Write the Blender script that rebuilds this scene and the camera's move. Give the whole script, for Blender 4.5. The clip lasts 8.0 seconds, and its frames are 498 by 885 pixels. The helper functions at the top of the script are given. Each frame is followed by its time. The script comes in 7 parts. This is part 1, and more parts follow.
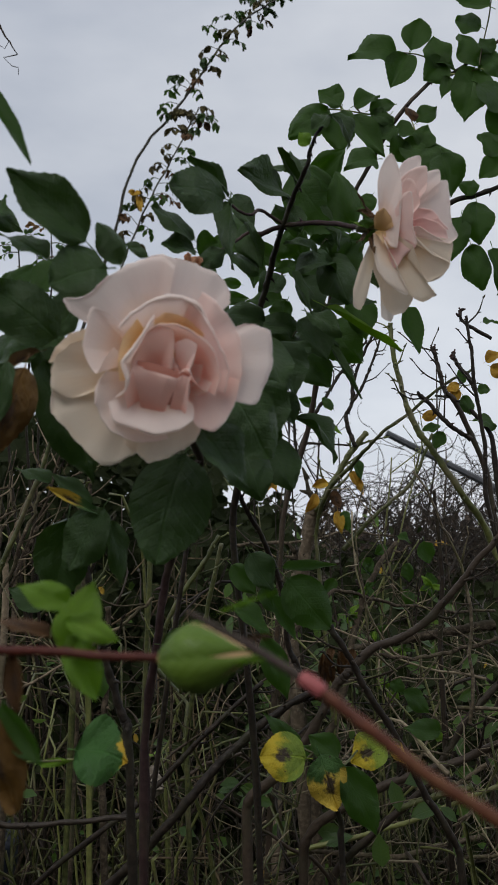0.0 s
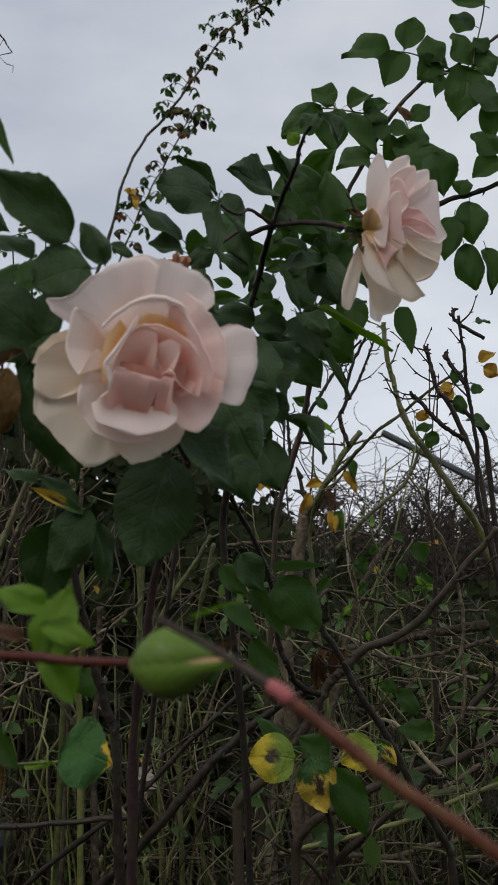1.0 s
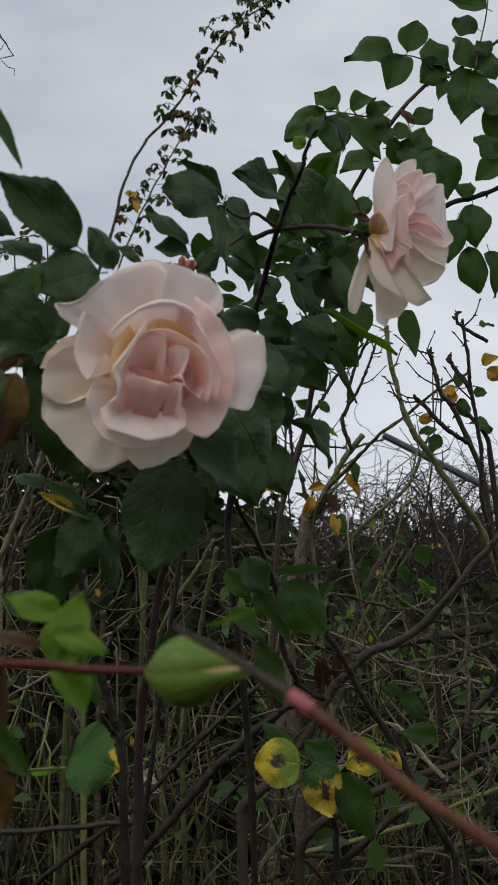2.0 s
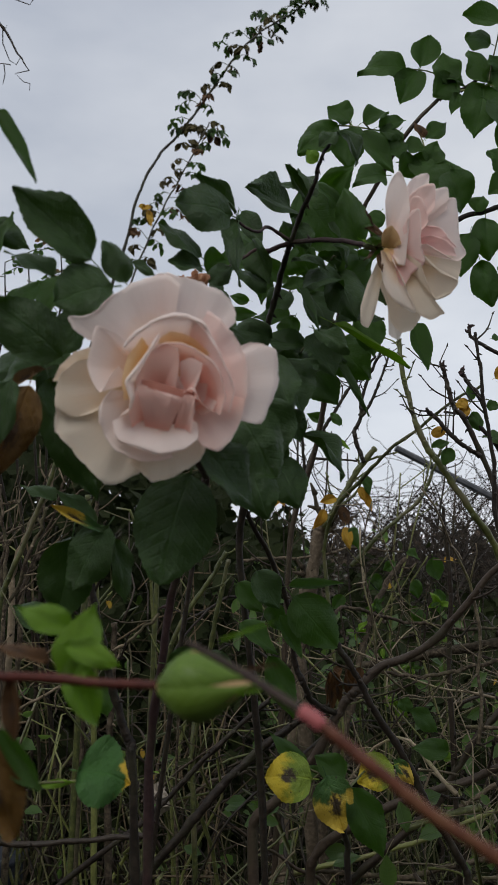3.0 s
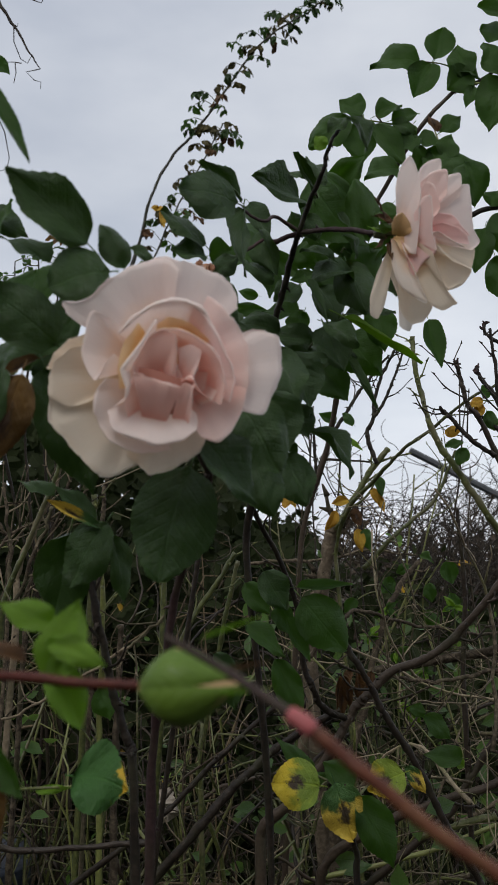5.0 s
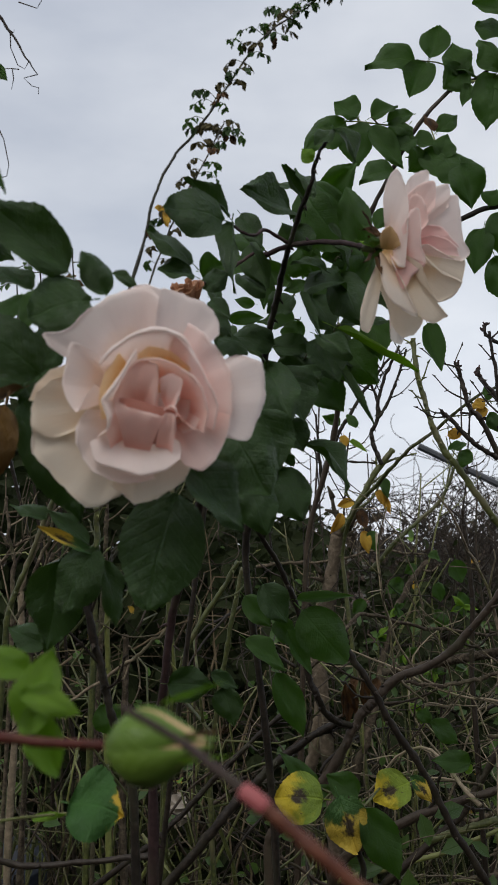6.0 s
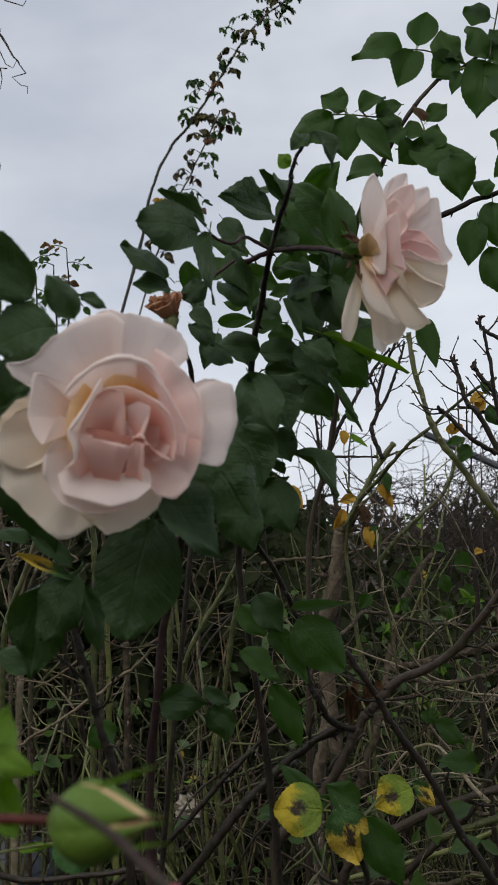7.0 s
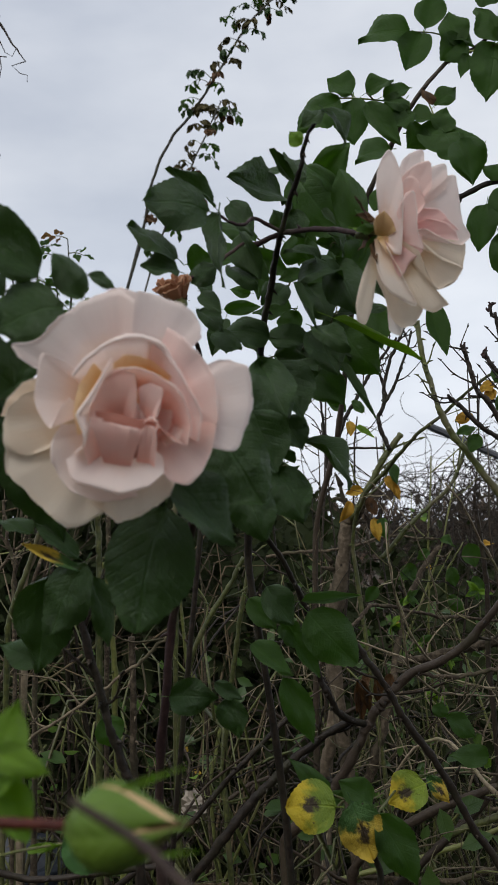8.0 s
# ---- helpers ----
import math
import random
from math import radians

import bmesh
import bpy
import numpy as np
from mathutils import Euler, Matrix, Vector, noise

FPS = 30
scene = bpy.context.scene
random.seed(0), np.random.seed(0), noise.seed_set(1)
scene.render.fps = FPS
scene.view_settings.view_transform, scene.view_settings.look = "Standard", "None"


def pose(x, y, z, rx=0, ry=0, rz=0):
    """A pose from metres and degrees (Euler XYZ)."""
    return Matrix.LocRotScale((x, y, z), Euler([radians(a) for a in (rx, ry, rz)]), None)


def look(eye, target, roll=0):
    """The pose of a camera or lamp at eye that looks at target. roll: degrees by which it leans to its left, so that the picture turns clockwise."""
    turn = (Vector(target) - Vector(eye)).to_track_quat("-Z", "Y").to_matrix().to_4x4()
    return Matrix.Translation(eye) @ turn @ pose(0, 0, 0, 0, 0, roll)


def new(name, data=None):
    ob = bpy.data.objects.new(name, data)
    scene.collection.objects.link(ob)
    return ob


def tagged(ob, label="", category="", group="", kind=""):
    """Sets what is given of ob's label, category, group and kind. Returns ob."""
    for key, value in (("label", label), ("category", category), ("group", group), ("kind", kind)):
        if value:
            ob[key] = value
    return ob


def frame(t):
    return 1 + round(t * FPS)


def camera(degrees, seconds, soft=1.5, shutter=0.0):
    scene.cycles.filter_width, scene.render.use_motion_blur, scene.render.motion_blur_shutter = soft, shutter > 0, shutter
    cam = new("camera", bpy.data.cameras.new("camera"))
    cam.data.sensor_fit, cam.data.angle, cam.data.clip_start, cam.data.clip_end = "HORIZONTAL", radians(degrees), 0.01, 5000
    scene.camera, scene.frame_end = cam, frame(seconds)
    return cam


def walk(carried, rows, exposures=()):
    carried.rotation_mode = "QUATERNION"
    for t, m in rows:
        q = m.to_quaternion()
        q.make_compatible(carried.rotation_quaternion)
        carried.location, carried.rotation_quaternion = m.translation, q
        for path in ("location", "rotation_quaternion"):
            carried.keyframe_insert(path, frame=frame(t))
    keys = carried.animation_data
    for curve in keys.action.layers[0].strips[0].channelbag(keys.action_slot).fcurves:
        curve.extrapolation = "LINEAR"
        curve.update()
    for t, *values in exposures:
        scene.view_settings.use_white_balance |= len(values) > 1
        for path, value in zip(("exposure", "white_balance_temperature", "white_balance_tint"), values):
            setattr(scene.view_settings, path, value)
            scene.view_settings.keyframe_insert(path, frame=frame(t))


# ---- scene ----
import itertools

cam = camera(30, 8.0, soft=1.5)
EYE, TILT = 1.35, 6.0
# seconds, place in the first camera's axes (metres), yaw, pitch, roll (degrees)
ROWS = [
    (0, 0, 0, -0, 0, 0, -0),
    (0.5, 0.0044, 0.0015, 0.0009, -0.03, -0.07, -0.04),
    (1, 0.0072, 0.0025, 0.0014, -0.09, -0.09, -0.08),
    (1.5, 0.0027, 0.0046, 0.0019, -0.17, -0.09, -0.03),
    (2.8, 0.0021, 0.0024, 0.0038, 0.16, 0.62, -0.2),
    (3, 0.0023, 0.0037, 0.0034, 0.6, 0.79, -0.26),
    (3.5, 0.0034, 0.0117, 0.0002, 1.19, 1.08, -0.34),
    (4, 0.0081, 0.0142, -0.0003, 1.49, 1.12, -0.32),
    (4.5, 0.009, 0.0176, -0.0012, 1.49, 1.12, -0.35),
    (4.7, 0.0085, 0.0206, -0.0029, 1.44, 1.13, -0.47),
    (5.8, 0.015, 0.028, 0.0078, 2.25, 0.73, 0.37),
    (6, 0.0224, 0.0276, 0.0136, 2.37, 0.63, 0.84),
    (6.2, 0.0304, 0.0286, 0.0201, 2.35, 0.37, 1.88),
    (6.5, 0.04, 0.0313, 0.0287, 2.89, 0.17, 1.93),
    (7, 0.0411, 0.0392, 0.0318, 3.15, -0.26, 2.6),
    (7.5, 0.0355, 0.0468, 0.0287, 3.19, -0.48, 2.85),
    (8, 0.0325, 0.0569, 0.0269, 3.16, -0.56, 2.84),
]
walk(cam, [(t, pose(0, 0, EYE, TILT) @ pose(x, y, z) @ pose(0, 0, 0, 0, 0, yaw) @ pose(0, 0, 0, pitch)
            @ pose(0, 0, 0, 0, roll) @ pose(0, 0, 0, 90)) for t, x, y, z, yaw, pitch, roll in ROWS],
     [(0, 0.04), (4.5, 0.13), (6.0, 0.2), (6.5, 0.12), (7.0, 0.15), (7.5, 0.2), (8.0, 0.27)])
cam.data.dof.use_dof = True
cam.data.dof.focus_distance = 1.0
cam.data.dof.aperture_fstop = 28.0

# ---- sky and sun ----
world = bpy.data.worlds.new("overcast_sky")
scene.world = world
world.use_nodes = True
wn, wl = world.node_tree.nodes, world.node_tree.links
wn.clear()
w_out = wn.new("ShaderNodeOutputWorld")
w_bg = wn.new("ShaderNodeBackground")
w_sky = wn.new("ShaderNodeTexSky")
w_sky.sky_type, w_sky.sun_disc = "NISHITA", False
w_sky.sun_elevation, w_sky.sun_rotation = radians(54), radians(205)
w_sky.air_density, w_sky.dust_density = 1.5, 4.0
w_co = wn.new("ShaderNodeTexCoord")
w_map = wn.new("ShaderNodeMapping")
w_map.inputs["Scale"].default_value = (1.6, 1.6, 4.0)
w_map.inputs["Location"].default_value = (0.35, 0.1, 0.4)
w_noise = wn.new("ShaderNodeTexNoise")
w_noise.inputs["Scale"].default_value, w_noise.inputs["Detail"].default_value = 1.7, 5.0
w_noise.inputs["Roughness"].default_value = 0.5
w_ramp = wn.new("ShaderNodeValToRGB")
w_ramp.color_ramp.elements[0].position, w_ramp.color_ramp.elements[1].position = 0.3, 0.75
w_ramp.color_ramp.elements[0].color = (4.7, 5.05, 5.8, 1)
w_ramp.color_ramp.elements[1].color = (7.6, 7.8, 8.2, 1)
w_mix = wn.new("ShaderNodeMix")
w_mix.data_type = "RGBA"
w_mix.inputs["Factor"].default_value = 0.88
wl.new(w_co.outputs["Generated"], w_map.inputs["Vector"])
wl.new(w_map.outputs["Vector"], w_noise.inputs["Vector"])
wl.new(w_noise.outputs["Fac"], w_ramp.inputs["Fac"])
wl.new(w_sky.outputs["Color"], w_mix.inputs["A"])
wl.new(w_ramp.outputs["Color"], w_mix.inputs["B"])
w_sep = wn.new("ShaderNodeSeparateXYZ")
w_lift = wn.new("ShaderNodeMapRange")
w_lift.interpolation_type = "SMOOTHSTEP"
w_lift.inputs["From Min"].default_value, w_lift.inputs["From Max"].default_value = 0.0, 0.4
w_lift.inputs["To Min"].default_value, w_lift.inputs["To Max"].default_value = 1.32, 1.0
w_mul = wn.new("ShaderNodeVectorMath")
w_mul.operation = "SCALE"
wl.new(w_co.outputs["Generated"], w_sep.inputs[0])
wl.new(w_sep.outputs["Z"], w_lift.inputs["Value"])
wl.new(w_mix.outputs["Result"], w_mul.inputs[0])
wl.new(w_lift.outputs["Result"], w_mul.inputs["Scale"])
wl.new(w_mul.outputs["Vector"], w_bg.inputs["Color"])
w_bg.inputs["Strength"].default_value = 0.1
wl.new(w_bg.outputs["Background"], w_out.inputs["Surface"])

sun = new("sun", bpy.data.lights.new("sun", "SUN"))
sun.data.energy, sun.data.angle, sun.data.color = 1.2, radians(35), (1.0, 0.97, 0.93)
sun.matrix_world = look((-1.0, -1.9, 4.2), (0, 0.3, 1.2))


# ---- materials ----
def material(name):
    m = bpy.data.materials.new(name)
    m.use_nodes = True
    m.node_tree.nodes.clear()
    return m, m.node_tree.nodes, m.node_tree.links


def math_node(n, l, op, a, b=None):
    k = n.new("ShaderNodeMath")
    k.operation = op
    for i, v in enumerate((a, b)):
        if v is None:
            continue
        if isinstance(v, (int, float)):
            k.inputs[i].default_value = v
        else:
            l.new(v, k.inputs[i])
    return k.outputs[0]


def blend(n, l, fac, a, b):
    k = n.new("ShaderNodeMix")
    k.data_type = "RGBA"
    for key, v in (("Factor", fac), ("A", a), ("B", b)):
        if isinstance(v, (int, float)):
            k.inputs[key].default_value = v
        elif isinstance(v, tuple):
            k.inputs[key].default_value = (*v, 1)
        else:
            l.new(v, k.inputs[key])
    return k.outputs["Result"]


def noise_node(n, l, scale, detail=3.0, vector=None, rough=0.55):
    k = n.new("ShaderNodeTexNoise")
    k.inputs["Scale"].default_value, k.inputs["Detail"].default_value = scale, detail
    k.inputs["Roughness"].default_value = rough
    if vector is not None:
        l.new(vector, k.inputs["Vector"])
    return k.outputs["Fac"]


def ramp01(n, l, value, low, high):
    k = n.new("ShaderNodeMapRange")
    k.interpolation_type = "SMOOTHSTEP"
    l.new(value, k.inputs["Value"])
    k.inputs["From Min"].default_value, k.inputs["From Max"].default_value = low, high
    return k.outputs["Result"]


def leaf_material(name, dark, light, through_colour, thin=0.35, gloss=0.42, spots=None, edge=None, turn=(0.66, 0.86), shine=0.36):
    """Leaf blade: midrib and side veins by the blade's own coordinates, mottling, and light that comes through."""
    m, n, l = material(name)
    uv = n.new("ShaderNodeUVMap")
    uv.uv_map = "blade"
    sep = n.new("ShaderNodeSeparateXYZ")
    l.new(uv.outputs["UV"], sep.inputs[0])
    u = math_node(n, l, "ABSOLUTE", math_node(n, l, "SUBTRACT", sep.outputs["X"], 0.5))
    v = sep.outputs["Y"]
    side = math_node(n, l, "SINE", math_node(n, l, "MULTIPLY", math_node(n, l, "SUBTRACT", v, math_node(n, l, "MULTIPLY", u, 0.55)), 56.0))
    vein = ramp01(n, l, math_node(n, l, "ADD", side, math_node(n, l, "MULTIPLY", noise_node(n, l, 5.0, 2.0, uv.outputs["UV"]), 0.9)), 1.15, 1.45)
    rib = math_node(n, l, "SUBTRACT", 1.0, ramp01(n, l, u, 0.006, 0.03))
    lines = math_node(n, l, "MAXIMUM", math_node(n, l, "MULTIPLY", vein, 0.55), rib)
    info = n.new("ShaderNodeObjectInfo")
    co = n.new("ShaderNodeTexCoord")
    shift = n.new("ShaderNodeVectorMath")
    shift.operation = "ADD"
    l.new(co.outputs["Object"], shift.inputs[0])
    l.new(info.outputs["Random"], shift.inputs[1])
    mott = noise_node(n, l, 4.0, 5.0, shift.outputs[0])
    fine = noise_node(n, l, 60.0, 3.0, shift.outputs[0])
    tone = math_node(n, l, "ADD", math_node(n, l, "MULTIPLY", mott, 0.6), math_node(n, l, "MULTIPLY", info.outputs["Random"], 0.45))
    colour = blend(n, l, tone, dark, light)
    colour = blend(n, l, math_node(n, l, "MULTIPLY", lines, 0.13), colour, tuple(min(1, c * 2.2 + 0.01) for c in light))
    inner = through_colour
    if edge:
        where = math_node(n, l, "ADD", math_node(n, l, "MULTIPLY", v, 0.8), math_node(n, l, "MULTIPLY", mott, 0.75))
        turned = ramp01(n, l, where, *turn)
        colour = blend(n, l, turned, colour, edge)
        inner = blend(n, l, turned, through_colour, tuple(min(1.0, c * 1.2) for c in edge))
    if spots:
        off = math_node(n, l, "SUBTRACT", v, 0.52)
        far = math_node(n, l, "SQRT", math_node(n, l, "ADD", math_node(n, l, "MULTIPLY", u, u), math_node(n, l, "MULTIPLY", off, off)))
        rough_edge = math_node(n, l, "MULTIPLY", math_node(n, l, "SUBTRACT", noise_node(n, l, 7.0, 4.0, shift.outputs[0], 0.7), 0.5), 0.55)
        blotch = math_node(n, l, "SUBTRACT", 1.0, ramp01(n, l, math_node(n, l, "ADD", far, rough_edge), 0.08, 0.24))
        specks = ramp01(n, l, noise_node(n, l, 11.0, 3.0, shift.outputs[0], 0.6), 0.66, 0.72)
        hit = math_node(n, l, "MAXIMUM", blotch, specks)
        colour = blend(n, l, hit, colour, spots)
        inner = blend(n, l, hit, inner, spots)
    bump = n.new("ShaderNodeBump")
    bump.inputs["Strength"].default_value, bump.inputs["Distance"].default_value = 0.4, 0.02
    l.new(math_node(n, l, "SUBTRACT", math_node(n, l, "ADD", math_node(n, l, "MULTIPLY", fine, 0.2), math_node(n, l, "MULTIPLY", noise_node(n, l, 9.0, 3.0, shift.outputs[0]), 0.7)), math_node(n, l, "MULTIPLY", lines, 0.35)), bump.inputs["Height"])
    p = n.new("ShaderNodeBsdfPrincipled")
    l.new(colour, p.inputs["Base Color"])
    l.new(math_node(n, l, "ADD", math_node(n, l, "MULTIPLY", mott, 0.2), gloss - 0.1), p.inputs["Roughness"])
    p.inputs["Specular IOR Level"].default_value = shine
    l.new(bump.outputs["Normal"], p.inputs["Normal"])
    t = n.new("ShaderNodeBsdfTranslucent")
    if isinstance(inner, tuple):
        t.inputs["Color"].default_value = (*inner, 1)
    else:
        l.new(inner, t.inputs["Color"])
    mix = n.new("ShaderNodeMixShader")
    mix.inputs[0].default_value = thin
    l.new(p.outputs[0], mix.inputs[1])
    l.new(t.outputs[0], mix.inputs[2])
    out = n.new("ShaderNodeOutputMaterial")
    l.new(mix.outputs[0], out.inputs["Surface"])
    return m


def petal_material(name, base, rim, deep, thin=0.35):
    """Rose petal: pigment runs from the claw to the rim by the petal's own coordinates, with fine lengthwise veins."""
    m, n, l = material(name)
    uv = n.new("ShaderNodeUVMap")
    uv.uv_map = "blade"
    sep = n.new("ShaderNodeSeparateXYZ")
    l.new(uv.outputs["UV"], sep.inputs[0])
    co = n.new("ShaderNodeTexCoord")
    cloud = noise_node(n, l, 55.0, 4.0, co.outputs["Object"])
    along = math_node(n, l, "ADD", sep.outputs["Y"], math_node(n, l, "MULTIPLY", math_node(n, l, "SUBTRACT", cloud, 0.5), 0.7))
    colour = blend(n, l, ramp01(n, l, along, 0.08, 0.5), deep, base)
    colour = blend(n, l, ramp01(n, l, along, 0.55, 0.98), colour, rim)
    stretch = n.new("ShaderNodeMapping")
    stretch.inputs["Scale"].default_value = (70, 3.0, 1)
    l.new(uv.outputs["UV"], stretch.inputs["Vector"])
    vein = noise_node(n, l, 1.0, 2.0, stretch.outputs["Vector"])
    colour = blend(n, l, math_node(n, l, "MULTIPLY", ramp01(n, l, vein, 0.45, 0.8), 0.16), colour, tuple(c * 0.86 for c in base))
    bump = n.new("ShaderNodeBump")
    bump.inputs["Strength"].default_value, bump.inputs["Distance"].default_value = 0.22, 0.001
    l.new(vein, bump.inputs["Height"])
    p = n.new("ShaderNodeBsdfPrincipled")
    l.new(colour, p.inputs["Base Color"])
    p.inputs["Roughness"].default_value = 0.6
    p.inputs["Specular IOR Level"].default_value = 0.25
    p.inputs["Sheen Weight"].default_value = 0.15
    l.new(bump.outputs["Normal"], p.inputs["Normal"])
    t = n.new("ShaderNodeBsdfTranslucent")
    l.new(colour, t.inputs["Color"])
    mix = n.new("ShaderNodeMixShader")
    mix.inputs[0].default_value = thin
    l.new(p.outputs[0], mix.inputs[1])
    l.new(t.outputs[0], mix.inputs[2])
    out = n.new("ShaderNodeOutputMaterial")
    l.new(mix.outputs[0], out.inputs["Surface"])
    return m


def bark_material(name, dark, light, patch, scale=60.0, rough=0.75, relief=0.5, lichen=0.5, shine=0.2):
    """Stem bark: lengthwise streaks, blotches and small warts."""
    m, n, l = material(name)
    co = n.new("ShaderNodeTexCoord")
    info = n.new("ShaderNodeObjectInfo")
    geo = n.new("ShaderNodeNewGeometry")
    streak = noise_node(n, l, scale * 3, 4.0, co.outputs["Object"], 0.65)
    blot = noise_node(n, l, scale * 0.4, 4.0, co.outputs["Object"])
    own = math_node(n, l, "FRACT", math_node(n, l, "ADD", info.outputs["Random"], geo.outputs["Random Per Island"]))
    colour = blend(n, l, math_node(n, l, "ADD", math_node(n, l, "MULTIPLY", ramp01(n, l, streak, 0.4, 0.68), 0.4), math_node(n, l, "MULTIPLY", math_node(n, l, "POWER", own, 3.0), 0.9)), dark, light)
    colour = blend(n, l, math_node(n, l, "MULTIPLY", ramp01(n, l, blot, 0.5, 0.68), lichen), colour, patch)
    bump = n.new("ShaderNodeBump")
    bump.inputs["Strength"].default_value, bump.inputs["Distance"].default_value = relief, 0.002
    l.new(streak, bump.inputs["Height"])
    p = n.new("ShaderNodeBsdfPrincipled")
    l.new(colour, p.inputs["Base Color"])
    p.inputs["Roughness"].default_value = rough
    p.inputs["Specular IOR Level"].default_value = shine
    l.new(bump.outputs["Normal"], p.inputs["Normal"])
    out = n.new("ShaderNodeOutputMaterial")
    l.new(p.outputs[0], out.inputs["Surface"])
    return m


LEAF_DARK = leaf_material("rose_leaf_green", (0.022, 0.055, 0.012), (0.052, 0.11, 0.022), (0.25, 0.42, 0.08), 0.46, 0.46)
LEAF_SHINE = leaf_material("rose_leaf_glossy", (0.02, 0.046, 0.015), (0.046, 0.09, 0.025), (0.2, 0.33, 0.055), 0.34, 0.38)
LEAF_YOUNG = leaf_material("young_leaf_green", (0.07, 0.15, 0.012), (0.18, 0.3, 0.03), (0.45, 0.68, 0.08), 0.42)
LEAF_YELLOW = leaf_material("spotted_yellow_leaf", (0.1, 0.18, 0.02), (0.26, 0.33, 0.03), (0.3, 0.34, 0.03), 0.2, 0.5,
                            (0.05, 0.035, 0.02), (0.58, 0.45, 0.03), (0.66, 0.98))
LEAF_TURNING = leaf_material("turning_leaf", (0.024, 0.08, 0.018), (0.045, 0.125, 0.024), (0.2, 0.4, 0.05), 0.25, 0.5, None, (0.6, 0.42, 0.04), (0.99, 1.06))
LEAF_HALF = leaf_material("half_yellow_leaf", (0.03, 0.09, 0.02), (0.07, 0.15, 0.03), (0.09, 0.2, 0.02), 0.2, 0.5,
                          (0.05, 0.035, 0.02), (0.6, 0.44, 0.06), (0.62, 0.78))
LEAF_GOLD = leaf_material("golden_leaf", (0.36, 0.19, 0.02), (0.6, 0.4, 0.05), (0.66, 0.4, 0.04), 0.4, 0.5)
LEAF_OLIVE = leaf_material("olive_brown_leaf", (0.04, 0.036, 0.016), (0.13, 0.105, 0.035), (0.2, 0.17, 0.04), 0.25, 0.6)
LEAF_RUST = leaf_material("rusty_leaf", (0.05, 0.028, 0.004), (0.17, 0.085, 0.008), (0.4, 0.17, 0.03), 0.2, 0.6, (0.06, 0.03, 0.012))
LEAF_BROWN = leaf_material("withered_leaf", (0.045, 0.02, 0.006), (0.12, 0.055, 0.013), (0.2, 0.1, 0.03), 0.12, 0.6, (0.06, 0.035, 0.02))
PETAL_OUTER = petal_material("petal_pale_pink", (0.925, 0.795, 0.745), (0.95, 0.87, 0.825), (0.91, 0.7, 0.57), 0.38)
PETAL_CREAMY = petal_material("petal_creamy_white", (0.85, 0.73, 0.59), (0.89, 0.8, 0.69), (0.8, 0.62, 0.4), 0.34)
PETAL_CREAM = petal_material("petal_cream", (0.9, 0.68, 0.44), (0.92, 0.74, 0.56), (0.88, 0.6, 0.25), 0.4)
PETAL_INNER = petal_material("petal_salmon_pink", (0.965, 0.7, 0.625), (0.975, 0.86, 0.81), (0.93, 0.53, 0.44), 0.46)
PETAL_GOLD = petal_material("petal_golden_base", (0.92, 0.6, 0.2), (0.95, 0.76, 0.46), (0.88, 0.48, 0.08), 0.4)
PETAL_ROSY = petal_material("petal_rosy", (0.94, 0.725, 0.67), (0.96, 0.86, 0.815), (0.92, 0.57, 0.49), 0.37)
# dark opaque red: shade of the heart's slit put into the petal colour
PETAL_SLIT_SHADE = petal_material("petal_slit_shade", (0.5, 0.2, 0.15), (0.58, 0.26, 0.2), (0.42, 0.15, 0.1), 0.05)
PETAL_TAN = petal_material("petal_withered_tan", (0.56, 0.36, 0.17), (0.7, 0.5, 0.3), (0.36, 0.24, 0.08), 0.25)
PETAL_DRY = petal_material("petal_withered_brown", (0.4, 0.19, 0.1), (0.55, 0.32, 0.19), (0.3, 0.13, 0.06), 0.2)
PETAL_IVORY = petal_material("petal_ivory", (0.93, 0.83, 0.745), (0.95, 0.87, 0.8), (0.92, 0.72, 0.54), 0.4)
PETAL_BLUSH = petal_material("petal_blush_pink", (0.94, 0.66, 0.63), (0.96, 0.83, 0.79), (0.92, 0.48, 0.46), 0.4)
PETAL_BACK = petal_material("petal_white_pink", (0.93, 0.81, 0.755), (0.95, 0.87, 0.82), (0.92, 0.72, 0.62), 0.4)
BARK_BROWN = bark_material("bark_dark_brown", (0.012, 0.009, 0.0065), (0.054, 0.039, 0.027), (0.038, 0.038, 0.019), 60, 0.52, 0.6, 0.5, 0.24)
BARK_PURPLE = bark_material("bark_purple_brown", (0.025, 0.013, 0.013), (0.065, 0.036, 0.032), (0.04, 0.036, 0.02), 60, 0.55, 0.3)
CANE_GREEN = bark_material("cane_green", (0.035, 0.043, 0.012), (0.16, 0.175, 0.05), (0.14, 0.115, 0.07), 50, 0.45, 0.4, 0.5, 0.4)
CANE_PINK = bark_material("cane_pink", (0.2, 0.04, 0.045), (0.32, 0.09, 0.09), (0.24, 0.07, 0.07), 90, 0.4, 0.1)
CANE_DARK_RED = bark_material("cane_dark_red", (0.05, 0.01, 0.007), (0.12, 0.027, 0.016), (0.11, 0.05, 0.02), 90, 0.5, 0.2)
CANE_RED = bark_material("cane_red", (0.075, 0.024, 0.014), (0.19, 0.07, 0.036), (0.2, 0.11, 0.05), 90, 0.45, 0.2)
DEAD_STEM = bark_material("dead_stem", (0.013, 0.009, 0.006), (0.15, 0.113, 0.066), (0.085, 0.09, 0.03), 40, 0.85)
DEAD_BRANCH = bark_material("dead_branch", (0.03, 0.022, 0.015), (0.25, 0.2, 0.135), (0.07, 0.07, 0.035), 55, 0.8, 0.9, 0.6)
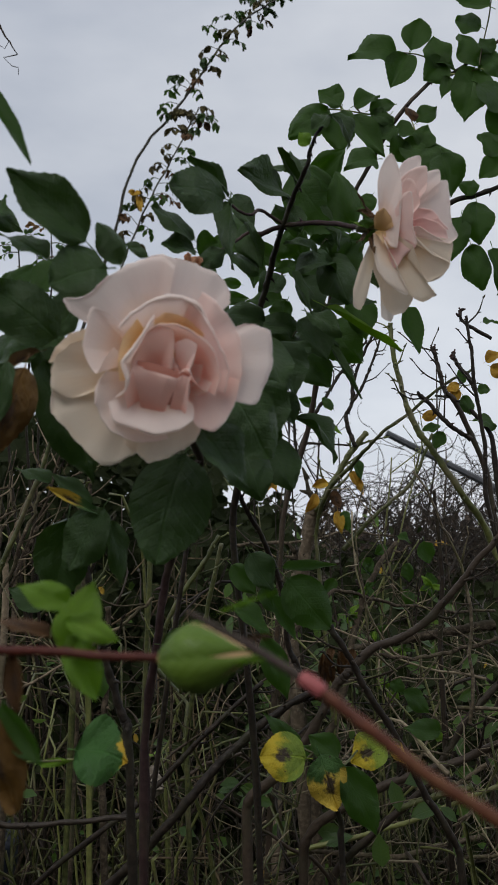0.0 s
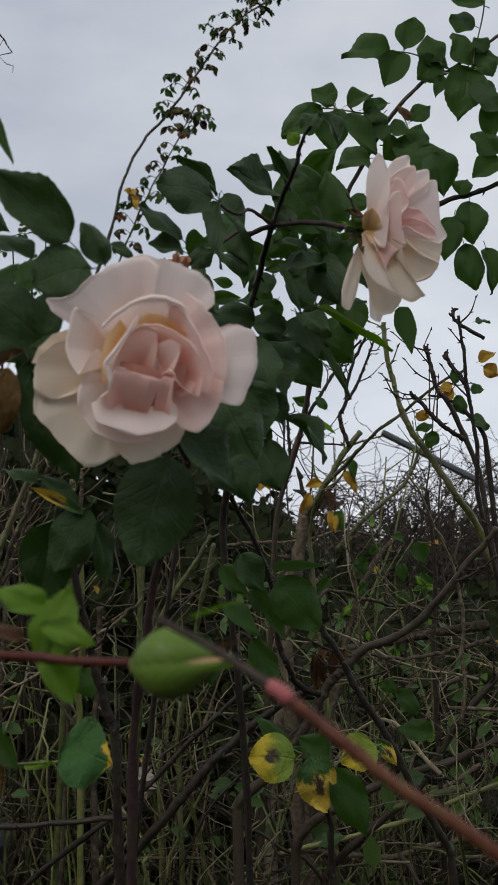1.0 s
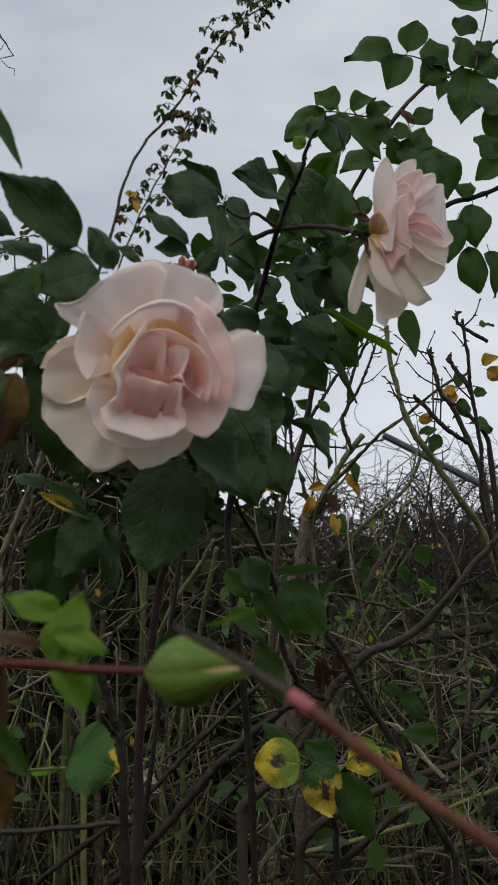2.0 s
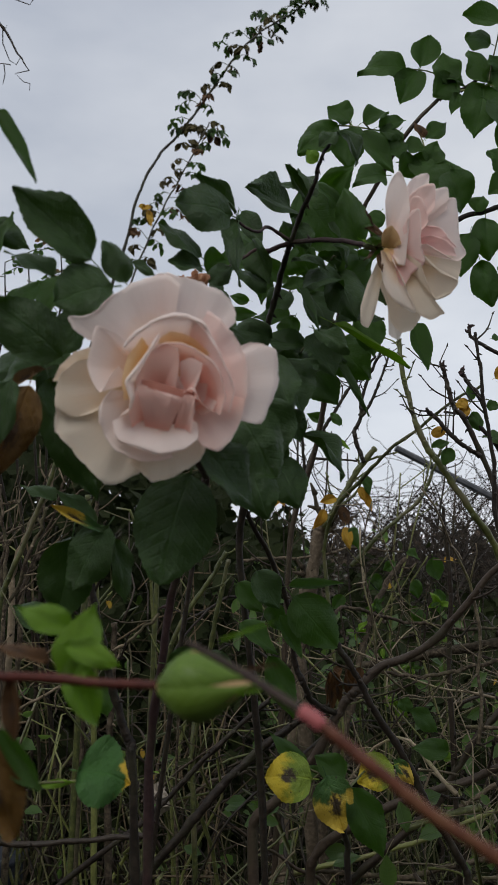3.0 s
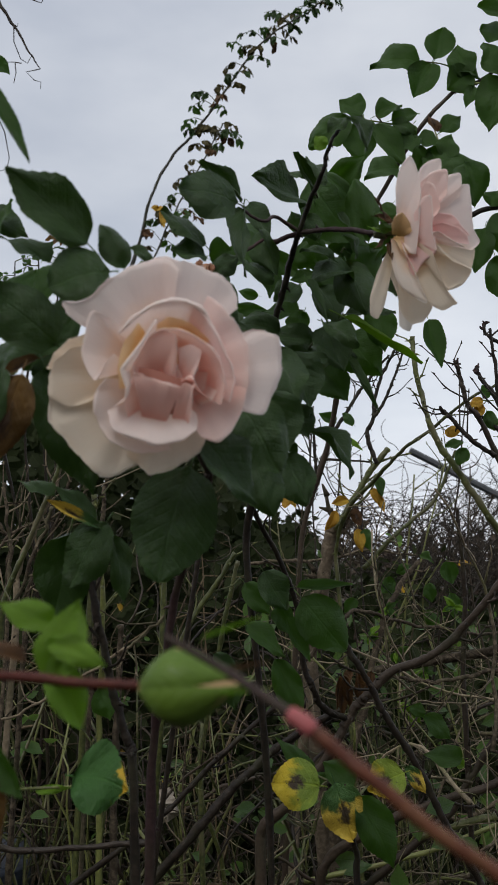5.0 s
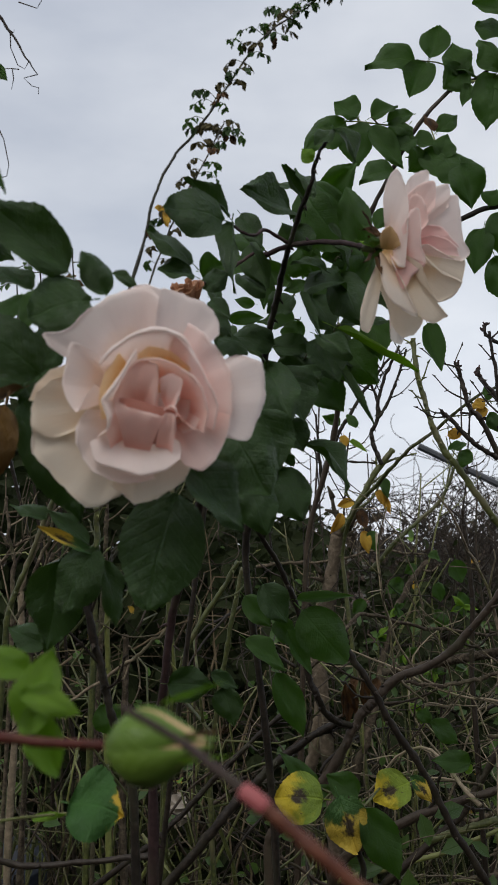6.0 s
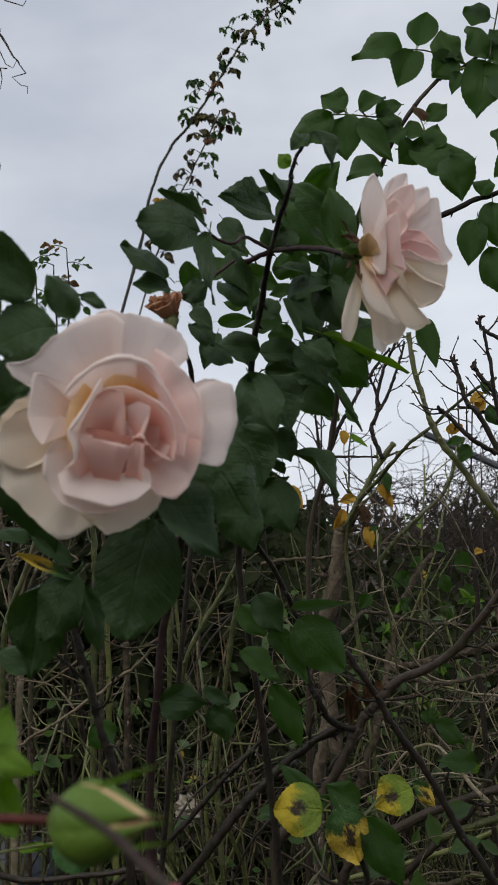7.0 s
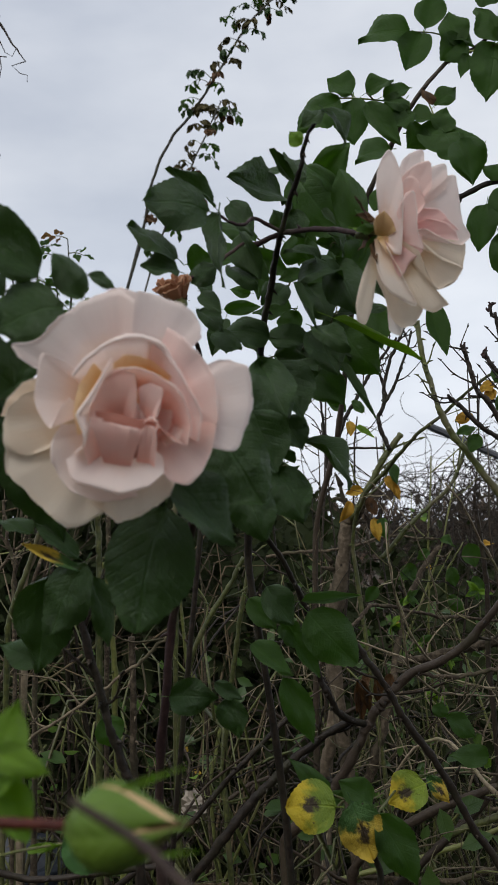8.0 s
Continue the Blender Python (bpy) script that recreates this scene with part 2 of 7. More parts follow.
PALE_TWIG = bark_material("pale_dry_twig", (0.06, 0.047, 0.03), (0.34, 0.28, 0.19), (0.16, 0.17, 0.06), 60, 0.6, 0.3)
BRUSH_BROWN = bark_material("brush_purple_brown", (0.045, 0.03, 0.024), (0.155, 0.1, 0.078), (0.06, 0.045, 0.033), 20, 0.9, 0.2)
GREY_BARK = bark_material("grey_bark", (0.024, 0.018, 0.011), (0.2, 0.158, 0.112), (0.04, 0.035, 0.022), 45, 0.9, 1.0, 0.8)
CANE_GREY = bark_material("cane_grey_green", (0.05, 0.048, 0.04), (0.13, 0.125, 0.1), (0.09, 0.095, 0.06), 30, 0.6, 0.4)


# ---- shapes ----
def part(name, verts, faces, mat, parent, label="", uvs=None, smooth=True):
    """One mesh object under a thing or a part; the places are in the world."""
    me = bpy.data.meshes.new(name)
    me.from_pydata([tuple(v) for v in verts], [], faces)
    me.materials.append(mat)
    if uvs is not None:
        layer = me.uv_layers.new(name="blade")
        flat = np.empty((len(me.loops), 2))
        idx = np.empty(len(me.loops), int)
        me.loops.foreach_get("vertex_index", idx)
        flat[:] = np.asarray(uvs)[idx]
        layer.data.foreach_set("uv", flat.ravel())
    if smooth:
        me.polygons.foreach_set("use_smooth", [True] * len(me.polygons))
    return attach(new(name, me), parent, label)


def attach(ob, parent, label=""):
    if parent is not None:
        ob.parent = parent
        if parent.type == "EMPTY":
            ob.matrix_parent_inverse = Matrix.Translation(-parent.location)
    return tagged(ob, label) if label else ob


def thing(name, place, label, category, group="", kind=""):
    ob = new(name)
    ob.empty_display_size = 0.02
    ob.location = place
    return tagged(ob, label, category, group, kind)


def glide(points, per=6, ease=1.0):
    """A smooth line through a few points."""
    pts = [Vector(p) for p in points]
    pts = [2 * pts[0] - pts[1]] + pts + [2 * pts[-1] - pts[-2]]
    out = []
    for i in range(1, len(pts) - 2):
        a, b, c, d = pts[i - 1:i + 3]
        run = (c - b).length
        m0 = (c - a).normalized() * min(run, 1.4 * (b - a).length) * ease
        m1 = (d - b).normalized() * min(run, 1.4 * (d - c).length) * ease
        for k in range(per):
            s = k / per
            out.append(b * (2 * s ** 3 - 3 * s * s + 1) + m0 * (s ** 3 - 2 * s * s + s) + c * (3 * s * s - 2 * s ** 3) + m1 * (s ** 3 - s * s))
    out.append(pts[-2].copy())
    return out


def tube(points, r0, r1, sides=7, rng=random, knots=0.0, verts=None, faces=None, rough=0.0):
    """A tapered stem along a line, with swollen nodes; added to the lists that are given."""
    verts = [] if verts is None else verts
    faces = [] if faces is None else faces
    first, n = len(verts), len(points)
    ref = Vector((0.31, 0.77, 0.55))
    for i, p in enumerate(points):
        d = (points[min(i + 1, n - 1)] - points[max(i - 1, 0)])
        d = d.normalized() if d.length > 1e-9 else Vector((0, 0, 1))
        x = d.cross(ref)
        x = x.normalized() if x.length > 1e-6 else d.orthogonal().normalized()
        y = d.cross(x)
        r = (r0 + (r1 - r0) * i / max(1, n - 1)) * (1 + knots * (rng.random() - 0.4) * (2.0 if i % 5 == 0 else 0.7))
        for k in range(sides):
            a = 2 * math.pi * k / sides
            q = r * (1 + rough * noise.noise(p * (0.4 / r0) + Vector((math.cos(a), math.sin(a), 0)) * 1.6)) if rough else r
            verts.append(p + (x * math.cos(a) + y * math.sin(a)) * q)
        if i:
            for k in range(sides):
                j = (k + 1) % sides
                faces.append((first + (i - 1) * sides + k, first + (i - 1) * sides + j, first + i * sides + j, first + i * sides + k))
    faces.append(tuple(first + k for k in reversed(range(sides))))
    faces.append(tuple(first + (n - 1) * sides + k for k in range(sides)))
    return verts, faces


def cane(parent, points, r0, r1, mat, name="cane", wobble=0.0, thorns=0, seed=0, label="", sides=9, per=8):
    """A stem with nodes; hooked thorns are parts of it."""
    rng = random.Random(seed * 7 + 13)
    line = glide(points, per)
    if wobble:
        for i, p in enumerate(line):
            k = wobble * min(1, i, len(line) - 1 - i)
            p += (noise.noise_vector(Vector((i * 2.4 / per, seed * 3.7, 0.5))) + 0.3 * noise.noise_vector(Vector((i * 8.8 / per, seed * 5.1, 2.5)))) * k * 2.2
    ob = part(name, *tube(line, r0, r1, sides if r0 < 0.006 else 14, rng, 0.2, None, None, 0.0 if r0 < 0.002 else 0.3), mat, parent, label)
    for k in range(thorns):
        s = (k + rng.random() * 0.7 + 0.15) / thorns * (len(line) - 1.01)
        i = int(s)
        a, b = line[i], line[i + 1]
        p, d = a.lerp(b, s - i), (b - a).normalized()
        out = d.cross(Vector((rng.gauss(0, 1), rng.gauss(0, 0.4), rng.gauss(0, 1)))).normalized()
        r = r0 + (r1 - r0) * s / len(line)
        size = rng.uniform(1.3, 2.2) * min(max(r, 0.0018), 0.0028)
        base = p + out * r * 0.7
        tip = base + out * size - d * size * 0.5
        mid = base.lerp(tip, 0.5) + d * size * 0.12
        part("thorn", *tube([base, mid, tip], min(r * 0.55 + 0.0004, 0.002), 0.00015, 5, rng), mat, ob)
    return ob


def side_twigs(parent, points, count, size, radius, mat, seed, start=0.35):
    """Short side shoots with swollen buds at their tips."""
    rng = random.Random(seed * 3 + 1)
    line = glide(points, 8)
    for k in range(count):
        i = min(len(line) - 2, int((start + (1 - start) * (k + rng.random()) / count) * (len(line) - 1)))
        a, d = line[i], (line[i + 1] - line[i]).normalized()
        out = d.cross(Vector((rng.gauss(0, 0.3), 1, rng.gauss(0, 0.3)))).normalized() * (1 if rng.random() < 0.5 else -1)
        way = (out * rng.uniform(0.5, 1) + d * rng.uniform(0.4, 1.1) + Vector((0, rng.gauss(0, 0.3), 0.15))).normalized() * size * rng.uniform(0.4, 1.2)
        b = a + way * 0.5 + Vector((rng.gauss(0, 1), 0, rng.gauss(0, 1))) * size * 0.08
        c = a + way + Vector((0, 0, size * 0.12))
        tips = glide([a, b, c], 4)
        verts, faces = tube(tips, radius, radius * 0.5, 5, rng, 0.15)
        for p, q in ((tips[-1], way), (tips[4], out * size * 0.4)):
            e = q.normalized() * radius * 3.2
            tube([p - e * 0.3, p + e * 0.4, p + e * 1.1], radius * 1.1, radius * 0.3, 5, rng, 0.0, verts, faces)
        part("twig", verts, faces, mat, parent)


LEAF_ROWS, LEAF_COLS = 24, 8


def leaf_mesh(name, mat, bend, fold, wave, widest, point, bow, twist, cup, seed):
    """Toothed blade with a folded midrib: length 1 along y, about 1 wide, 6 thousandths thick."""
    rng = random.Random(seed)
    ph = [rng.uniform(0, 6.28) for _ in range(4)]
    verts, uvs, faces = [], [], []
    for face in (1, -1):
        for i in range(LEAF_ROWS + 1):
            v = i / LEAF_ROWS
            w = 0.55 * (math.sin(math.pi * min(1, v) ** widest) ** (0.53 + max(0.0, point - 0.57) * 1.7 * v * v)) * (1 - point * max(0, v - 0.6))
            w = max(w, 0.012)
            for j in range(LEAF_COLS + 1):
                u = 2 * j / LEAF_COLS - 1
                x = u * w
                y = v
                if abs(u) == 1:
                    x *= 1.0 + (0.018 if i % 2 else -0.01)
                    y += 0.014 if i % 2 else 0
                z = fold * abs(x) * (1 - 0.3 * v) - bend * v * (v - 0.9) * 1.3 - cup * u * u * abs(u) * w
                z += twist * x * (v - 0.3) * 2
                x += bow * math.sin(math.pi * v) * 0.5 + (0.02 * math.sin(9 * v + ph[3]) * w if u * twist > 0 else 0)
                z += wave * (math.sin(7 * v + ph[0]) * u * u * 0.05 + math.sin(13 * v + ph[1] + 2 * u) * abs(u) ** 3 * 0.03)
                z += 0.0035 * math.cos(56 * (v - abs(u) * 0.27)) * abs(u) * (1 - abs(u)) * 2
                z += wave * (0.04 * math.sin(3 * u + 4 * v + ph[2]) + 0.05 * noise.noise(Vector((2.2 * u, 4.5 * v, 3.1 * seed))))
                z += 0.003 * face * (1 - abs(u) ** 6)
                verts.append((x, y, z))
                uvs.append((0.5 + u * w, v))
    n = (LEAF_ROWS + 1) * (LEAF_COLS + 1)
    for i in range(LEAF_ROWS):
        for j in range(LEAF_COLS):
            a = i * (LEAF_COLS + 1) + j
            q = (a, a + 1, a + LEAF_COLS + 2, a + LEAF_COLS + 1)
            faces.append(q)
            faces.append(tuple(n + k for k in reversed(q)))
    tube([Vector((0.0, -0.16, -0.05)), Vector((0.0, -0.07, -0.015)), Vector((0.0, 0.03, 0.0))], 0.016, 0.011, 5, rng, 0.0, verts, faces)
    uvs += [(0.5, 0.0)] * (len(verts) - len(uvs))
    me = bpy.data.meshes.new(name)
    me.from_pydata(verts, [], faces)
    me.materials.append(mat)
    layer = me.uv_layers.new(name="blade")
    idx = np.empty(len(me.loops), int)
    me.loops.foreach_get("vertex_index", idx)
    layer.data.foreach_set("uv", np.asarray(uvs)[idx].ravel())
    me.polygons.foreach_set("use_smooth", [True] * len(me.polygons))
    return me


LEAF_SETS = {}
for key, mat in (("dark", LEAF_DARK), ("shine", LEAF_SHINE), ("young", LEAF_YOUNG), ("yellow", LEAF_YELLOW),
                 ("half", LEAF_HALF), ("turning", LEAF_TURNING), ("gold", LEAF_GOLD), ("brown", LEAF_BROWN), ("rust", LEAF_RUST), ("olive", LEAF_OLIVE)):
    LEAF_SETS[key] = [leaf_mesh("leaf_" + key, mat, *shape, k) for k, shape in enumerate((
        (0.14, 0.28, 1.1, 0.80, 0.75, 0.06, 0.15, 0.1), (0.26, 0.38, 1.2, 0.78, 0.85, -0.08, -0.2, 0.12), (0.08, 0.2, 1.2, 0.86, 0.6, 0.04, 0.1, 0.15),
        (-0.10, 0.5, 0.8, 0.82, 0.7, 0.1, 0.25, 0.0), (0.32, 0.24, 1.5, 0.84, 0.75, -0.05, 0.3, 0.2), (0.36, 0.45, 1.6, 0.80, 0.8, 0.1, -0.35, 0.25),
        (0.2, 0.7, 1.3, 0.82, 0.8, -0.12, 0.4, 0.3), (0.42, 0.15, 1.8, 0.88, 0.65, 0.07, -0.25, 0.35)))]
LEAF_RNG = random.Random(5)


def leaf(parent, base, tip, width, look_to=(0.05, -0.85, 0.42), key="dark", variant=None, label="", name="leaf", loose=0.25, stalk=0.0):
    """One leaf from its base to its tip, its upper side turned towards look_to."""
    rng = LEAF_RNG
    base, tip = Vector(base), Vector(tip)
    y = tip - base
    length = y.length
    y.normalize()
    z = Vector(look_to) + Vector((rng.gauss(0, loose), rng.gauss(0, loose), rng.gauss(0, loose)))
    z = z - y * z.dot(y)
    z.normalize()
    x = y.cross(z)
    meshes = LEAF_SETS[key]
    me = meshes[rng.randrange(8) if variant is None else variant]
    deep = math.sqrt(length * width)
    ob = new(name, me)
    ob.matrix_basis = Matrix(((x.x * width, y.x * length, z.x * deep, base.x), (x.y * width, y.y * length, z.y * deep, base.y),
                              (x.z * width, y.z * length, z.z * deep, base.z), (0, 0, 0, 1)))
    attach(ob, parent, label)
    if stalk:
        start = base - y * stalk * 0.6 - Vector((0, 0, stalk * 0.7))
        part("leaf_stalk", *tube(glide([start, base - y * stalk * 0.3 - Vector((0, 0, stalk * 0.15)), base], 3), 0.0009, 0.0006, 5), CANE_GREEN, parent)
    return ob


def spray(parent, base, tip, size, pairs=2, look_to=(0, -0.6, 0.8), key="dark", sag=0.15, seed=0, loose=0.35, wide=0.62):
    """A compound leaf: a thin stalk with paired leaflets and one at the end."""
    rng = random.Random(seed + 101)
    base, tip = Vector(base), Vector(tip)
    way = tip - base
    line = glide([base, base.lerp(tip, 0.5) + Vector((0, 0, sag * way.length)), tip], 5)
    part("leaf_stalk", *tube(line, 0.0011, 0.0006, 5), CANE_GREEN, parent)
    d = way.normalized()
    up = Vector(look_to).normalized()
    side = d.cross(up).normalized()
    leaf(parent, tip, tip + (d + Vector((0, 0, -0.25))).normalized() * size * 1.15, size * wide * 1.1, look_to, key, loose=loose)
    for k in range(pairs):
        s = 1 - (k + 0.55) / (pairs + 0.7)
        p = line[int(s * (len(line) - 1))]
        for sign in (1, -1):
            q = (side * sign + d * rng.uniform(0.2, 0.6) + Vector((0, 0, rng.uniform(-0.5, 0.1)))).normalized()
            ln = size * rng.uniform(0.75, 1.05) * (1 - 0.12 * k)
            leaf(parent, p + q * 0.003, p + q * (ln + 0.003), ln * wide, look_to, key, loose=loose)


def petal(parent, axes, centre, rim, base, belly=(0.55, -8.0), roll=0.0, mat=None, foot=5.0, ruffle=1.0, seed=0, rows=14, cols=30):
    """A petal in millimetres about the flower: from a narrow foot at base it swells to the rim, a smooth line through a few points.
    belly: how far out the swelling sits and how deep it hangs; roll: the radius by which the rim rolls outwards."""
    rng = random.Random(seed * 31 + 7)
    ph = [rng.uniform(0, 6.28) for _ in range(6)]
    line = glide(rim, 8, 0.45)
    base = Vector(base)
    side = (Vector(rim[-1]) - Vector(rim[0])).normalized()
    middle = sum((Vector(p) for p in rim), Vector()) / len(rim)
    out = middle - base
    out.z = 0
    out = out.normalized() if out.length > 0.5 else Vector((0, -1, 0))
    extra = 7 if roll > 0 else 0
    grid = np.empty((rows + 1 + extra, cols + 1, 3))
    for j in range(cols + 1):
        u = j / cols
        s = u * (len(line) - 1)
        k = min(int(s), len(line) - 2)
        top = line[k].lerp(line[k + 1], s - k)
        top = top + Vector((0, 0, ruffle * (0.7 * math.sin(9 * u + ph[0]) + 0.4 * math.sin(21 * u + ph[1]))))
        top += (top - base).normalized() * ruffle * (0.4 * math.sin(11 * u + ph[2]) + 0.25 * math.sin(27 * u + ph[3]) + 0.2 * math.sin(53 * u + ph[4]) + 0.12 * math.sin(101 * u + ph[1]))
        low = base + side * (2 * u - 1) * foot
        if roll > 0.3:
            inward = top - base
            inward.z = 0
            top = top - inward.normalized() * roll * (0.35 + 0.65 * math.sin(math.pi * u) ** 0.6)
        mid = low.lerp(top, belly[0]) + Vector((0, 0, belly[1]))
        for i in range(rows + 1):
            v = i / rows
            p = low * (1 - v) ** 2 + mid * 2 * v * (1 - v) + top * v * v
            p = p + Vector((0, 0, ruffle * (0.8 * math.sin(5 * u + 3 * v + ph[4]) + 0.35 * math.sin(13 * u - 4 * v + ph[5])) * v * (1 - v * 0.5)))
            grid[i, j] = p
        if extra:
            away = top - base
            away.z = 0
            away = (away.normalized() + out * 0.5).normalized()
            taper = 0.35 + 0.65 * math.sin(math.pi * min(1, max(0, u))) ** 0.6
            up = (top - mid).normalized()
            across = (away - up * away.dot(up)).normalized()
            r = roll * taper * (1 + 0.25 * math.sin(8 * u + ph[5]) + 0.12 * math.sin(19 * u + ph[2]))
            for i in range(1, extra + 1):
                a = 3.7 * i / extra
                grid[rows + i, j] = top + across * r * (1 - math.cos(a)) * (1 + 0.25 * i / extra) + up * r * math.sin(a)
    ex, ey, ez = (np.array(e) for e in axes)
    high = rows + extra
    flat = grid.reshape(-1, 3) * 0.001
    verts = (np.array(centre) + flat[:, :1] * ex + flat[:, 1:2] * ey + flat[:, 2:] * ez).tolist()
    uvs = [(j / cols, i / high) for i in range(high + 1) for j in range(cols + 1)]
    faces = []
    for i in range(high):
        for j in range(cols):
            q = i * (cols + 1) + j
            faces.append((q, q + 1, q + cols + 2, q + cols + 1))
    return part("petal", verts, faces, mat, parent, "", uvs)


def axes_of(way, up):
    ez = Vector(way).normalized()
    ey = Vector(up) - ez * Vector(up).dot(ez)
    ey.normalize()
    return ey.cross(ez), ey, ez


def stuff_mesh(name, verts, faces, mat, label, category, uvs=None):
    ob = part(name, verts, faces, mat, None, "", uvs)
    return tagged(ob, label, category, "", "stuff")

# ---- ground and distance ----
def ground_height(x, y):
    far = max(0.0, y - 3.0)
    return 0.06 * noise.noise(Vector((x * 0.9, y * 0.9, 0))) * min(1.0, 1.5 / (1 + 0.05 * abs(y))) + 0.35 * (1 - math.exp(-far * 0.12))


def make_ground():
    m, n, l = material("shaded_soil_and_litter")
    co = n.new("ShaderNodeTexCoord")
    big = noise_node(n, l, 1.1, 4.0, co.outputs["Object"])
    fine = noise_node(n, l, 38.0, 6.0, co.outputs["Object"], 0.7)
    colour = blend(n, l, fine, (0.015, 0.011, 0.007), (0.06, 0.043, 0.027))
    colour = blend(n, l, ramp01(n, l, big, 0.45, 0.65), colour, (0.035, 0.05, 0.018))
    bump = n.new("ShaderNodeBump")
    bump.inputs["Strength"].default_value, bump.inputs["Distance"].default_value = 0.9, 0.03
    l.new(fine, bump.inputs["Height"])
    p = n.new("ShaderNodeBsdfPrincipled")
    l.new(colour, p.inputs["Base Color"])
    p.inputs["Roughness"].default_value = 0.95
    l.new(bump.outputs["Normal"], p.inputs["Normal"])
    out = n.new("ShaderNodeOutputMaterial")
    l.new(p.outputs[0], out.inputs["Surface"])
    steps = [-400, -120, -40, -15, -8] + [k * 0.5 for k in range(-12, 25)] + [14, 18, 26, 40, 80, 160, 400, 1200]
    verts = [(x, y, ground_height(x, y)) for y in steps for x in steps]
    k = len(steps)
    faces = [(j * k + i, j * k + i + 1, (j + 1) * k + i + 1, (j + 1) * k + i) for j in range(k - 1) for i in range(k - 1)]
    tagged(part("ground", verts, faces, m, None), "dark damp soil with dead litter under the bushes", "ground", "", "structure")


make_ground()


def make_sky_blocker():
    """A plain rendered wall, unseen behind the camera, added to block low sky light."""
    m, n, l = material("sky_blocker_render")
    co = n.new("ShaderNodeTexCoord")
    big = noise_node(n, l, 1.5, 5.0, co.outputs["Object"])
    fine = noise_node(n, l, 90.0, 4.0, co.outputs["Object"])
    p = n.new("ShaderNodeBsdfPrincipled")
    l.new(blend(n, l, big, (0.2, 0.18, 0.15), (0.32, 0.29, 0.25)), p.inputs["Base Color"])
    p.inputs["Roughness"].default_value = 0.95
    bump = n.new("ShaderNodeBump")
    bump.inputs["Strength"].default_value, bump.inputs["Distance"].default_value = 0.4, 0.003
    l.new(fine, bump.inputs["Height"])
    l.new(bump.outputs["Normal"], p.inputs["Normal"])
    out = n.new("ShaderNodeOutputMaterial")
    l.new(p.outputs[0], out.inputs["Surface"])
    x0, x1, y0, y1, z0, z1 = -5.0, 5.0, -2.25, -2.0, -0.2, 2.2
    verts = [(x, y, z) for z in (z0, z1) for x, y in ((x0, y0), (x1, y0), (x1, y1), (x0, y1))]
    faces = [(3, 2, 1, 0), (4, 5, 6, 7), (0, 1, 5, 4), (1, 2, 6, 5), (2, 3, 7, 6), (3, 0, 4, 7)]
    tagged(part("sky_blocker_wall", verts, faces, m, None, smooth=False), "unseen plain grey rendered wall added to block low sky light", "wall", "", "structure")


make_sky_blocker()


# ---- thicket behind the roses ----
def thicket(name, count, seed, depth, spread, height, radius, mat, label, lean=0.35, arch=0.5, twigs=2, sides=5, low=0.0, half=0):
    """Many loose stems, each rising from the ground and leaning or arching over, with side twigs."""
    rng = random.Random(seed)
    verts, faces = [], []
    for _ in range(count):
        y = rng.uniform(*depth)
        x = (rng.uniform(-spread, spread) if not half else half * spread * rng.random()) + rng.gauss(0, 0.15)
        h = rng.uniform(*height) * (0.75 + 0.25 * rng.random())
        z = ground_height(x, y) - 0.03 + low * rng.random()
        ang = rng.uniform(0, 6.283)
        off = Vector((math.cos(ang), math.sin(ang) * 0.6, 0)) * rng.uniform(0.1, 1.0) * lean * h
        p0 = Vector((x, y, z))
        p1 = p0 + Vector((0, 0, h * 0.45)) + off * 0.25
        p2 = p0 + Vector((0, 0, h * 0.85)) + off * 0.65
        p3 = p0 + Vector((0, 0, h * (1.0 - arch * rng.random() * 0.6))) + off * (1 + arch * rng.random())
        line = glide([p0, p1, p2, p3], 4)
        k = 0.018 * h
        for p in line[1:-1]:
            p += Vector((rng.gauss(0, k), rng.gauss(0, k), rng.gauss(0, k)))
        r = radius[0] + (radius[1] - radius[0]) * rng.random() ** 2
        tube(line, r, r * 0.35, sides, rng, 0.3, verts, faces)
        for _ in range(twigs):
            i = rng.randrange(3, len(line) - 1)
            a = line[i]
            d = Vector((rng.gauss(0, 1), rng.gauss(0, 0.6), rng.gauss(0.5, 0.8))).normalized() * rng.uniform(0.08, 0.35) * h
            b = a + d * 0.5 + Vector((rng.gauss(0, 0.02), 0, rng.gauss(0, 0.02)))
            c = a + d + Vector((0, 0, rng.uniform(-0.1, 0.02) * h))
            tube([a, a.lerp(b, 0.5) + Vector((rng.gauss(0, k), 0, rng.gauss(0, k))), b, c], r * 0.5, r * 0.18, 4, rng, 0.1, verts, faces)
    return stuff_mesh(name, verts, faces, mat, label, "undergrowth")


thicket("dead_stems", 60, 1, (1.3, 2.5), 1.6, (0.7, 1.3), (0.002, 0.005), DEAD_STEM, "tangle of dry grey-brown dead stems behind the roses", 0.5, 0.8, 2)
thicket("green_canes", 120, 2, (1.15, 2.5), 1.6, (0.7, 1.2), (0.0026, 0.006), CANE_GREEN, "many thin green briar canes among dead stems", 0.3, 0.4, 1)
thicket("upright_canes", 110, 7, (1.0, 1.8), 0.7, (0.95, 1.5), (0.0026, 0.0056), CANE_GREEN, "upright grey-green briar canes in the shade", 0.2, 0.3, 1, 7, 0.0, -1)
thicket("dark_stems", 420, 3, (1.4, 3.0), 1.7, (0.7, 1.3), (0.003, 0.007), BARK_BROWN, "dense dark brown bramble stems farther back", 0.6, 0.8, 2)
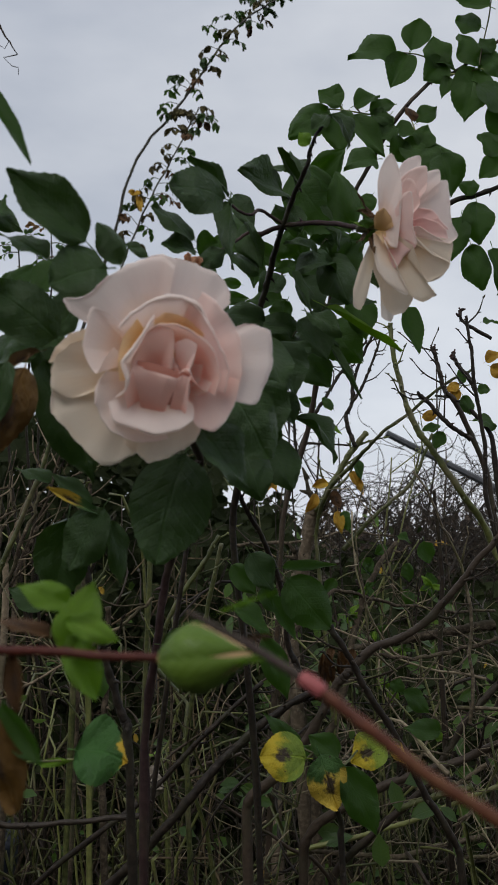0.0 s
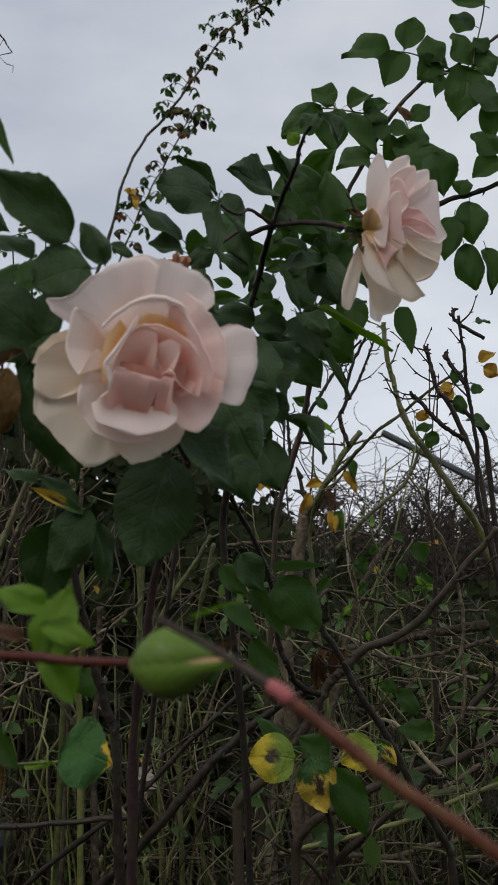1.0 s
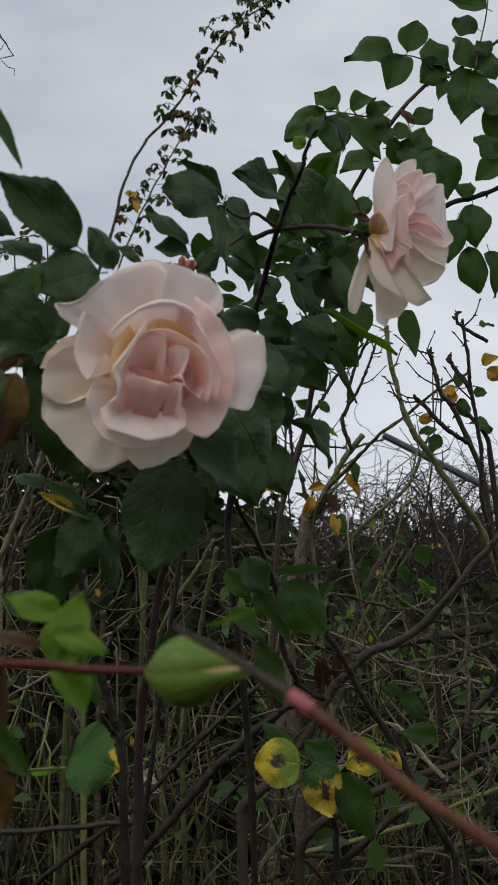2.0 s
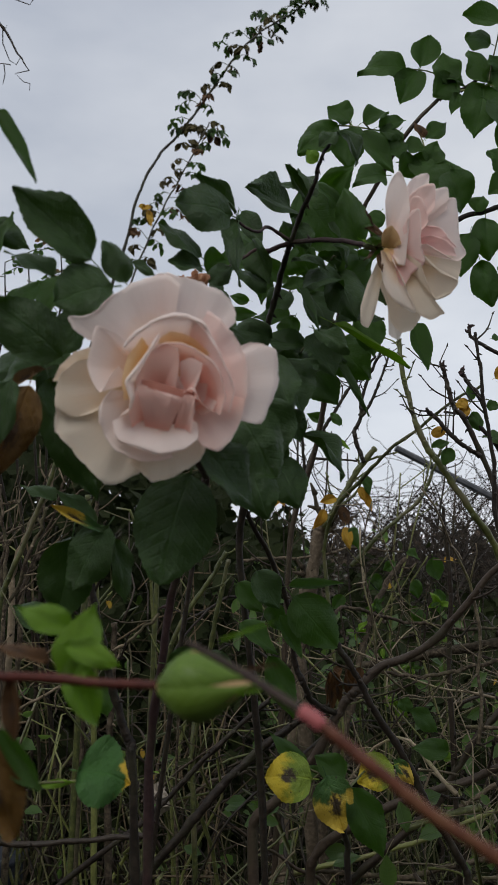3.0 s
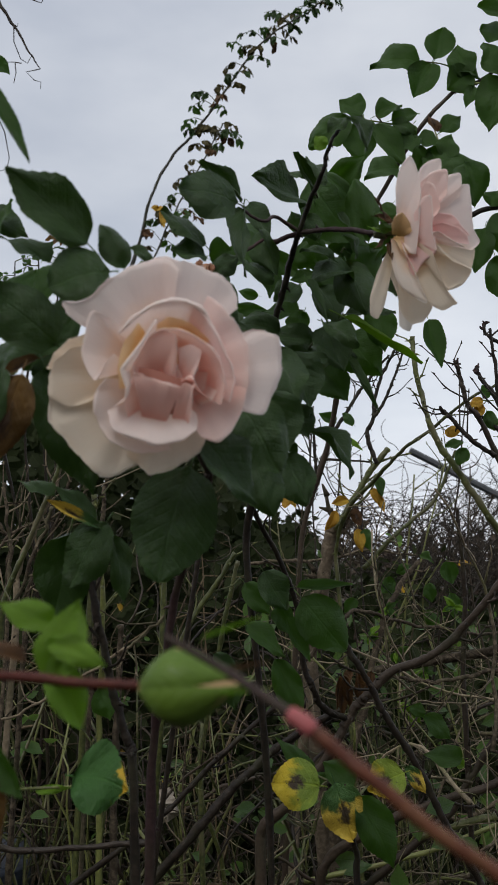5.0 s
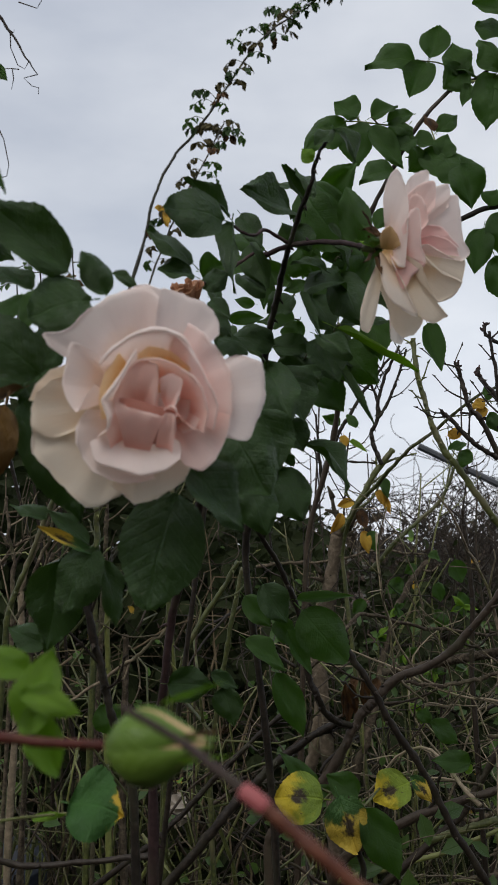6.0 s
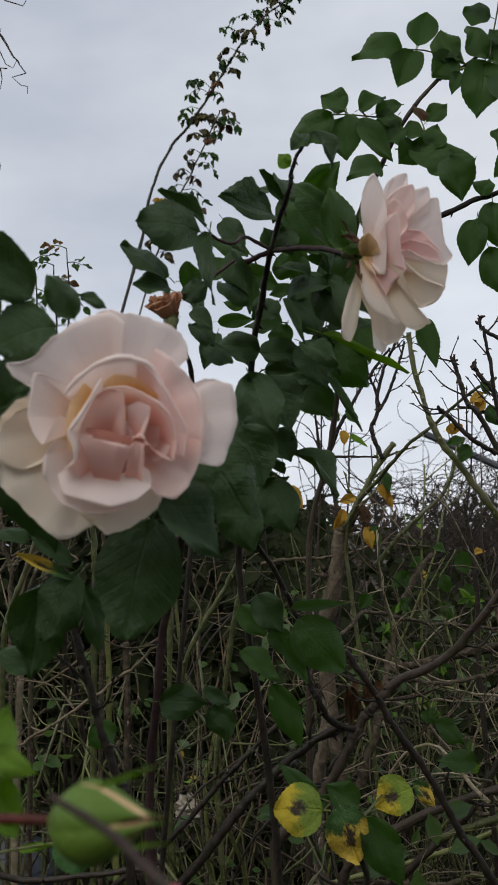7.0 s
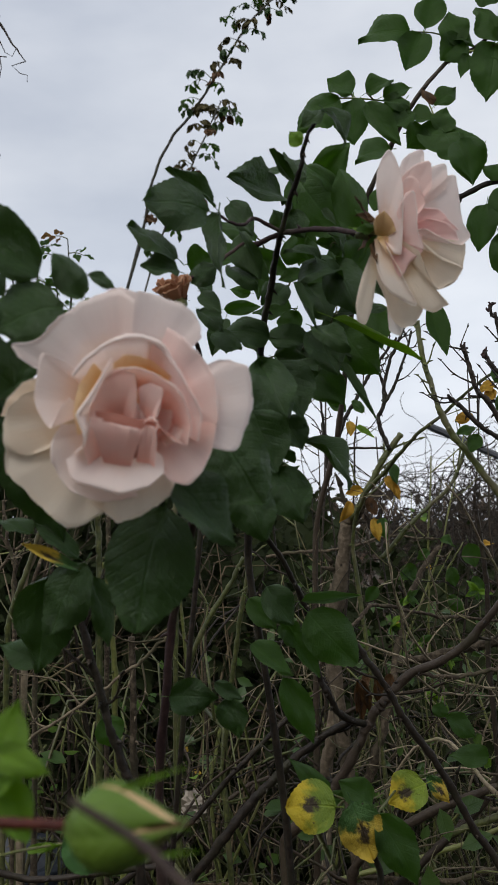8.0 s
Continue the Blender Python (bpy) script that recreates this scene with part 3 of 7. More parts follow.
thicket("fallen_stems", 25, 4, (1.3, 2.6), 1.6, (0.25, 0.7), (0.001, 0.0035), DEAD_STEM, "fallen dry stems lying criss-cross over the soil", 1.6, 1.6, 1, 5, 0.75)
thicket("far_brush", 1300, 5, (3.0, 8.5), 4.0, (0.9, 1.36), (0.003, 0.008), BRUSH_BROWN, "distant bare brown bramble brush", 0.6, 0.9, 4, 4)
thicket("overgrown_stems", 80, 6, (1.6, 3.0), 1.7, (1.3, 1.6), (0.0016, 0.005), DEAD_STEM, "tall dry stems of the overgrown bank", 0.4, 0.8, 3, 5, 0.0, -1)
thicket("tangled_twigs", 80, 17, (1.15, 2.2), 1.0, (0.6, 1.1), (0.0012, 0.0034), CANE_GREEN, "tangle of thin olive twigs under the bare canes", 0.7, 0.9, 4, 5, 0.0, 1)


def curly_tangle(name, count, seed, low, high, radius, mat, label, bend=0.16, spurs=0.3):
    """Thin wiry runners that wander, fork and curl between the canes."""
    rng = random.Random(seed)
    verts, faces = [], []

    def runner(p, way, steps, step, r):
        line = [p.copy()]
        turn = Vector((rng.gauss(0, 1), rng.gauss(0, 1), rng.gauss(0, 1))) * bend
        for k in range(steps):
            way = (way + turn * 0.5 + Vector((rng.gauss(0, 1), rng.gauss(0, 1), rng.gauss(0, 1))) * 0.09).normalized()
            if k % 4 == 3:
                way = (way + Vector((rng.gauss(0, 1), rng.gauss(0, 1), rng.gauss(0, 1))) * 0.22).normalized()
                turn = (turn * 0.6 + Vector((rng.gauss(0, 1), rng.gauss(0, 1), rng.gauss(0, 1))) * bend * 0.7)
            line.append(line[-1] + way * step)
        tube(line, r, r * 0.45, 4 if r < 0.0012 else 5, rng, 0.25, verts, faces)
        return line, way

    for _ in range(count):
        p = Vector([rng.uniform(a, b) for a, b in zip(low, high)])
        way = Vector((rng.gauss(0, 1), rng.gauss(0, 0.5), rng.gauss(0.25, 0.7))).normalized()
        r = radius[0] + (radius[1] - radius[0]) * rng.random() ** 2.5
        line, end = runner(p, way, rng.randrange(9, 20), rng.uniform(0.012, 0.024), r)
        for q in line[2:]:
            if rng.random() < spurs:
                d = (end + Vector((rng.gauss(0, 1), rng.gauss(0, 0.7), rng.gauss(0, 1))) * 1.2).normalized()
                runner(q, d, rng.randrange(2, 7), rng.uniform(0.007, 0.015), r * 0.5)
    stuff_mesh(name, verts, faces, mat, label, "undergrowth")


curly_tangle("dry_runners", 24, 201, (-0.02, 0.98, 0.5), (0.6, 1.9, 1.18), (0.0006, 0.0024), PALE_TWIG, "wiry pale dry runners curling between the canes")
curly_tangle("olive_runners", 80, 202, (-0.02, 0.95, 0.5), (0.6, 1.9, 1.14), (0.0007, 0.0030), CANE_GREEN, "wiry olive bramble runners curling between the canes")
curly_tangle("brown_runners", 190, 203, (-0.2, 1.0, 0.5), (0.7, 2.2, 1.3), (0.0008, 0.0036), BARK_BROWN, "wiry dark brown runners curling between the canes")
curly_tangle("pale_runners", 90, 205, (0.02, 1.05, 0.8), (0.5, 1.7, 1.22), (0.0009, 0.003), PALE_TWIG, "fine pale dry runners under the bare canes", 0.2, 0.45)
curly_tangle("bank_runners", 45, 204, (-0.9, 1.2, 1.0), (-0.05, 2.0, 1.42), (0.0007, 0.0026), DEAD_STEM, "dry runners over the overgrown bank")


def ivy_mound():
    """Leafy inside of the thicket: many small overlapping leaves, its shade painted into them."""
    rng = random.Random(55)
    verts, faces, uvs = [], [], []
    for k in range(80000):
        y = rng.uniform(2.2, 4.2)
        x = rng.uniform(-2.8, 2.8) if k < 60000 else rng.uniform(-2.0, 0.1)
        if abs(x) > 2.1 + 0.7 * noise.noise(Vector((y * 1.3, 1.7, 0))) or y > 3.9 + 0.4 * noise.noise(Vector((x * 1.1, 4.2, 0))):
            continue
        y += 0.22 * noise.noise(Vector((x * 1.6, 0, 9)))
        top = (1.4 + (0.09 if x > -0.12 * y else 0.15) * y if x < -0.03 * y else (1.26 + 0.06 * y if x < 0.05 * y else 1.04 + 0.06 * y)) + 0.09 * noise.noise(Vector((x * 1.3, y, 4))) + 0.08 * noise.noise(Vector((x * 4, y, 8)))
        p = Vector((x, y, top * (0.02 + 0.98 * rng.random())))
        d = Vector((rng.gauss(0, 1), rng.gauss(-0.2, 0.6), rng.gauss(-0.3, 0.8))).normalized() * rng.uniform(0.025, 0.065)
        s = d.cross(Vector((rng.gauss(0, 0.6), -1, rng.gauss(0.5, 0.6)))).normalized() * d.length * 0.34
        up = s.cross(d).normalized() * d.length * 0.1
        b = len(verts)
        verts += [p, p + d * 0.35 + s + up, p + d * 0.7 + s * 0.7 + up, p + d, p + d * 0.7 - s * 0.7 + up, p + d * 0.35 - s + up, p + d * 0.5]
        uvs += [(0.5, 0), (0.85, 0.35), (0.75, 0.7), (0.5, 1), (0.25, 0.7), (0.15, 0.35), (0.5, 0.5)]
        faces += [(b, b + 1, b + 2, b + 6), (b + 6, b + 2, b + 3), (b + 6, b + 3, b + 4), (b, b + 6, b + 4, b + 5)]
    stuff_mesh("bramble_mound", verts, faces, LEAF_SHADE_TONE, "mound of small bramble leaves behind the stems, coloured near-black as inner shade", "brambles", uvs)


# near-black green: the gloom between the stems is put into this leaf colour
LEAF_SHADE_TONE = leaf_material("bramble_leaf_shade_tone", (0.007, 0.011, 0.005), (0.028, 0.036, 0.012), (0.02, 0.04, 0.006), 0.1, 0.7, None, None, (0.66, 0.86), 0.08)
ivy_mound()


def bramble_arches():
    """Fine bare twigs that stand against the sky."""
    rng = random.Random(77)
    verts, faces = [], []

    def runner(p, heading, turn, steps, step, r):
        line = [p.copy()]
        drift = rng.gauss(0, 0.25)
        for _ in range(steps):
            heading += turn
            turn += rng.gauss(0, 0.09)
            line.append(line[-1] + Vector((math.cos(heading), drift + rng.gauss(0, 0.1), math.sin(heading))) * step)
        tube(line, r, r * 0.5, 4, rng, 0.25, verts, faces)
        return line, heading

    for _ in range(240):
        p = Vector((rng.uniform(0.3, 1.7), rng.uniform(3.0, 4.6), rng.uniform(1.18, 1.42)))
        side = rng.choice((-1, 1))
        line, _h = runner(p, rng.uniform(-0.6, 3.7), side * rng.uniform(0.02, 0.2), 18, rng.uniform(0.016, 0.034), 0.0026)
        for a in line[2:]:
            if rng.random() < 0.75:
                runner(a, rng.uniform(0, 6.28), rng.gauss(0, 0.3), 7, rng.uniform(0.012, 0.028), 0.0017)
    stuff_mesh("bare_brambles", verts, faces, BARK_BROWN, "tangled bare bramble twigs against the grey sky", "brambles")


bramble_arches()


def hedge_line():
    """A far dark bank of growth along the horizon: many small twig and leaf clumps."""
    rng = random.Random(9)
    verts, faces = [], []
    for _ in range(7000):
        x, y = rng.uniform(-9, 9), rng.uniform(9.0, 12.5)
        top = 1.62 + 0.2 * noise.noise(Vector((x * 0.5, y * 0.3, 2))) + 0.15 * noise.noise(Vector((x * 2.1, 0, 5)))
        p = Vector((x, y, 0.2 + (top - 0.2) * rng.random() ** 0.6))
        d = Vector((rng.gauss(0, 1), rng.gauss(0, 1), rng.gauss(0.6, 1))).normalized() * rng.uniform(0.08, 0.3)
        s = d.cross(Vector((rng.gauss(0, 1), rng.gauss(0, 1), rng.gauss(0, 1)))).normalized() * rng.uniform(0.012, 0.05)
        k = len(verts)
        verts += [p - s * 0.2, p + d * 0.5 - s, p + d, p + d * 0.5 + s]
        faces.append((k, k + 1, k + 2, k + 3))
    stuff_mesh("far_hedge", verts, faces, HEDGE_TONE, "dark brown overgrown hedge in the distance", "hedge")


HEDGE_TONE = bark_material("hedge_twigs", (0.045, 0.032, 0.024), (0.12, 0.085, 0.06), (0.04, 0.06, 0.02), 8, 0.9, 0.2)
hedge_line()


CLUSTERS = {"small_leaves": (0.2, 0.16), "fresh_shoots": (0.28, 0.25), "grassy_leaves": (-0.45, 0.22)}


def scrub_leaves():
    """Small green leaves scattered through the thicket."""
    rng = random.Random(21)
    # briar_leaves share the near-black tone that stands in for thicket shade
    groups = [("briar_leaves", LEAF_SHADE_TONE, 420, "small green briar leaves, darkened in colour to read as shaded"),
              ("fresh_shoots", LEAF_DARK, 110, "small fresh green shoots among dead stems"),
              ("grassy_leaves", LEAF_DARK, 110, "small grassy green leaves low in the thicket"),
              ("small_leaves", LEAF_SHINE, 80, "small dark glossy leaves among the runners"),
              ("yellowed_leaves", LEAF_GOLD, 30, "small yellowed leaves caught in the stems")]
    for name, mat, count, label in groups:
        verts, faces, uvs = [], [], []
        for _ in range(count):
            y = rng.uniform(1.3, 3.0) if name != "small_leaves" else rng.uniform(1.05, 2.0)
            p = Vector((rng.uniform(-1.5, 1.5) if name not in CLUSTERS else rng.gauss(*CLUSTERS[name]), y, rng.uniform(0.85 if name == "small_leaves" else 0.15, 1.3) * (0.8 + 0.1 * y)))
            for _ in range(rng.randrange(1, 5)):
                d = Vector((rng.gauss(0, 1), rng.gauss(0, 0.6), rng.gauss(0, 0.8))).normalized() * rng.uniform(0.015, 0.04)
                s = d.cross(Vector((rng.gauss(0, 0.5), -1, rng.gauss(0.6, 0.5)))).normalized() * d.length * 0.3
                up = s.cross(d).normalized() * d.length * 0.12
                k = len(verts)
                verts += [p, p + d * 0.3 + s * 0.8 + up, p + d * 0.65 + s * 0.8 + up, p + d, p + d * 0.65 - s * 0.8 + up, p + d * 0.3 - s * 0.8 + up, p + d * 0.5]
                uvs += [(0.5, 0), (0.8, 0.3), (0.8, 0.65), (0.5, 1), (0.2, 0.65), (0.2, 0.3), (0.5, 0.5)]
                faces += [(k, k + 1, k + 2, k + 6), (k + 6, k + 2, k + 3), (k + 6, k + 3, k + 4), (k, k + 6, k + 4, k + 5)]
                p = p + Vector((rng.gauss(0, 0.03), rng.gauss(0, 0.03), rng.gauss(0, 0.03)))
        stuff_mesh(name, verts, faces, mat, label, "leaves", uvs)


scrub_leaves()


# ---- the large pale rose ----
rose_plant = thing("rose_bush", (-0.08, 0.72, 0.0), "climbing rose with a large pale pink open bloom", "rose bush")
cane(rose_plant, [(-0.08, 0.72, 0.0), (-0.075, 0.71, 0.6), (-0.0778, 0.7194, 1.196), (-0.0695, 0.7073, 1.274), (-0.0588, 0.6972, 1.333), (-0.0396, 0.6435, 1.379), (-0.0324, 0.5810, 1.406), (-0.0460, 0.4798, 1.425)],
     0.0036, 0.0024, BARK_PURPLE, wobble=0.0008, thorns=9, seed=3)

ROSE_C = Vector((-0.0394, 0.4502, 1.435))
ROSE_AX = axes_of(Vector((0.03, 0.05, 1.38)) - ROSE_C, (0.05, 0, 1))
bloom = part("rose_flower", *tube([ROSE_C - ROSE_AX[2] * 0.032, ROSE_C - ROSE_AX[2] * 0.024, ROSE_C - ROSE_AX[2] * 0.016], 0.004, 0.008, 10), CANE_GREEN, rose_plant,
             "large open pale pink rose with a salmon heart")
def rose_petals(*rows):
    for k, (rim, base, belly, roll, mat, ruffle) in enumerate(rows):
        petal(bloom, ROSE_AX, ROSE_C, rim, base, belly, roll, mat, 5.0, ruffle, k)


# outermost petals
rose_petals(
    ([(30.4, 35.3, -14), (28.9, 44.0, -13), (22.2, 48.9, -12), (11.8, 52.8, -11), (1.8, 54.9, -10), (-7.1, 56.2, -11), (-14.7, 53.4, -13), (-21.4, 49.3, -15)], (0.7, 11.9, -24), (0.55, 5), 0.4, PETAL_OUTER, 1.4),
    ([(0.1, 50.8, -6), (-7.5, 55.5, -7), (-16.5, 51.4, -7), (-25.9, 46.3, -7), (-33.2, 41.5, -7), (-38.2, 35.9, -8), (-46.2, 30.2, -9), (-52.9, 28.9, -11), (-50.4, 24.2, -12), (-43.5, 19.8, -13)], (-7.4, 10.3, -22), (0.55, 5), 0.4, PETAL_OUTER, 1.4),
    ([(30.5, 22.2, -12), (37.6, 25.2, -10), (43.8, 25.5, -9), (50.9, 22.6, -9), (53.2, 12.8, -9), (52.8, 3.7, -9), (50.3, -6.8, -10), (46.6, -15.8, -11), (36.5, -14.7, -13)], (11.1, 2.8, -23), (0.55, 4), 0.4, PETAL_OUTER, 1.1),
    ([(14.5, 39.3, -5), (21.1, 34.4, -4), (28.4, 27.4, -4), (34.7, 19.5, -5), (37.4, 8.5, -6), (37.0, -3.1, -8), (33.7, -14.9, -10)], (5.8, 5.3, -20), (0.6, 3), 0.5, PETAL_ROSY, 1.0),
    ([(37.2, -0.5, -8), (35.5, -13.4, -6), (30.9, -25.1, -4), (24.3, -30.8, -3), (16.7, -28.6, -3), (11.5, -22.8, -3), (8.8, -15.2, -4)], (7.8, -3.3, -20), (0.6, 4), 0.4, PETAL_INNER, 0.5),
    ([(19.5, -26.5, -13), (18.1, -34.8, -12), (12.0, -41.3, -12), (3.0, -45.7, -13), (-6.0, -48.2, -14), (-12.5, -44.7, -15), (-18.5, -40.7, -16)], (-1.1, -9.4, -23), (0.6, 4), 0.4, PETAL_CREAMY, 1.3),
    ([(-7.7, -41.1, -16), (-14.9, -46.5, -17), (-23.1, -50.9, -18), (-30.9, -50.4, -18), (-39.7, -42.9, -18), (-49.3, -33.8, -17), (-54.8, -27.1, -16), (-56.1, -16.5, -15), (-53.4, -8.0, -15)], (-12.4, -8.3, -25), (0.6, 4), 0.4, PETAL_CREAMY, 1.5),
    ([(-33.6, 13.4, -10), (-40.6, 10.2, -10), (-48.6, 7.5, -11), (-54.6, 1.5, -12), (-56.9, -6.2, -13), (-55.3, -15.2, -14.5), (-48.3, -19.8, -15.5), (-38.7, -16.5, -15.5), (-31.1, -12.2, -14)], (-13.8, 0.4, -23), (0.6, 3), 0.3, PETAL_CREAMY, 0.9),
    ([(-34.6, 19.1, -15), (-41.8, 15.9, -16), (-49.4, 13.2, -17), (-55.5, 5.8, -18), (-58.6, -2.0, -19)], (-15.2, 2.2, -25), (0.6, 3), 0.0, PETAL_CREAM, 0.6),
)
# second ring
rose_petals(
    ([(-24.4, 18.8, 1), (-29.9, 22.7, 0), (-38.9, 25.5, -1), (-40.9, 15.5, -1), (-41.8, 6.5, -1), (-39.4, -0.9, 0), (-34.6, -6.5, 1), (-30.9, 1.3, 2), (-27.1, 6.8, 2)], (-15.8, 4.1, -20), (0.65, 3), 0.3, PETAL_OUTER, 0.3),
    ([(-30.4, -4.7, 1), (-34.8, -12.2, 0), (-34.3, -19.8, -1), (-31.3, -27.3, -2), (-24.8, -34.8, -2), (-15.4, -37.8, -3), (-5.9, -37.6, -4), (2.6, -35.3, -5)], (-8.4, -7.3, -21), (0.65, 3), 0.4, PETAL_OUTER, 1.0),
    ([(5.9, 32.2, 6), (13.4, 26.5, 6), (20.6, 16.8, 5), (26.0, 8.0, 4), (29.6, 0.0, 2), (28.4, -11.2, 0)], (6.6, 2.7, -18), (0.7, -7), 0.6, PETAL_ROSY, 0.4),
    ([(-26.2, 16.2, 3), (-20.3, 23.2, 5), (-12.6, 29.5, 6), (-4.3, 32.8, 7), (4.0, 33.1, 7), (11.9, 29.7, 6), (18.5, 22.3, 4)], (-2.1, 7.8, -18), (0.75, -8), 0.9, PETAL_OUTER, 0.7),
    ([(-27.9, -19.6, 0), (-25.4, -27.9, 2), (-15.9, -31.7, 3), (-3.5, -34.5, 4), (6.3, -31.0, 3), (14.2, -24.9, 2), (13.4, -17.5, 0)], (-4.3, -10.4, -12), (0.6, 3), 0.6, PETAL_OUTER, 0.8),
    ([(-9.0, 23.4, 8), (-14.6, 13.4, 9), (-19.3, 4.7, 9), (-22.4, -0.5, 8), (-19.5, -7.8, 7), (-20.7, -14.3, 5), (-25.7, -17.9, 3)], (-8.4, 2.4, -17), (0.8, -7), 0.9, PETAL_OUTER, 0.3),
)
# golden feet seen between the rings
rose_petals(
    ([(-17.1, 22.0, 1), (-23.3, 11.5, 2), (-25.2, 1.2, 2), (-23.3, -9.1, 0)], (-3, 1, -15), (0.75, -4), 0.0, PETAL_GOLD, 0.4),
    ([(-13.5, 17.9, 0), (-3.2, 25.7, 3), (6.6, 24.2, 2), (17.1, 16.4, 0)], (0, 3, -14), (0.75, -5), 0.0, PETAL_GOLD, 0.4),
)
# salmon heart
rose_petals(
    ([(-2.5, 1.9, -1), (1.9, 5.0, -1), (6.5, 2.0, -1)], (2.2, -11.8, -4), (0.55, 1), 0.0, PETAL_ROSY, 0.2),
    # this petal's dark colour paints the shadow line of the slit
    ([(-18.2, 1.6, 3), (-11.2, 1.0, 4.5), (-4.8, -0.1, 5), (2.1, -1.7, 5), (7.5, -2.6, 4.5), (10.6, -3.9, 3)], (-3.7, -24.4, -9), (0.55, 5), 0.0, PETAL_SLIT_SHADE, 0.2),
    ([(23.8, -12.7, 1), (25.0, -3.6, 4), (21.7, 6.4, 6), (17.1, 12.7, 7), (9.1, 17.5, 7), (0.8, 20.0, 7), (-7.5, 19.0, 7), (-12.4, 15.0, 6)], (4.5, 2.7, -17), (0.8, -8), 0.5, PETAL_INNER, 0.3),
    ([(23.0, -12.7, 3), (17.1, -10.2, 5), (12.5, -6.2, 6), (10.0, -2.8, 6), (8.5, -0.4, 5)], (7.7, -1.6, -12), (0.7, -4), 0.6, PETAL_INNER, 0.3),
    ([(17.5, 11.9, -3), (21.1, 4.4, -3), (22.8, -4.5, -3), (19.9, -10.9, -3), (14.9, -13.6, -3)], (7.7, -1.2, -16), (0.7, -4), 0.0, PETAL_INNER, 0.3),
    ([(1.6, -1.5, 2), (1.7, 7.7, 4), (0.5, 17.3, 5), (-6.6, 18.6, 5.5), (-13.9, 14.0, 5), (-17.7, 5.5, 4), (-18.6, -1.9, 3)], (-7.9, -4.8, -3), (0.55, 4), 0.3, PETAL_INNER, 0.3),
    ([(1.9, 11.5, 2), (7.3, 13.5, 4), (12.7, 10.9, 5), (11.4, 3.7, 5), (9.0, -2.6, 4)], (5.6, -5.1, -3), (0.55, 3), 0.3, PETAL_ROSY, 0.3),
    ([(-18.1, -2.1, 8), (-9.5, -3.6, 9.5), (-0.7, -5.6, 10), (4.4, -6.3, 9)], (-6.4, -24.7, -6), (0.55, 6), 0.25, PETAL_INNER, 0.3),
    ([(3.2, -6.9, 7.5), (6.1, -4.8, 8), (9.5, -5.3, 8), (10.4, -13.2, 6)], (5.5, -25.6, -6), (0.5, 6), 0.25, PETAL_INNER, 0.3),
    ([(-20.8, -15.4, 3), (-18.9, -6.8, 5), (-17.5, -1.4, 5), (-12.7, -1.8, 4)], (-14.1, -23.4, -8), (0.6, 4), 0.25, PETAL_INNER, 0.3),
    ([(10.9, 14.4, -6), (17.3, 6.8, -6), (16.5, -6.1, -6), (7.8, -11.4, -6), (-13.1, -11.7, -6), (-20.3, -2.1, -6), (-17.5, 11.2, -6), (-4.7, 19.7, -6)], (-0.7, -0.1, -19), (0.6, -2), 0.0, PETAL_ROSY, 0.2),
    ([(4.6, -3.9, 5), (7.5, -1.4, 6), (10.5, -2.8, 6), (10.1, -6.3, 6), (7.6, -7.9, 5)], (7.7, -6.2, -10), (0.7, 1), 0.3, PETAL_INNER, 0.3),
)

leaf(rose_plant, (-0.0844, 0.4670, 1.5036), (-0.1212, 0.4480, 1.5354), 0.0250, look_to=(0.1, -0.9, 0.2), key="shine", variant=0, loose=0.04)
leaf(rose_plant, (-0.0732, 0.4680, 1.4895), (-0.1005, 0.4550, 1.4781), 0.0314, look_to=(0.1, -0.9, 0.2), key="shine", variant=2, loose=0.04)
leaf(rose_plant, (-0.0689, 0.4870, 1.4970), (-0.0814, 0.4830, 1.5197), 0.0146, look_to=(0.1, -0.9, 0.2), key="shine", variant=7, loose=0.04)
leaf(rose_plant, (-0.1101, 0.4970, 1.5039), (-0.1350, 0.4850, 1.5139), 0.0155, look_to=(0.1, -0.72, 0.62), key="shine", variant=1, loose=0.04)
leaf(rose_plant, (-0.1016, 0.4820, 1.4558), (-0.1334, 0.4600, 1.4801), 0.0282, look_to=(0.1, -0.9, 0.2), key="shine", variant=2, loose=0.04)
leaf(rose_plant, (-0.1290, 0.4400, 1.5704), (-0.1057, 0.4330, 1.5306), 0.0087, look_to=(0.5, -0.8, 0.3), key="dark", variant=3, loose=0.04)
leaf(rose_plant, (-0.0040, 0.6200, 1.4149), (0.0089, 0.6200, 1.3761), 0.0261, look_to=(0.1, -0.9, 0.2), key="shine", variant=7, loose=0.04)
leaf(rose_plant, (0.0047, 0.6000, 1.4530), (0.0173, 0.6000, 1.4158), 0.0300, look_to=(0.1, -0.9, 0.2), key="shine", variant=4, loose=0.04)
leaf(rose_plant, (-0.1097, 0.4927, 1.446), (-0.0838, 0.4995, 1.381), 0.0319, key="shine", variant=1)
leaf(rose_plant, (-0.0345, 0.5016, 1.396), (-0.0498, 0.4962, 1.337), 0.0406, key="shine", variant=2, loose=0.05)
leaf(rose_plant, (-0.0266, 0.4780, 1.4091), (0.0004, 0.4840, 1.3761), 0.0298, look_to=(0.25, -0.7, 0.65), key="shine", variant=0, loose=0.04)
leaf(rose_plant, (-0.0109, 0.5242, 1.435), (0.0126, 0.5292, 1.396), 0.0361, key="shine", variant=2, loose=0.05)
leaf(rose_plant, (-0.1134, 0.4634, 1.437), (-0.1266, 0.4583, 1.39), 0.0201, key="rust", variant=0, label="withered orange-brown leaf")
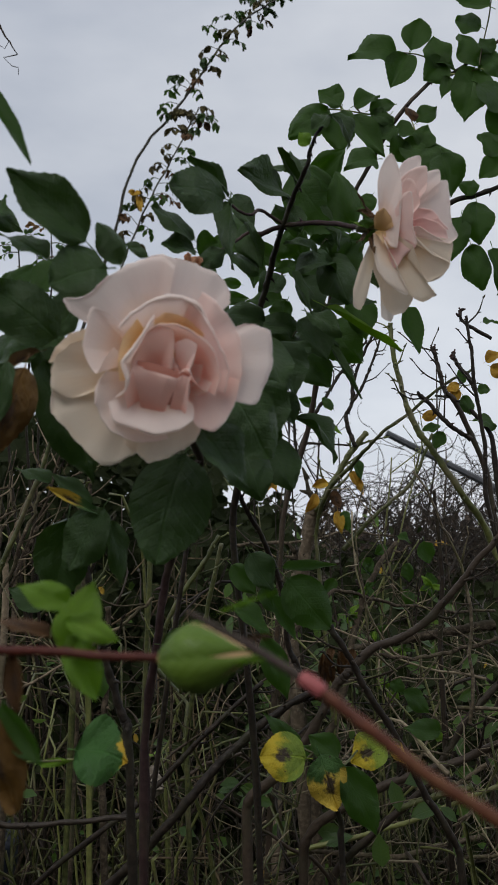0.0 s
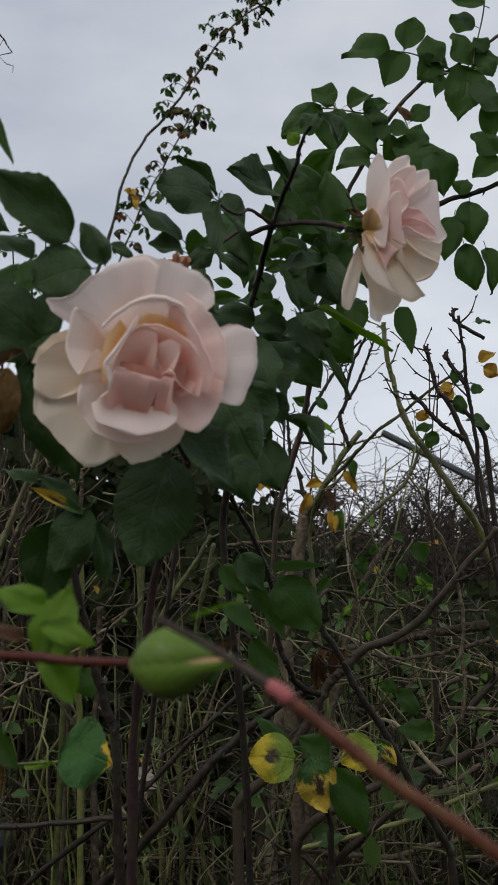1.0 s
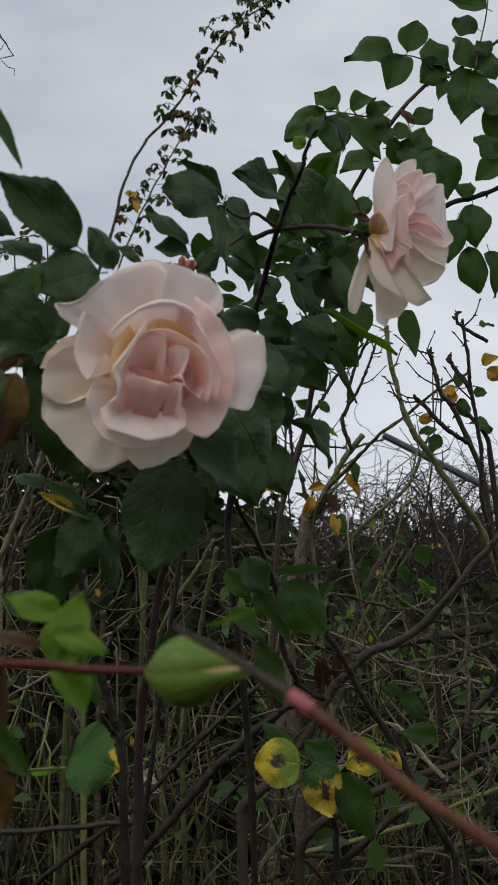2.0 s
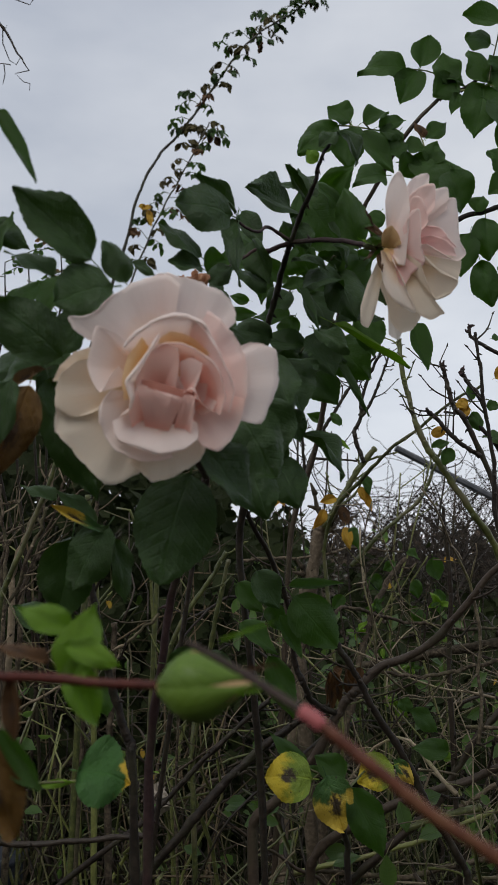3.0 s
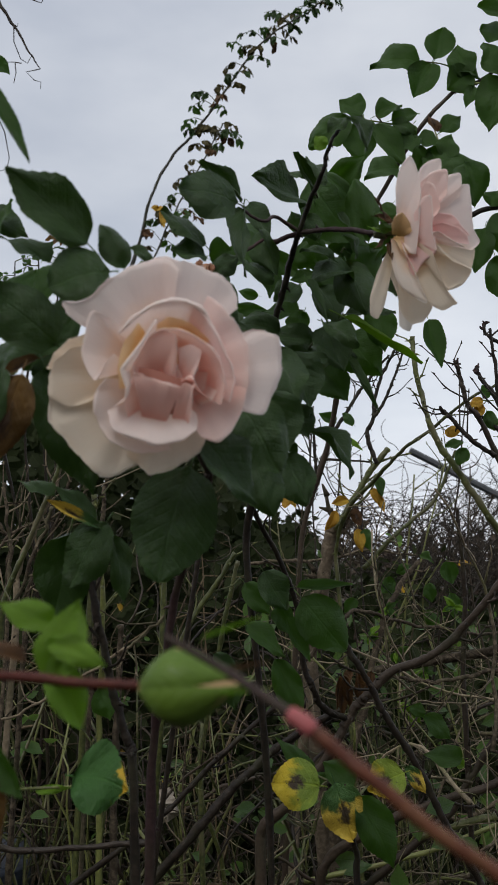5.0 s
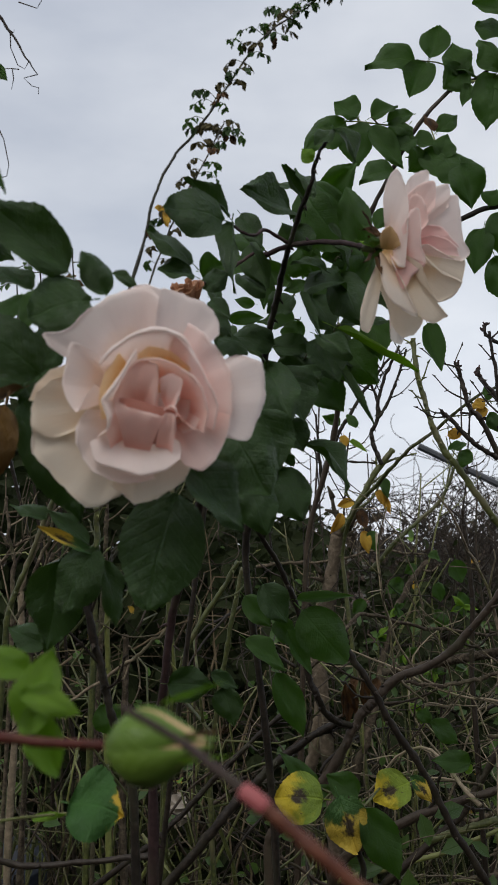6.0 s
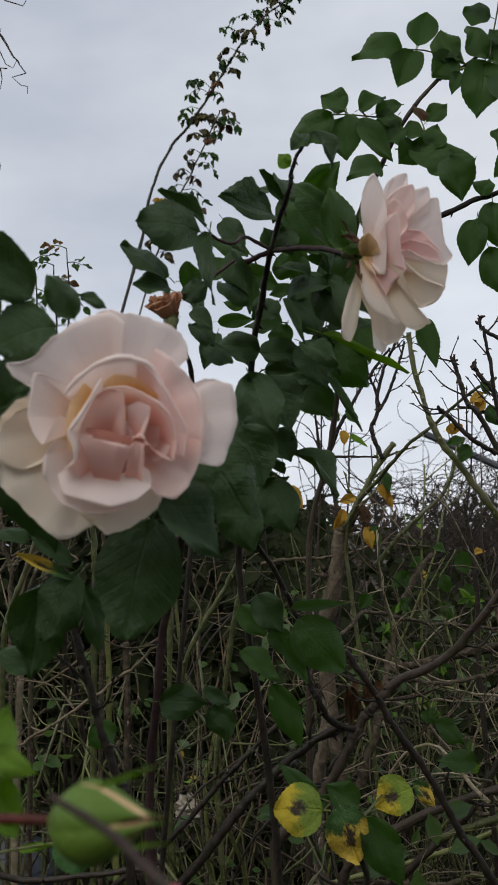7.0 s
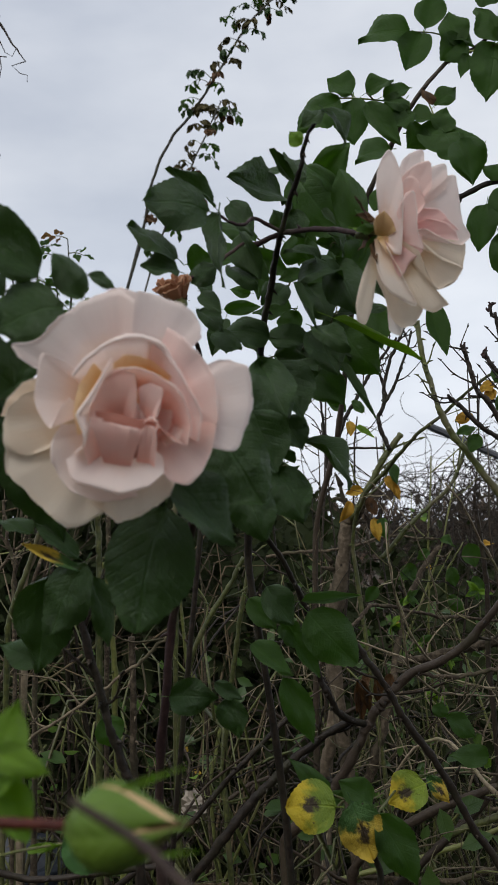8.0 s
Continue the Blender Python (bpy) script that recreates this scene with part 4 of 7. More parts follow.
leaf(rose_plant, (-0.1167, 0.4434, 1.436), (-0.1219, 0.4418, 1.404), 0.0137, key="shine", variant=0, loose=0.05)
leaf(rose_plant, (-0.1099, 0.4823, 1.449), (-0.1289, 0.4832, 1.44), 0.0071, key="rust", variant=3)
leaf(rose_plant, (-0.1208, 0.5211, 1.462), (-0.1459, 0.5227, 1.448), 0.0187, key="shine", variant=1)
leaf(rose_plant, (-0.1099, 0.5401, 1.473), (-0.1353, 0.5420, 1.455), 0.0201, key="shine", variant=0)
leaf(rose_plant, (-0.1026, 0.5420, 1.455), (-0.1166, 0.5449, 1.427), 0.0167, key="shine", variant=1)
leaf(rose_plant, (-0.1410, 0.5601, 1.474), (-0.1645, 0.5617, 1.458), 0.0180, key="shine", variant=2)
leaf(rose_plant, (-0.1085, 0.5214, 1.459), (-0.1220, 0.5239, 1.436), 0.0148, key="shine", variant=0)
leaf(rose_plant, (-0.0919, 0.5084, 1.487), (-0.1109, 0.5111, 1.462), 0.0221, key="shine", variant=0)
leaf(rose_plant, (-0.0685, 0.4986, 1.512), (-0.0552, 0.5001, 1.505), 0.0073, key="shine", variant=1)
leaf(rose_plant, (-0.0864, 0.5515, 1.369), (-0.1071, 0.5539, 1.332), 0.0273, key="shine", variant=2)
leaf(rose_plant, (-0.0837, 0.5523, 1.362), (-0.0759, 0.5564, 1.324), 0.0146, key="shine", variant=1)
leaf(rose_plant, (-0.0890, 0.5517, 1.365), (-0.1198, 0.5485, 1.381), 0.0061, key="half", variant=3)
leaf(rose_plant, (-0.1405, 0.6552, 1.305), (-0.1673, 0.6525, 1.317), 0.0182, key="shine", variant=1)
leaf(rose_plant, (-0.1274, 0.5978, 1.387), (-0.1503, 0.5957, 1.396), 0.0120, key="shine", variant=1)
leaf(rose_plant, (-0.1015, 0.6008, 1.371), (-0.1271, 0.5972, 1.393), 0.0114, key="shine", variant=0)
leaf(rose_plant, (-0.0630, 0.6825, 1.275), (-0.0299, 0.6845, 1.273), 0.0226, key="shine", variant=1)
leaf(rose_plant, (-0.0254, 0.6848, 1.273), (-0.0174, 0.6879, 1.245), 0.0188, key="shine", variant=1)
leaf(rose_plant, (-0.0324, 0.6834, 1.283), (-0.0142, 0.6856, 1.271), 0.0098, key="shine", variant=0)
leaf(rose_plant, (-0.1269, 0.7620, 1.248), (-0.1174, 0.7648, 1.224), 0.0213, key="dark", variant=1)
leaf(rose_plant, (-0.1273, 0.5378, 1.495), (-0.1058, 0.5447, 1.525), 0.0167, key="dark", variant=0)
leaf(rose_plant, (-0.1092, 0.5618, 1.363), (-0.1216, 0.5776, 1.308), 0.0306, key="shine", variant=1)

# ---- upper right: second rose on an arching cane ----
second = thing("rose_bush", (0.06, 0.78, 0.0), "climbing rose cane with a pale pink nodding bloom", "rose bush")
cane(second, [(0.06, 0.8, 0.0), (0.03, 0.8, 0.5), (0.0068, 0.8269, 1.136), (-0.0141, 0.8100, 1.3573), (-0.0095, 0.7950, 1.4007), (-0.0034, 0.7800, 1.4472), (0.0023, 0.7650, 1.4947), (0.0084, 0.7500, 1.5362), (0.0135, 0.7400, 1.5535), (0.0183, 0.7250, 1.5690), (0.0225, 0.7050, 1.5823), (0.0266, 0.6900, 1.5899), (0.0301, 0.6800, 1.5988), (0.0356, 0.6600, 1.6075), (0.0416, 0.6400, 1.6164), (0.0428, 0.6350, 1.6236), (0.0461, 0.6300, 1.6312), (0.0510, 0.6300, 1.6401), (0.0569, 0.6300, 1.6477)],
     0.0036, 0.001, BARK_BROWN, wobble=0.0004, thorns=16, seed=5)
cane(second, [(0.0027, 0.7000, 1.5841), (0.0137, 0.6950, 1.5861), (0.0274, 0.6900, 1.5895), (0.0414, 0.6700, 1.5842), (0.0562, 0.6500, 1.5776), (0.0699, 0.6300, 1.5685), (0.0830, 0.6070, 1.5574)], 0.002, 0.0017, BARK_PURPLE, "flower_stalk", 0.0003, 3, 6)
cane(second, [(-0.0354, 0.6600, 1.5527), (-0.0234, 0.6700, 1.5609), (-0.0132, 0.6800, 1.5719), (-0.0004, 0.6900, 1.5840)], 0.0016, 0.0012, BARK_PURPLE, "twig", 0.0003, 0, 6)
cane(second, [(0.0266, 0.6900, 1.5899), (0.0101, 0.6800, 1.5972), (0.0011, 0.6600, 1.5871), (-0.0077, 0.6500, 1.5868), (-0.0138, 0.6480, 1.5912)], 0.0014, 0.0009, BARK_PURPLE, "twig", 0.0003, 0, 6)
R2_C = Vector((0.0846, 0.6042, 1.561))
R2_AX = axes_of(Vector((0.04, 0.04, 1.38)) - R2_C, (0, 0, 1))
bloom2 = part("rose_flower", *tube([R2_C - R2_AX[0] * 0.006, R2_C + R2_AX[0] * 0.0, R2_C + R2_AX[0] * 0.006, R2_C + R2_AX[0] * 0.010], 0.003, 0.007, 10), CANE_GREEN, second,
              "pale pink rose seen from the side with loose outer petals")


def second_petals(*rows):
    for k, (rim, base, belly, roll, mat, ruffle) in enumerate(rows):
        petal(bloom2, R2_AX, R2_C, rim, base, belly, roll, mat, 3.5, ruffle, 40 + k)


# far side of the bloom
second_petals(
    ([(14.6, 31.7, -6), (17.7, 38.7, -6), (22.7, 41.9, -6), (30.2, 43.2, -6), (30.1, 33.6, -6)], (5.2, -2.1, -1), (0.6, -4), 0.3, PETAL_OUTER, 0.6),
    ([(31.1, 27.7, -10), (34.0, 33.1, -10), (42.9, 34.3, -10), (43.6, 25.9, -10), (43.0, 19.9, -10)], (5.9, -2.1, -2), (0.6, -4), 0.3, PETAL_OUTER, 0.5),
    ([(28.2, 22.0, -12), (39.4, 26.7, -12), (48.6, 27.6, -12), (49.7, 19.4, -12), (50.7, 9.1, -12), (52.0, -0.6, -12), (56.9, -9.2, -12), (51.5, -14.3, -12)], (6.6, -2.2, -2), (0.6, -6), 0.3, PETAL_OUTER, 0.5),
    ([(50.3, -11.4, -13), (53.7, -14.5, -13), (52.7, -22.1, -13), (51.1, -28.2, -13), (45.9, -36.2, -13), (35.9, -40.4, -13), (28.3, -37.0, -13)], (6.6, -2.9, -2), (0.6, -5), 0.3, PETAL_CREAMY, 0.6),
    ([(5.3, -52.9, -3), (4.5, -62.1, -3), (11.0, -66.2, -3), (13.7, -59.9, -3)], (3.6, -6.0, -2), (0.6, -2), 0.0, PETAL_IVORY, 0.5),
    ([(-1.9, -29.3, 0), (3.0, -41.9, 0), (5.9, -54.1, 0), (12.5, -61.0, 0), (19.6, -59.0, 0), (24.8, -52.7, 0), (26.5, -46.5, 0)], (3.7, -4.7, -1), (0.6, -1), 0.2, PETAL_CREAMY, 0.6),
    ([(-4.3, -17.0, 2), (-10.1, -26.9, 2), (-14.9, -43.2, 2), (-14.5, -54.2, 2), (-9.8, -57.0, 2), (-5.4, -48.2, 2), (-1.1, -27.6, 2)], (1.5, -5.8, 1), (0.5, 2), 0.2, PETAL_CREAMY, 0.5),
)
# heart of the bloom
second_petals(
    ([(16.4, 28.6, -1), (24.1, 34.8, -1), (33.3, 36.0, -1), (34.5, 27.0, -1), (33.6, 20.4, -1)], (9.3, -1.0, 1), (0.6, -5), 0.4, PETAL_ROSY, 0.5),
    ([(26.2, 7.7, 0), (29.7, 9.7, 0), (37.7, 8.0, 0), (42.2, 2.2, 0), (49.0, -5.1, 0)], (10.6, -2.5, 2), (0.6, -5), 0.5, PETAL_BLUSH, 0.5),
    ([(24.4, 1.7, 4), (31.8, 3.1, 4), (41.1, -0.4, 4), (46.9, -5.9, 4), (48.1, -11.0, 4)], (10.5, -3.2, 3), (0.6, -4), 0.4, PETAL_BLUSH, 0.5),
    ([(23.2, -3.5, 8), (28.0, -2.3, 8), (34.5, -6.5, 8), (46.3, -13.1, 8)], (9.8, -3.8, 3), (0.6, -3), 0.5, PETAL_OUTER, 0.4),
    ([(14.8, 23.4, 7), (19.4, 27.9, 7), (24.0, 26.9, 7), (27.4, 20.7, 7), (29.0, 11.9, 7), (25.5, 7.0, 7)], (9.2, -2.4, 4), (0.6, -3), 0.4, PETAL_ROSY, 0.5),
)
# near side, seen on its back
second_petals(
    ([(23.6, -6.9, 11), (28.1, -11.2, 11), (37.8, -20.1, 10), (49.2, -26.5, 8), (43.9, -34.9, 7), (35.2, -39.1, 7), (29.3, -33.7, 8)], (7.7, -4.3, 4), (0.55, 3), 0.5, PETAL_CREAMY, 0.6),
    ([(15.0, -33.6, 9), (19.9, -44.3, 9), (26.4, -50.5, 10), (31.4, -52.3, 10), (37.3, -49.3, 10), (40.4, -47.5, 10), (34.2, -40.1, 11), (28.9, -29.4, 12), (24.1, -14.9, 13)], (6.2, -6.2, 5), (0.55, 4), 0.5, PETAL_CREAMY, 0.6),
    ([(15.4, 5.1, 13), (15.5, 14.3, 13), (17.7, 19.0, 13), (21.8, 19.6, 13), (23.5, 7.7, 13), (24.3, -3.9, 13), (26.5, -14.4, 13)], (7.8, -2.9, 5), (0.55, 4), 0.5, PETAL_ROSY, 0.4),
    ([(6.2, -10.1, 12), (8.1, -20.3, 12), (12.0, -29.5, 12), (17.5, -21.8, 12), (26.6, -14.4, 12), (25.6, -5.7, 12)], (6.3, -4.1, 5), (0.5, 3), 0.3, PETAL_BLUSH, 0.4),
    ([(-1.4, -12.9, 9), (-1.5, -21.7, 10), (1.3, -31.3, 12), (7.0, -39.2, 13), (14.3, -43.5, 13), (21.7, -47.3, 12), (17.3, -36.5, 14), (11.8, -24.6, 14), (5.7, -13.4, 12)], (1.4, -6.4, 5), (0.5, 4), 0.4, PETAL_IVORY, 0.4),
    ([(1.9, 8.3, 8), (0.8, 24.6, 8), (2.3, 33.4, 8), (5.3, 40.3, 8), (9.2, 44.5, 8), (13.2, 38.2, 9), (15.8, 30.7, 10), (16.6, 21.4, 12), (16.2, 8.3, 13), (14.7, -8.1, 14), (13.3, -16.6, 14), (9.6, -15.7, 13)], (3.0, -3.2, 5), (0.5, 4), 0.4, PETAL_BACK, 0.4),
    ([(-1.6, 1.6, 13), (0.1, 7.1, 13), (4.9, 9.3, 13), (9.9, 2.9, 13), (11.0, -2.5, 13)], (2.2, -4.5, 7), (0.5, 3), 0.2, PETAL_TAN, 0.4),
    ([(1.9, -9.1, 11), (5.7, -14.8, 11), (12.3, -16.7, 11), (13.5, -8.0, 11), (11.0, -2.5, 11)], (2.3, -3.8, 6), (0.5, 3), 0.2, PETAL_CREAM, 0.4),
)
for a in (0, 72, 144, 216, 288):
    d = (R2_AX[2] * math.cos(radians(a)) + R2_AX[1] * math.sin(radians(a)))
    s = R2_C + d * 0.005
    leaf(bloom2, s, s + d * 0.016 - R2_AX[0] * 0.012, 0.006, -R2_AX[0], "brown" if a in (72, 216) else "dark", 1, name="sepal", loose=0)

HIP = Vector((0.0802, 0.6090, 1.559))
part("rose_hip", *tube(glide([HIP - R2_AX[0] * 0.008, HIP - R2_AX[0] * 0.003, HIP + R2_AX[0] * 0.003, HIP + R2_AX[0] * 0.007], 3), 0.002, 0.0044, 12), CANE_GREEN, bloom2, "olive green swollen flower base")
for tip, width, key in (((0.0675, 0.6039, 1.563), 11, "young"), ((0.0751, 0.5953, 1.563), 10, "brown"), ((0.0833, 0.5982, 1.538), 12, "brown"), ((0.0918, 0.5965, 1.56), 14, "brown")):
    leaf(bloom2, HIP, tip, 0.0042 * width / 12, key=key, variant=1, name="sepal", loose=0.1)
leaf(second, (0.0314, 0.7350, 1.6275), (-0.0062, 0.6640, 1.6250), 0.0319, look_to=(0.1, -0.9, 0.2), key="shine", variant=0, loose=0.05)
leaf(second, (0.0376, 0.7000, 1.6198), (0.0239, 0.6620, 1.6399), 0.0115, look_to=(0.6, -0.7, 0.3), key="shine", variant=6, loose=0.1)
leaf(second, (0.0313, 0.6800, 1.6410), (0.0453, 0.6600, 1.6164), 0.0118, look_to=(0.1, -0.72, 0.62), key="shine", variant=5, loose=0.1)
leaf(second, (0.0334, 0.7200, 1.6439), (0.0126, 0.7100, 1.6432), 0.0117, look_to=(0.1, -0.72, 0.62), key="shine", variant=1, loose=0.1)
leaf(second, (0.0383, 0.7800, 1.6686), (0.0754, 0.7700, 1.6110), 0.0464, look_to=(0.0, -0.8, -0.5), key="dark", variant=2, loose=0.1)
leaf(second, (0.0845, 0.7600, 1.6072), (0.0728, 0.7520, 1.6581), 0.0245, look_to=(0.0, -0.8, -0.5), key="dark", variant=7, loose=0.1)
leaf(second, (0.0699, 0.7650, 1.6476), (0.0368, 0.7500, 1.6653), 0.0155, look_to=(0.1, -0.72, 0.62), key="dark", variant=5, loose=0.1)
leaf(second, (-0.0131, 0.7600, 1.6401), (0.0041, 0.7500, 1.6082), 0.0182, look_to=(0.1, -0.9, 0.2), key="shine", variant=0, loose=0.1)
leaf(second, (-0.0034, 0.7000, 1.5954), (0.0086, 0.7000, 1.5603), 0.0189, look_to=(-0.6, -0.7, 0.3), key="shine", variant=6, loose=0.1)
leaf(second, (-0.0138, 0.6480, 1.5919), (-0.0110, 0.6300, 1.5369), 0.0188, look_to=(-0.6, -0.7, 0.3), key="shine", variant=1, loose=0.1)
leaf(second, (0.0275, 0.7200, 1.6007), (0.0207, 0.7200, 1.6177), 0.0121, look_to=(0.0, -0.8, -0.5), key="dark", variant=5, loose=0.1)
leaf(second, (0.0332, 0.7400, 1.6229), (0.0426, 0.7400, 1.6017), 0.0196, look_to=(0.1, -0.9, 0.2), key="shine", variant=7, loose=0.1)
leaf(second, (0.0014, 0.8000, 1.6125), (0.0300, 0.8000, 1.5901), 0.0166, look_to=(0.0, -0.8, -0.5), key="dark", variant=4, loose=0.1)
leaf(second, (-0.0117, 0.7100, 1.5736), (0.0080, 0.7000, 1.5558), 0.0218, look_to=(0.1, -0.72, 0.62), key="shine", variant=5, loose=0.1)
leaf(second, (-0.0079, 0.9300, 1.6104), (-0.0282, 0.9300, 1.6155), 0.0103, look_to=(0.0, -0.8, -0.5), key="dark", variant=1, loose=0.1)
leaf(second, (-0.0357, 0.9450, 1.5998), (0.0002, 0.9450, 1.6000), 0.0136, look_to=(0.0, -0.8, -0.5), key="dark", variant=4, loose=0.1)
leaf(second, (0.0542, 0.7200, 1.5784), (0.0279, 0.7000, 1.5805), 0.0143, look_to=(0.1, -0.72, 0.62), key="shine", variant=5, loose=0.1)
leaf(second, (0.0595, 0.7000, 1.5915), (0.0703, 0.7000, 1.5733), 0.0158, look_to=(0.6, -0.7, 0.3), key="shine", variant=6, loose=0.1)
leaf(second, (0.0558, 0.7000, 1.6085), (0.0654, 0.7000, 1.5957), 0.0071, look_to=(0.1, -0.72, 0.62), key="shine", variant=3, loose=0.1)
leaf(second, (0.0680, 0.7400, 1.5754), (0.0374, 0.7000, 1.5561), 0.0261, look_to=(0.1, -0.72, 0.62), key="shine", variant=5, loose=0.1)
leaf(second, (0.0658, 0.7400, 1.5826), (0.0801, 0.7300, 1.5395), 0.0303, look_to=(0.1, -0.9, 0.2), key="shine", variant=7, loose=0.1)
leaf(second, (0.0416, 0.7800, 1.5853), (0.0213, 0.7800, 1.5809), 0.0108, look_to=(0.1, -0.9, 0.2), key="dark", variant=0, loose=0.1)
leaf(second, (0.0277, 0.7600, 1.5698), (0.0075, 0.7500, 1.5550), 0.0209, look_to=(0.1, -0.9, 0.2), key="shine", variant=4, loose=0.1)
leaf(second, (0.0333, 0.7000, 1.5564), (0.0473, 0.6900, 1.5204), 0.0082, look_to=(0.6, -0.7, 0.3), key="shine", variant=3, loose=0.1)
leaf(second, (0.0446, 0.7700, 1.5723), (0.0597, 0.7600, 1.5390), 0.0259, look_to=(0.1, -0.9, 0.2), key="shine", variant=1, loose=0.1)
leaf(second, (0.0725, 0.7800, 1.5835), (0.0974, 0.7800, 1.6081), 0.0266, look_to=(0.0, -0.8, -0.5), key="dark", variant=6, loose=0.1)
leaf(second, (0.0129, 0.7500, 1.5289), (-0.0250, 0.7400, 1.5325), 0.0224, look_to=(0.1, -0.9, 0.2), key="shine", variant=5, loose=0.1)
leaf(second, (0.0090, 0.6600, 1.4945), (0.0249, 0.6400, 1.4531), 0.0297, look_to=(0.1, -0.9, 0.2), key="shine", variant=7, loose=0.1)
leaf(second, (0.0203, 0.6900, 1.4968), (0.0339, 0.6800, 1.4573), 0.0330, look_to=(0.1, -0.9, 0.2), key="shine", variant=4, loose=0.1)
leaf(second, (0.0492, 0.7700, 1.5029), (0.0656, 0.7600, 1.4756), 0.0258, look_to=(0.0, -0.8, -0.5), key="dark", variant=6, loose=0.1)
leaf(second, (0.0484, 0.7500, 1.5348), (0.0630, 0.7400, 1.4954), 0.0297, look_to=(0.1, -0.9, 0.2), key="shine", variant=0, loose=0.1)
leaf(second, (0.0733, 0.8100, 1.5435), (0.0985, 0.8000, 1.5052), 0.0382, look_to=(0.0, -0.8, -0.5), key="dark", variant=5, loose=0.1)
leaf(second, (0.0940, 0.7900, 1.5595), (0.1010, 0.7900, 1.5219), 0.0243, look_to=(0.0, -0.8, -0.5), key="dark", variant=1, loose=0.1)
leaf(second, (0.0615, 0.7200, 1.5336), (0.1317, 0.7900, 1.5119), 0.0055, look_to=(0.1, -0.72, 0.62), key="young", variant=3, loose=0.05)
leaf(second, (0.0447, 0.7000, 1.5243), (0.0706, 0.6900, 1.5049), 0.0176, look_to=(0.1, -0.72, 0.62), key="shine", variant=5, loose=0.1)
leaf(second, (0.0626, 0.7000, 1.4971), (0.0856, 0.7000, 1.4566), 0.0077, look_to=(0.6, -0.7, 0.3), key="shine", variant=3, loose=0.1)
leaf(second, (0.0478, 0.7000, 1.4971), (0.0239, 0.6900, 1.4898), 0.0111, look_to=(0.1, -0.72, 0.62), key="shine", variant=5, loose=0.1)
leaf(second, (0.0367, 0.7200, 1.4456), (0.0668, 0.7000, 1.4108), 0.0303, look_to=(0.6, -0.7, 0.3), key="shine", variant=6, loose=0.1)
leaf(second, (0.0166, 0.7000, 1.4251), (0.0324, 0.6900, 1.3877), 0.0298, look_to=(0.1, -0.9, 0.2), key="shine", variant=7, loose=0.1)
leaf(second, (0.0207, 0.7000, 1.4603), (0.0340, 0.7000, 1.4371), 0.0233, look_to=(0.1, -0.9, 0.2), key="shine", variant=4, loose=0.1)
leaf(second, (0.0566, 0.6300, 1.6489), (0.0435, 0.6250, 1.6373), 0.0127, look_to=(0.1, -0.72, 0.62), key="shine", variant=4, loose=0.05)
leaf(second, (0.0581, 0.6300, 1.6499), (0.0705, 0.6250, 1.6237), 0.0190, look_to=(0.6, -0.7, 0.3), key="shine", variant=6, loose=0.05)
leaf(second, (0.0430, 0.6300, 1.6276), (0.0353, 0.6300, 1.6366), 0.0097, look_to=(-0.6, -0.7, 0.3), key="young", variant=1, loose=0.05)
leaf(second, (0.0721, 0.6000, 1.5680), (0.0849, 0.6000, 1.5636), 0.0056, look_to=(0.1, -0.72, 0.62), key="brown", variant=1, loose=0.05)
leaf(second, (0.0873, 0.6400, 1.5419), (0.0908, 0.6400, 1.5266), 0.0158, look_to=(0.1, -0.9, 0.2), key="shine", variant=4, loose=0.1)
leaf(second, (0.0751, 0.8000, 1.6195), (0.0568, 0.8000, 1.6294), 0.0208, look_to=(0.0, -0.8, -0.5), key="dark", variant=4, loose=0.2)
leaf(second, (0.0927, 0.8000, 1.5992), (0.0747, 0.8000, 1.5764), 0.0238, look_to=(0.0, -0.8, -0.5), key="dark", variant=0, loose=0.2)
leaf(second, (0.0346, 0.8200, 1.5644), (0.0239, 0.8200, 1.5406), 0.0212, look_to=(0.0, -0.8, -0.5), key="dark", variant=7, loose=0.2)
leaf(second, (0.0277, 0.8400, 1.6300), (0.0467, 0.8400, 1.6136), 0.0241, look_to=(0.0, -0.8, -0.5), key="dark", variant=5, loose=0.2)
leaf(second, (-0.0162, 0.6000, 1.5768), (-0.0518, 0.5750, 1.5775), 0.0318, look_to=(0.1, -0.9, 0.2), key="shine", variant=2, loose=0.05)
leaf(second, (-0.0146, 0.6300, 1.5898), (-0.0398, 0.6000, 1.6066), 0.0106, look_to=(0.6, -0.7, 0.3), key="shine", variant=6, loose=0.05)
leaf(second, (-0.0364, 0.6000, 1.5489), (-0.0635, 0.5850, 1.5666), 0.0206, look_to=(0.1, -0.72, 0.62), key="shine", variant=2, loose=0.05)
leaf(second, (-0.0352, 0.6000, 1.5404), (-0.0572, 0.5900, 1.5433), 0.0197, look_to=(0.1, -0.72, 0.62), key="shine", variant=0, loose=0.05)
leaf(second, (-0.0395, 0.6800, 1.5684), (-0.0225, 0.6800, 1.5719), 0.0216, look_to=(0.0, -0.8, -0.5), key="dark", variant=4, loose=0.1)
leaf(second, (-0.0354, 0.6600, 1.5493), (-0.0177, 0.6600, 1.5611), 0.0151, look_to=(0.1, -0.9, 0.2), key="shine", variant=7, loose=0.1)
leaf(second, (-0.0331, 0.7000, 1.5528), (-0.0181, 0.6900, 1.5347), 0.0123, look_to=(0.1, -0.9, 0.3), key="shine", variant=0, loose=0.1)
leaf(second, (-0.0365, 0.7200, 1.5452), (-0.0187, 0.7100, 1.5258), 0.0143, look_to=(0.1, -0.9, 0.3), key="shine", variant=1, loose=0.1)
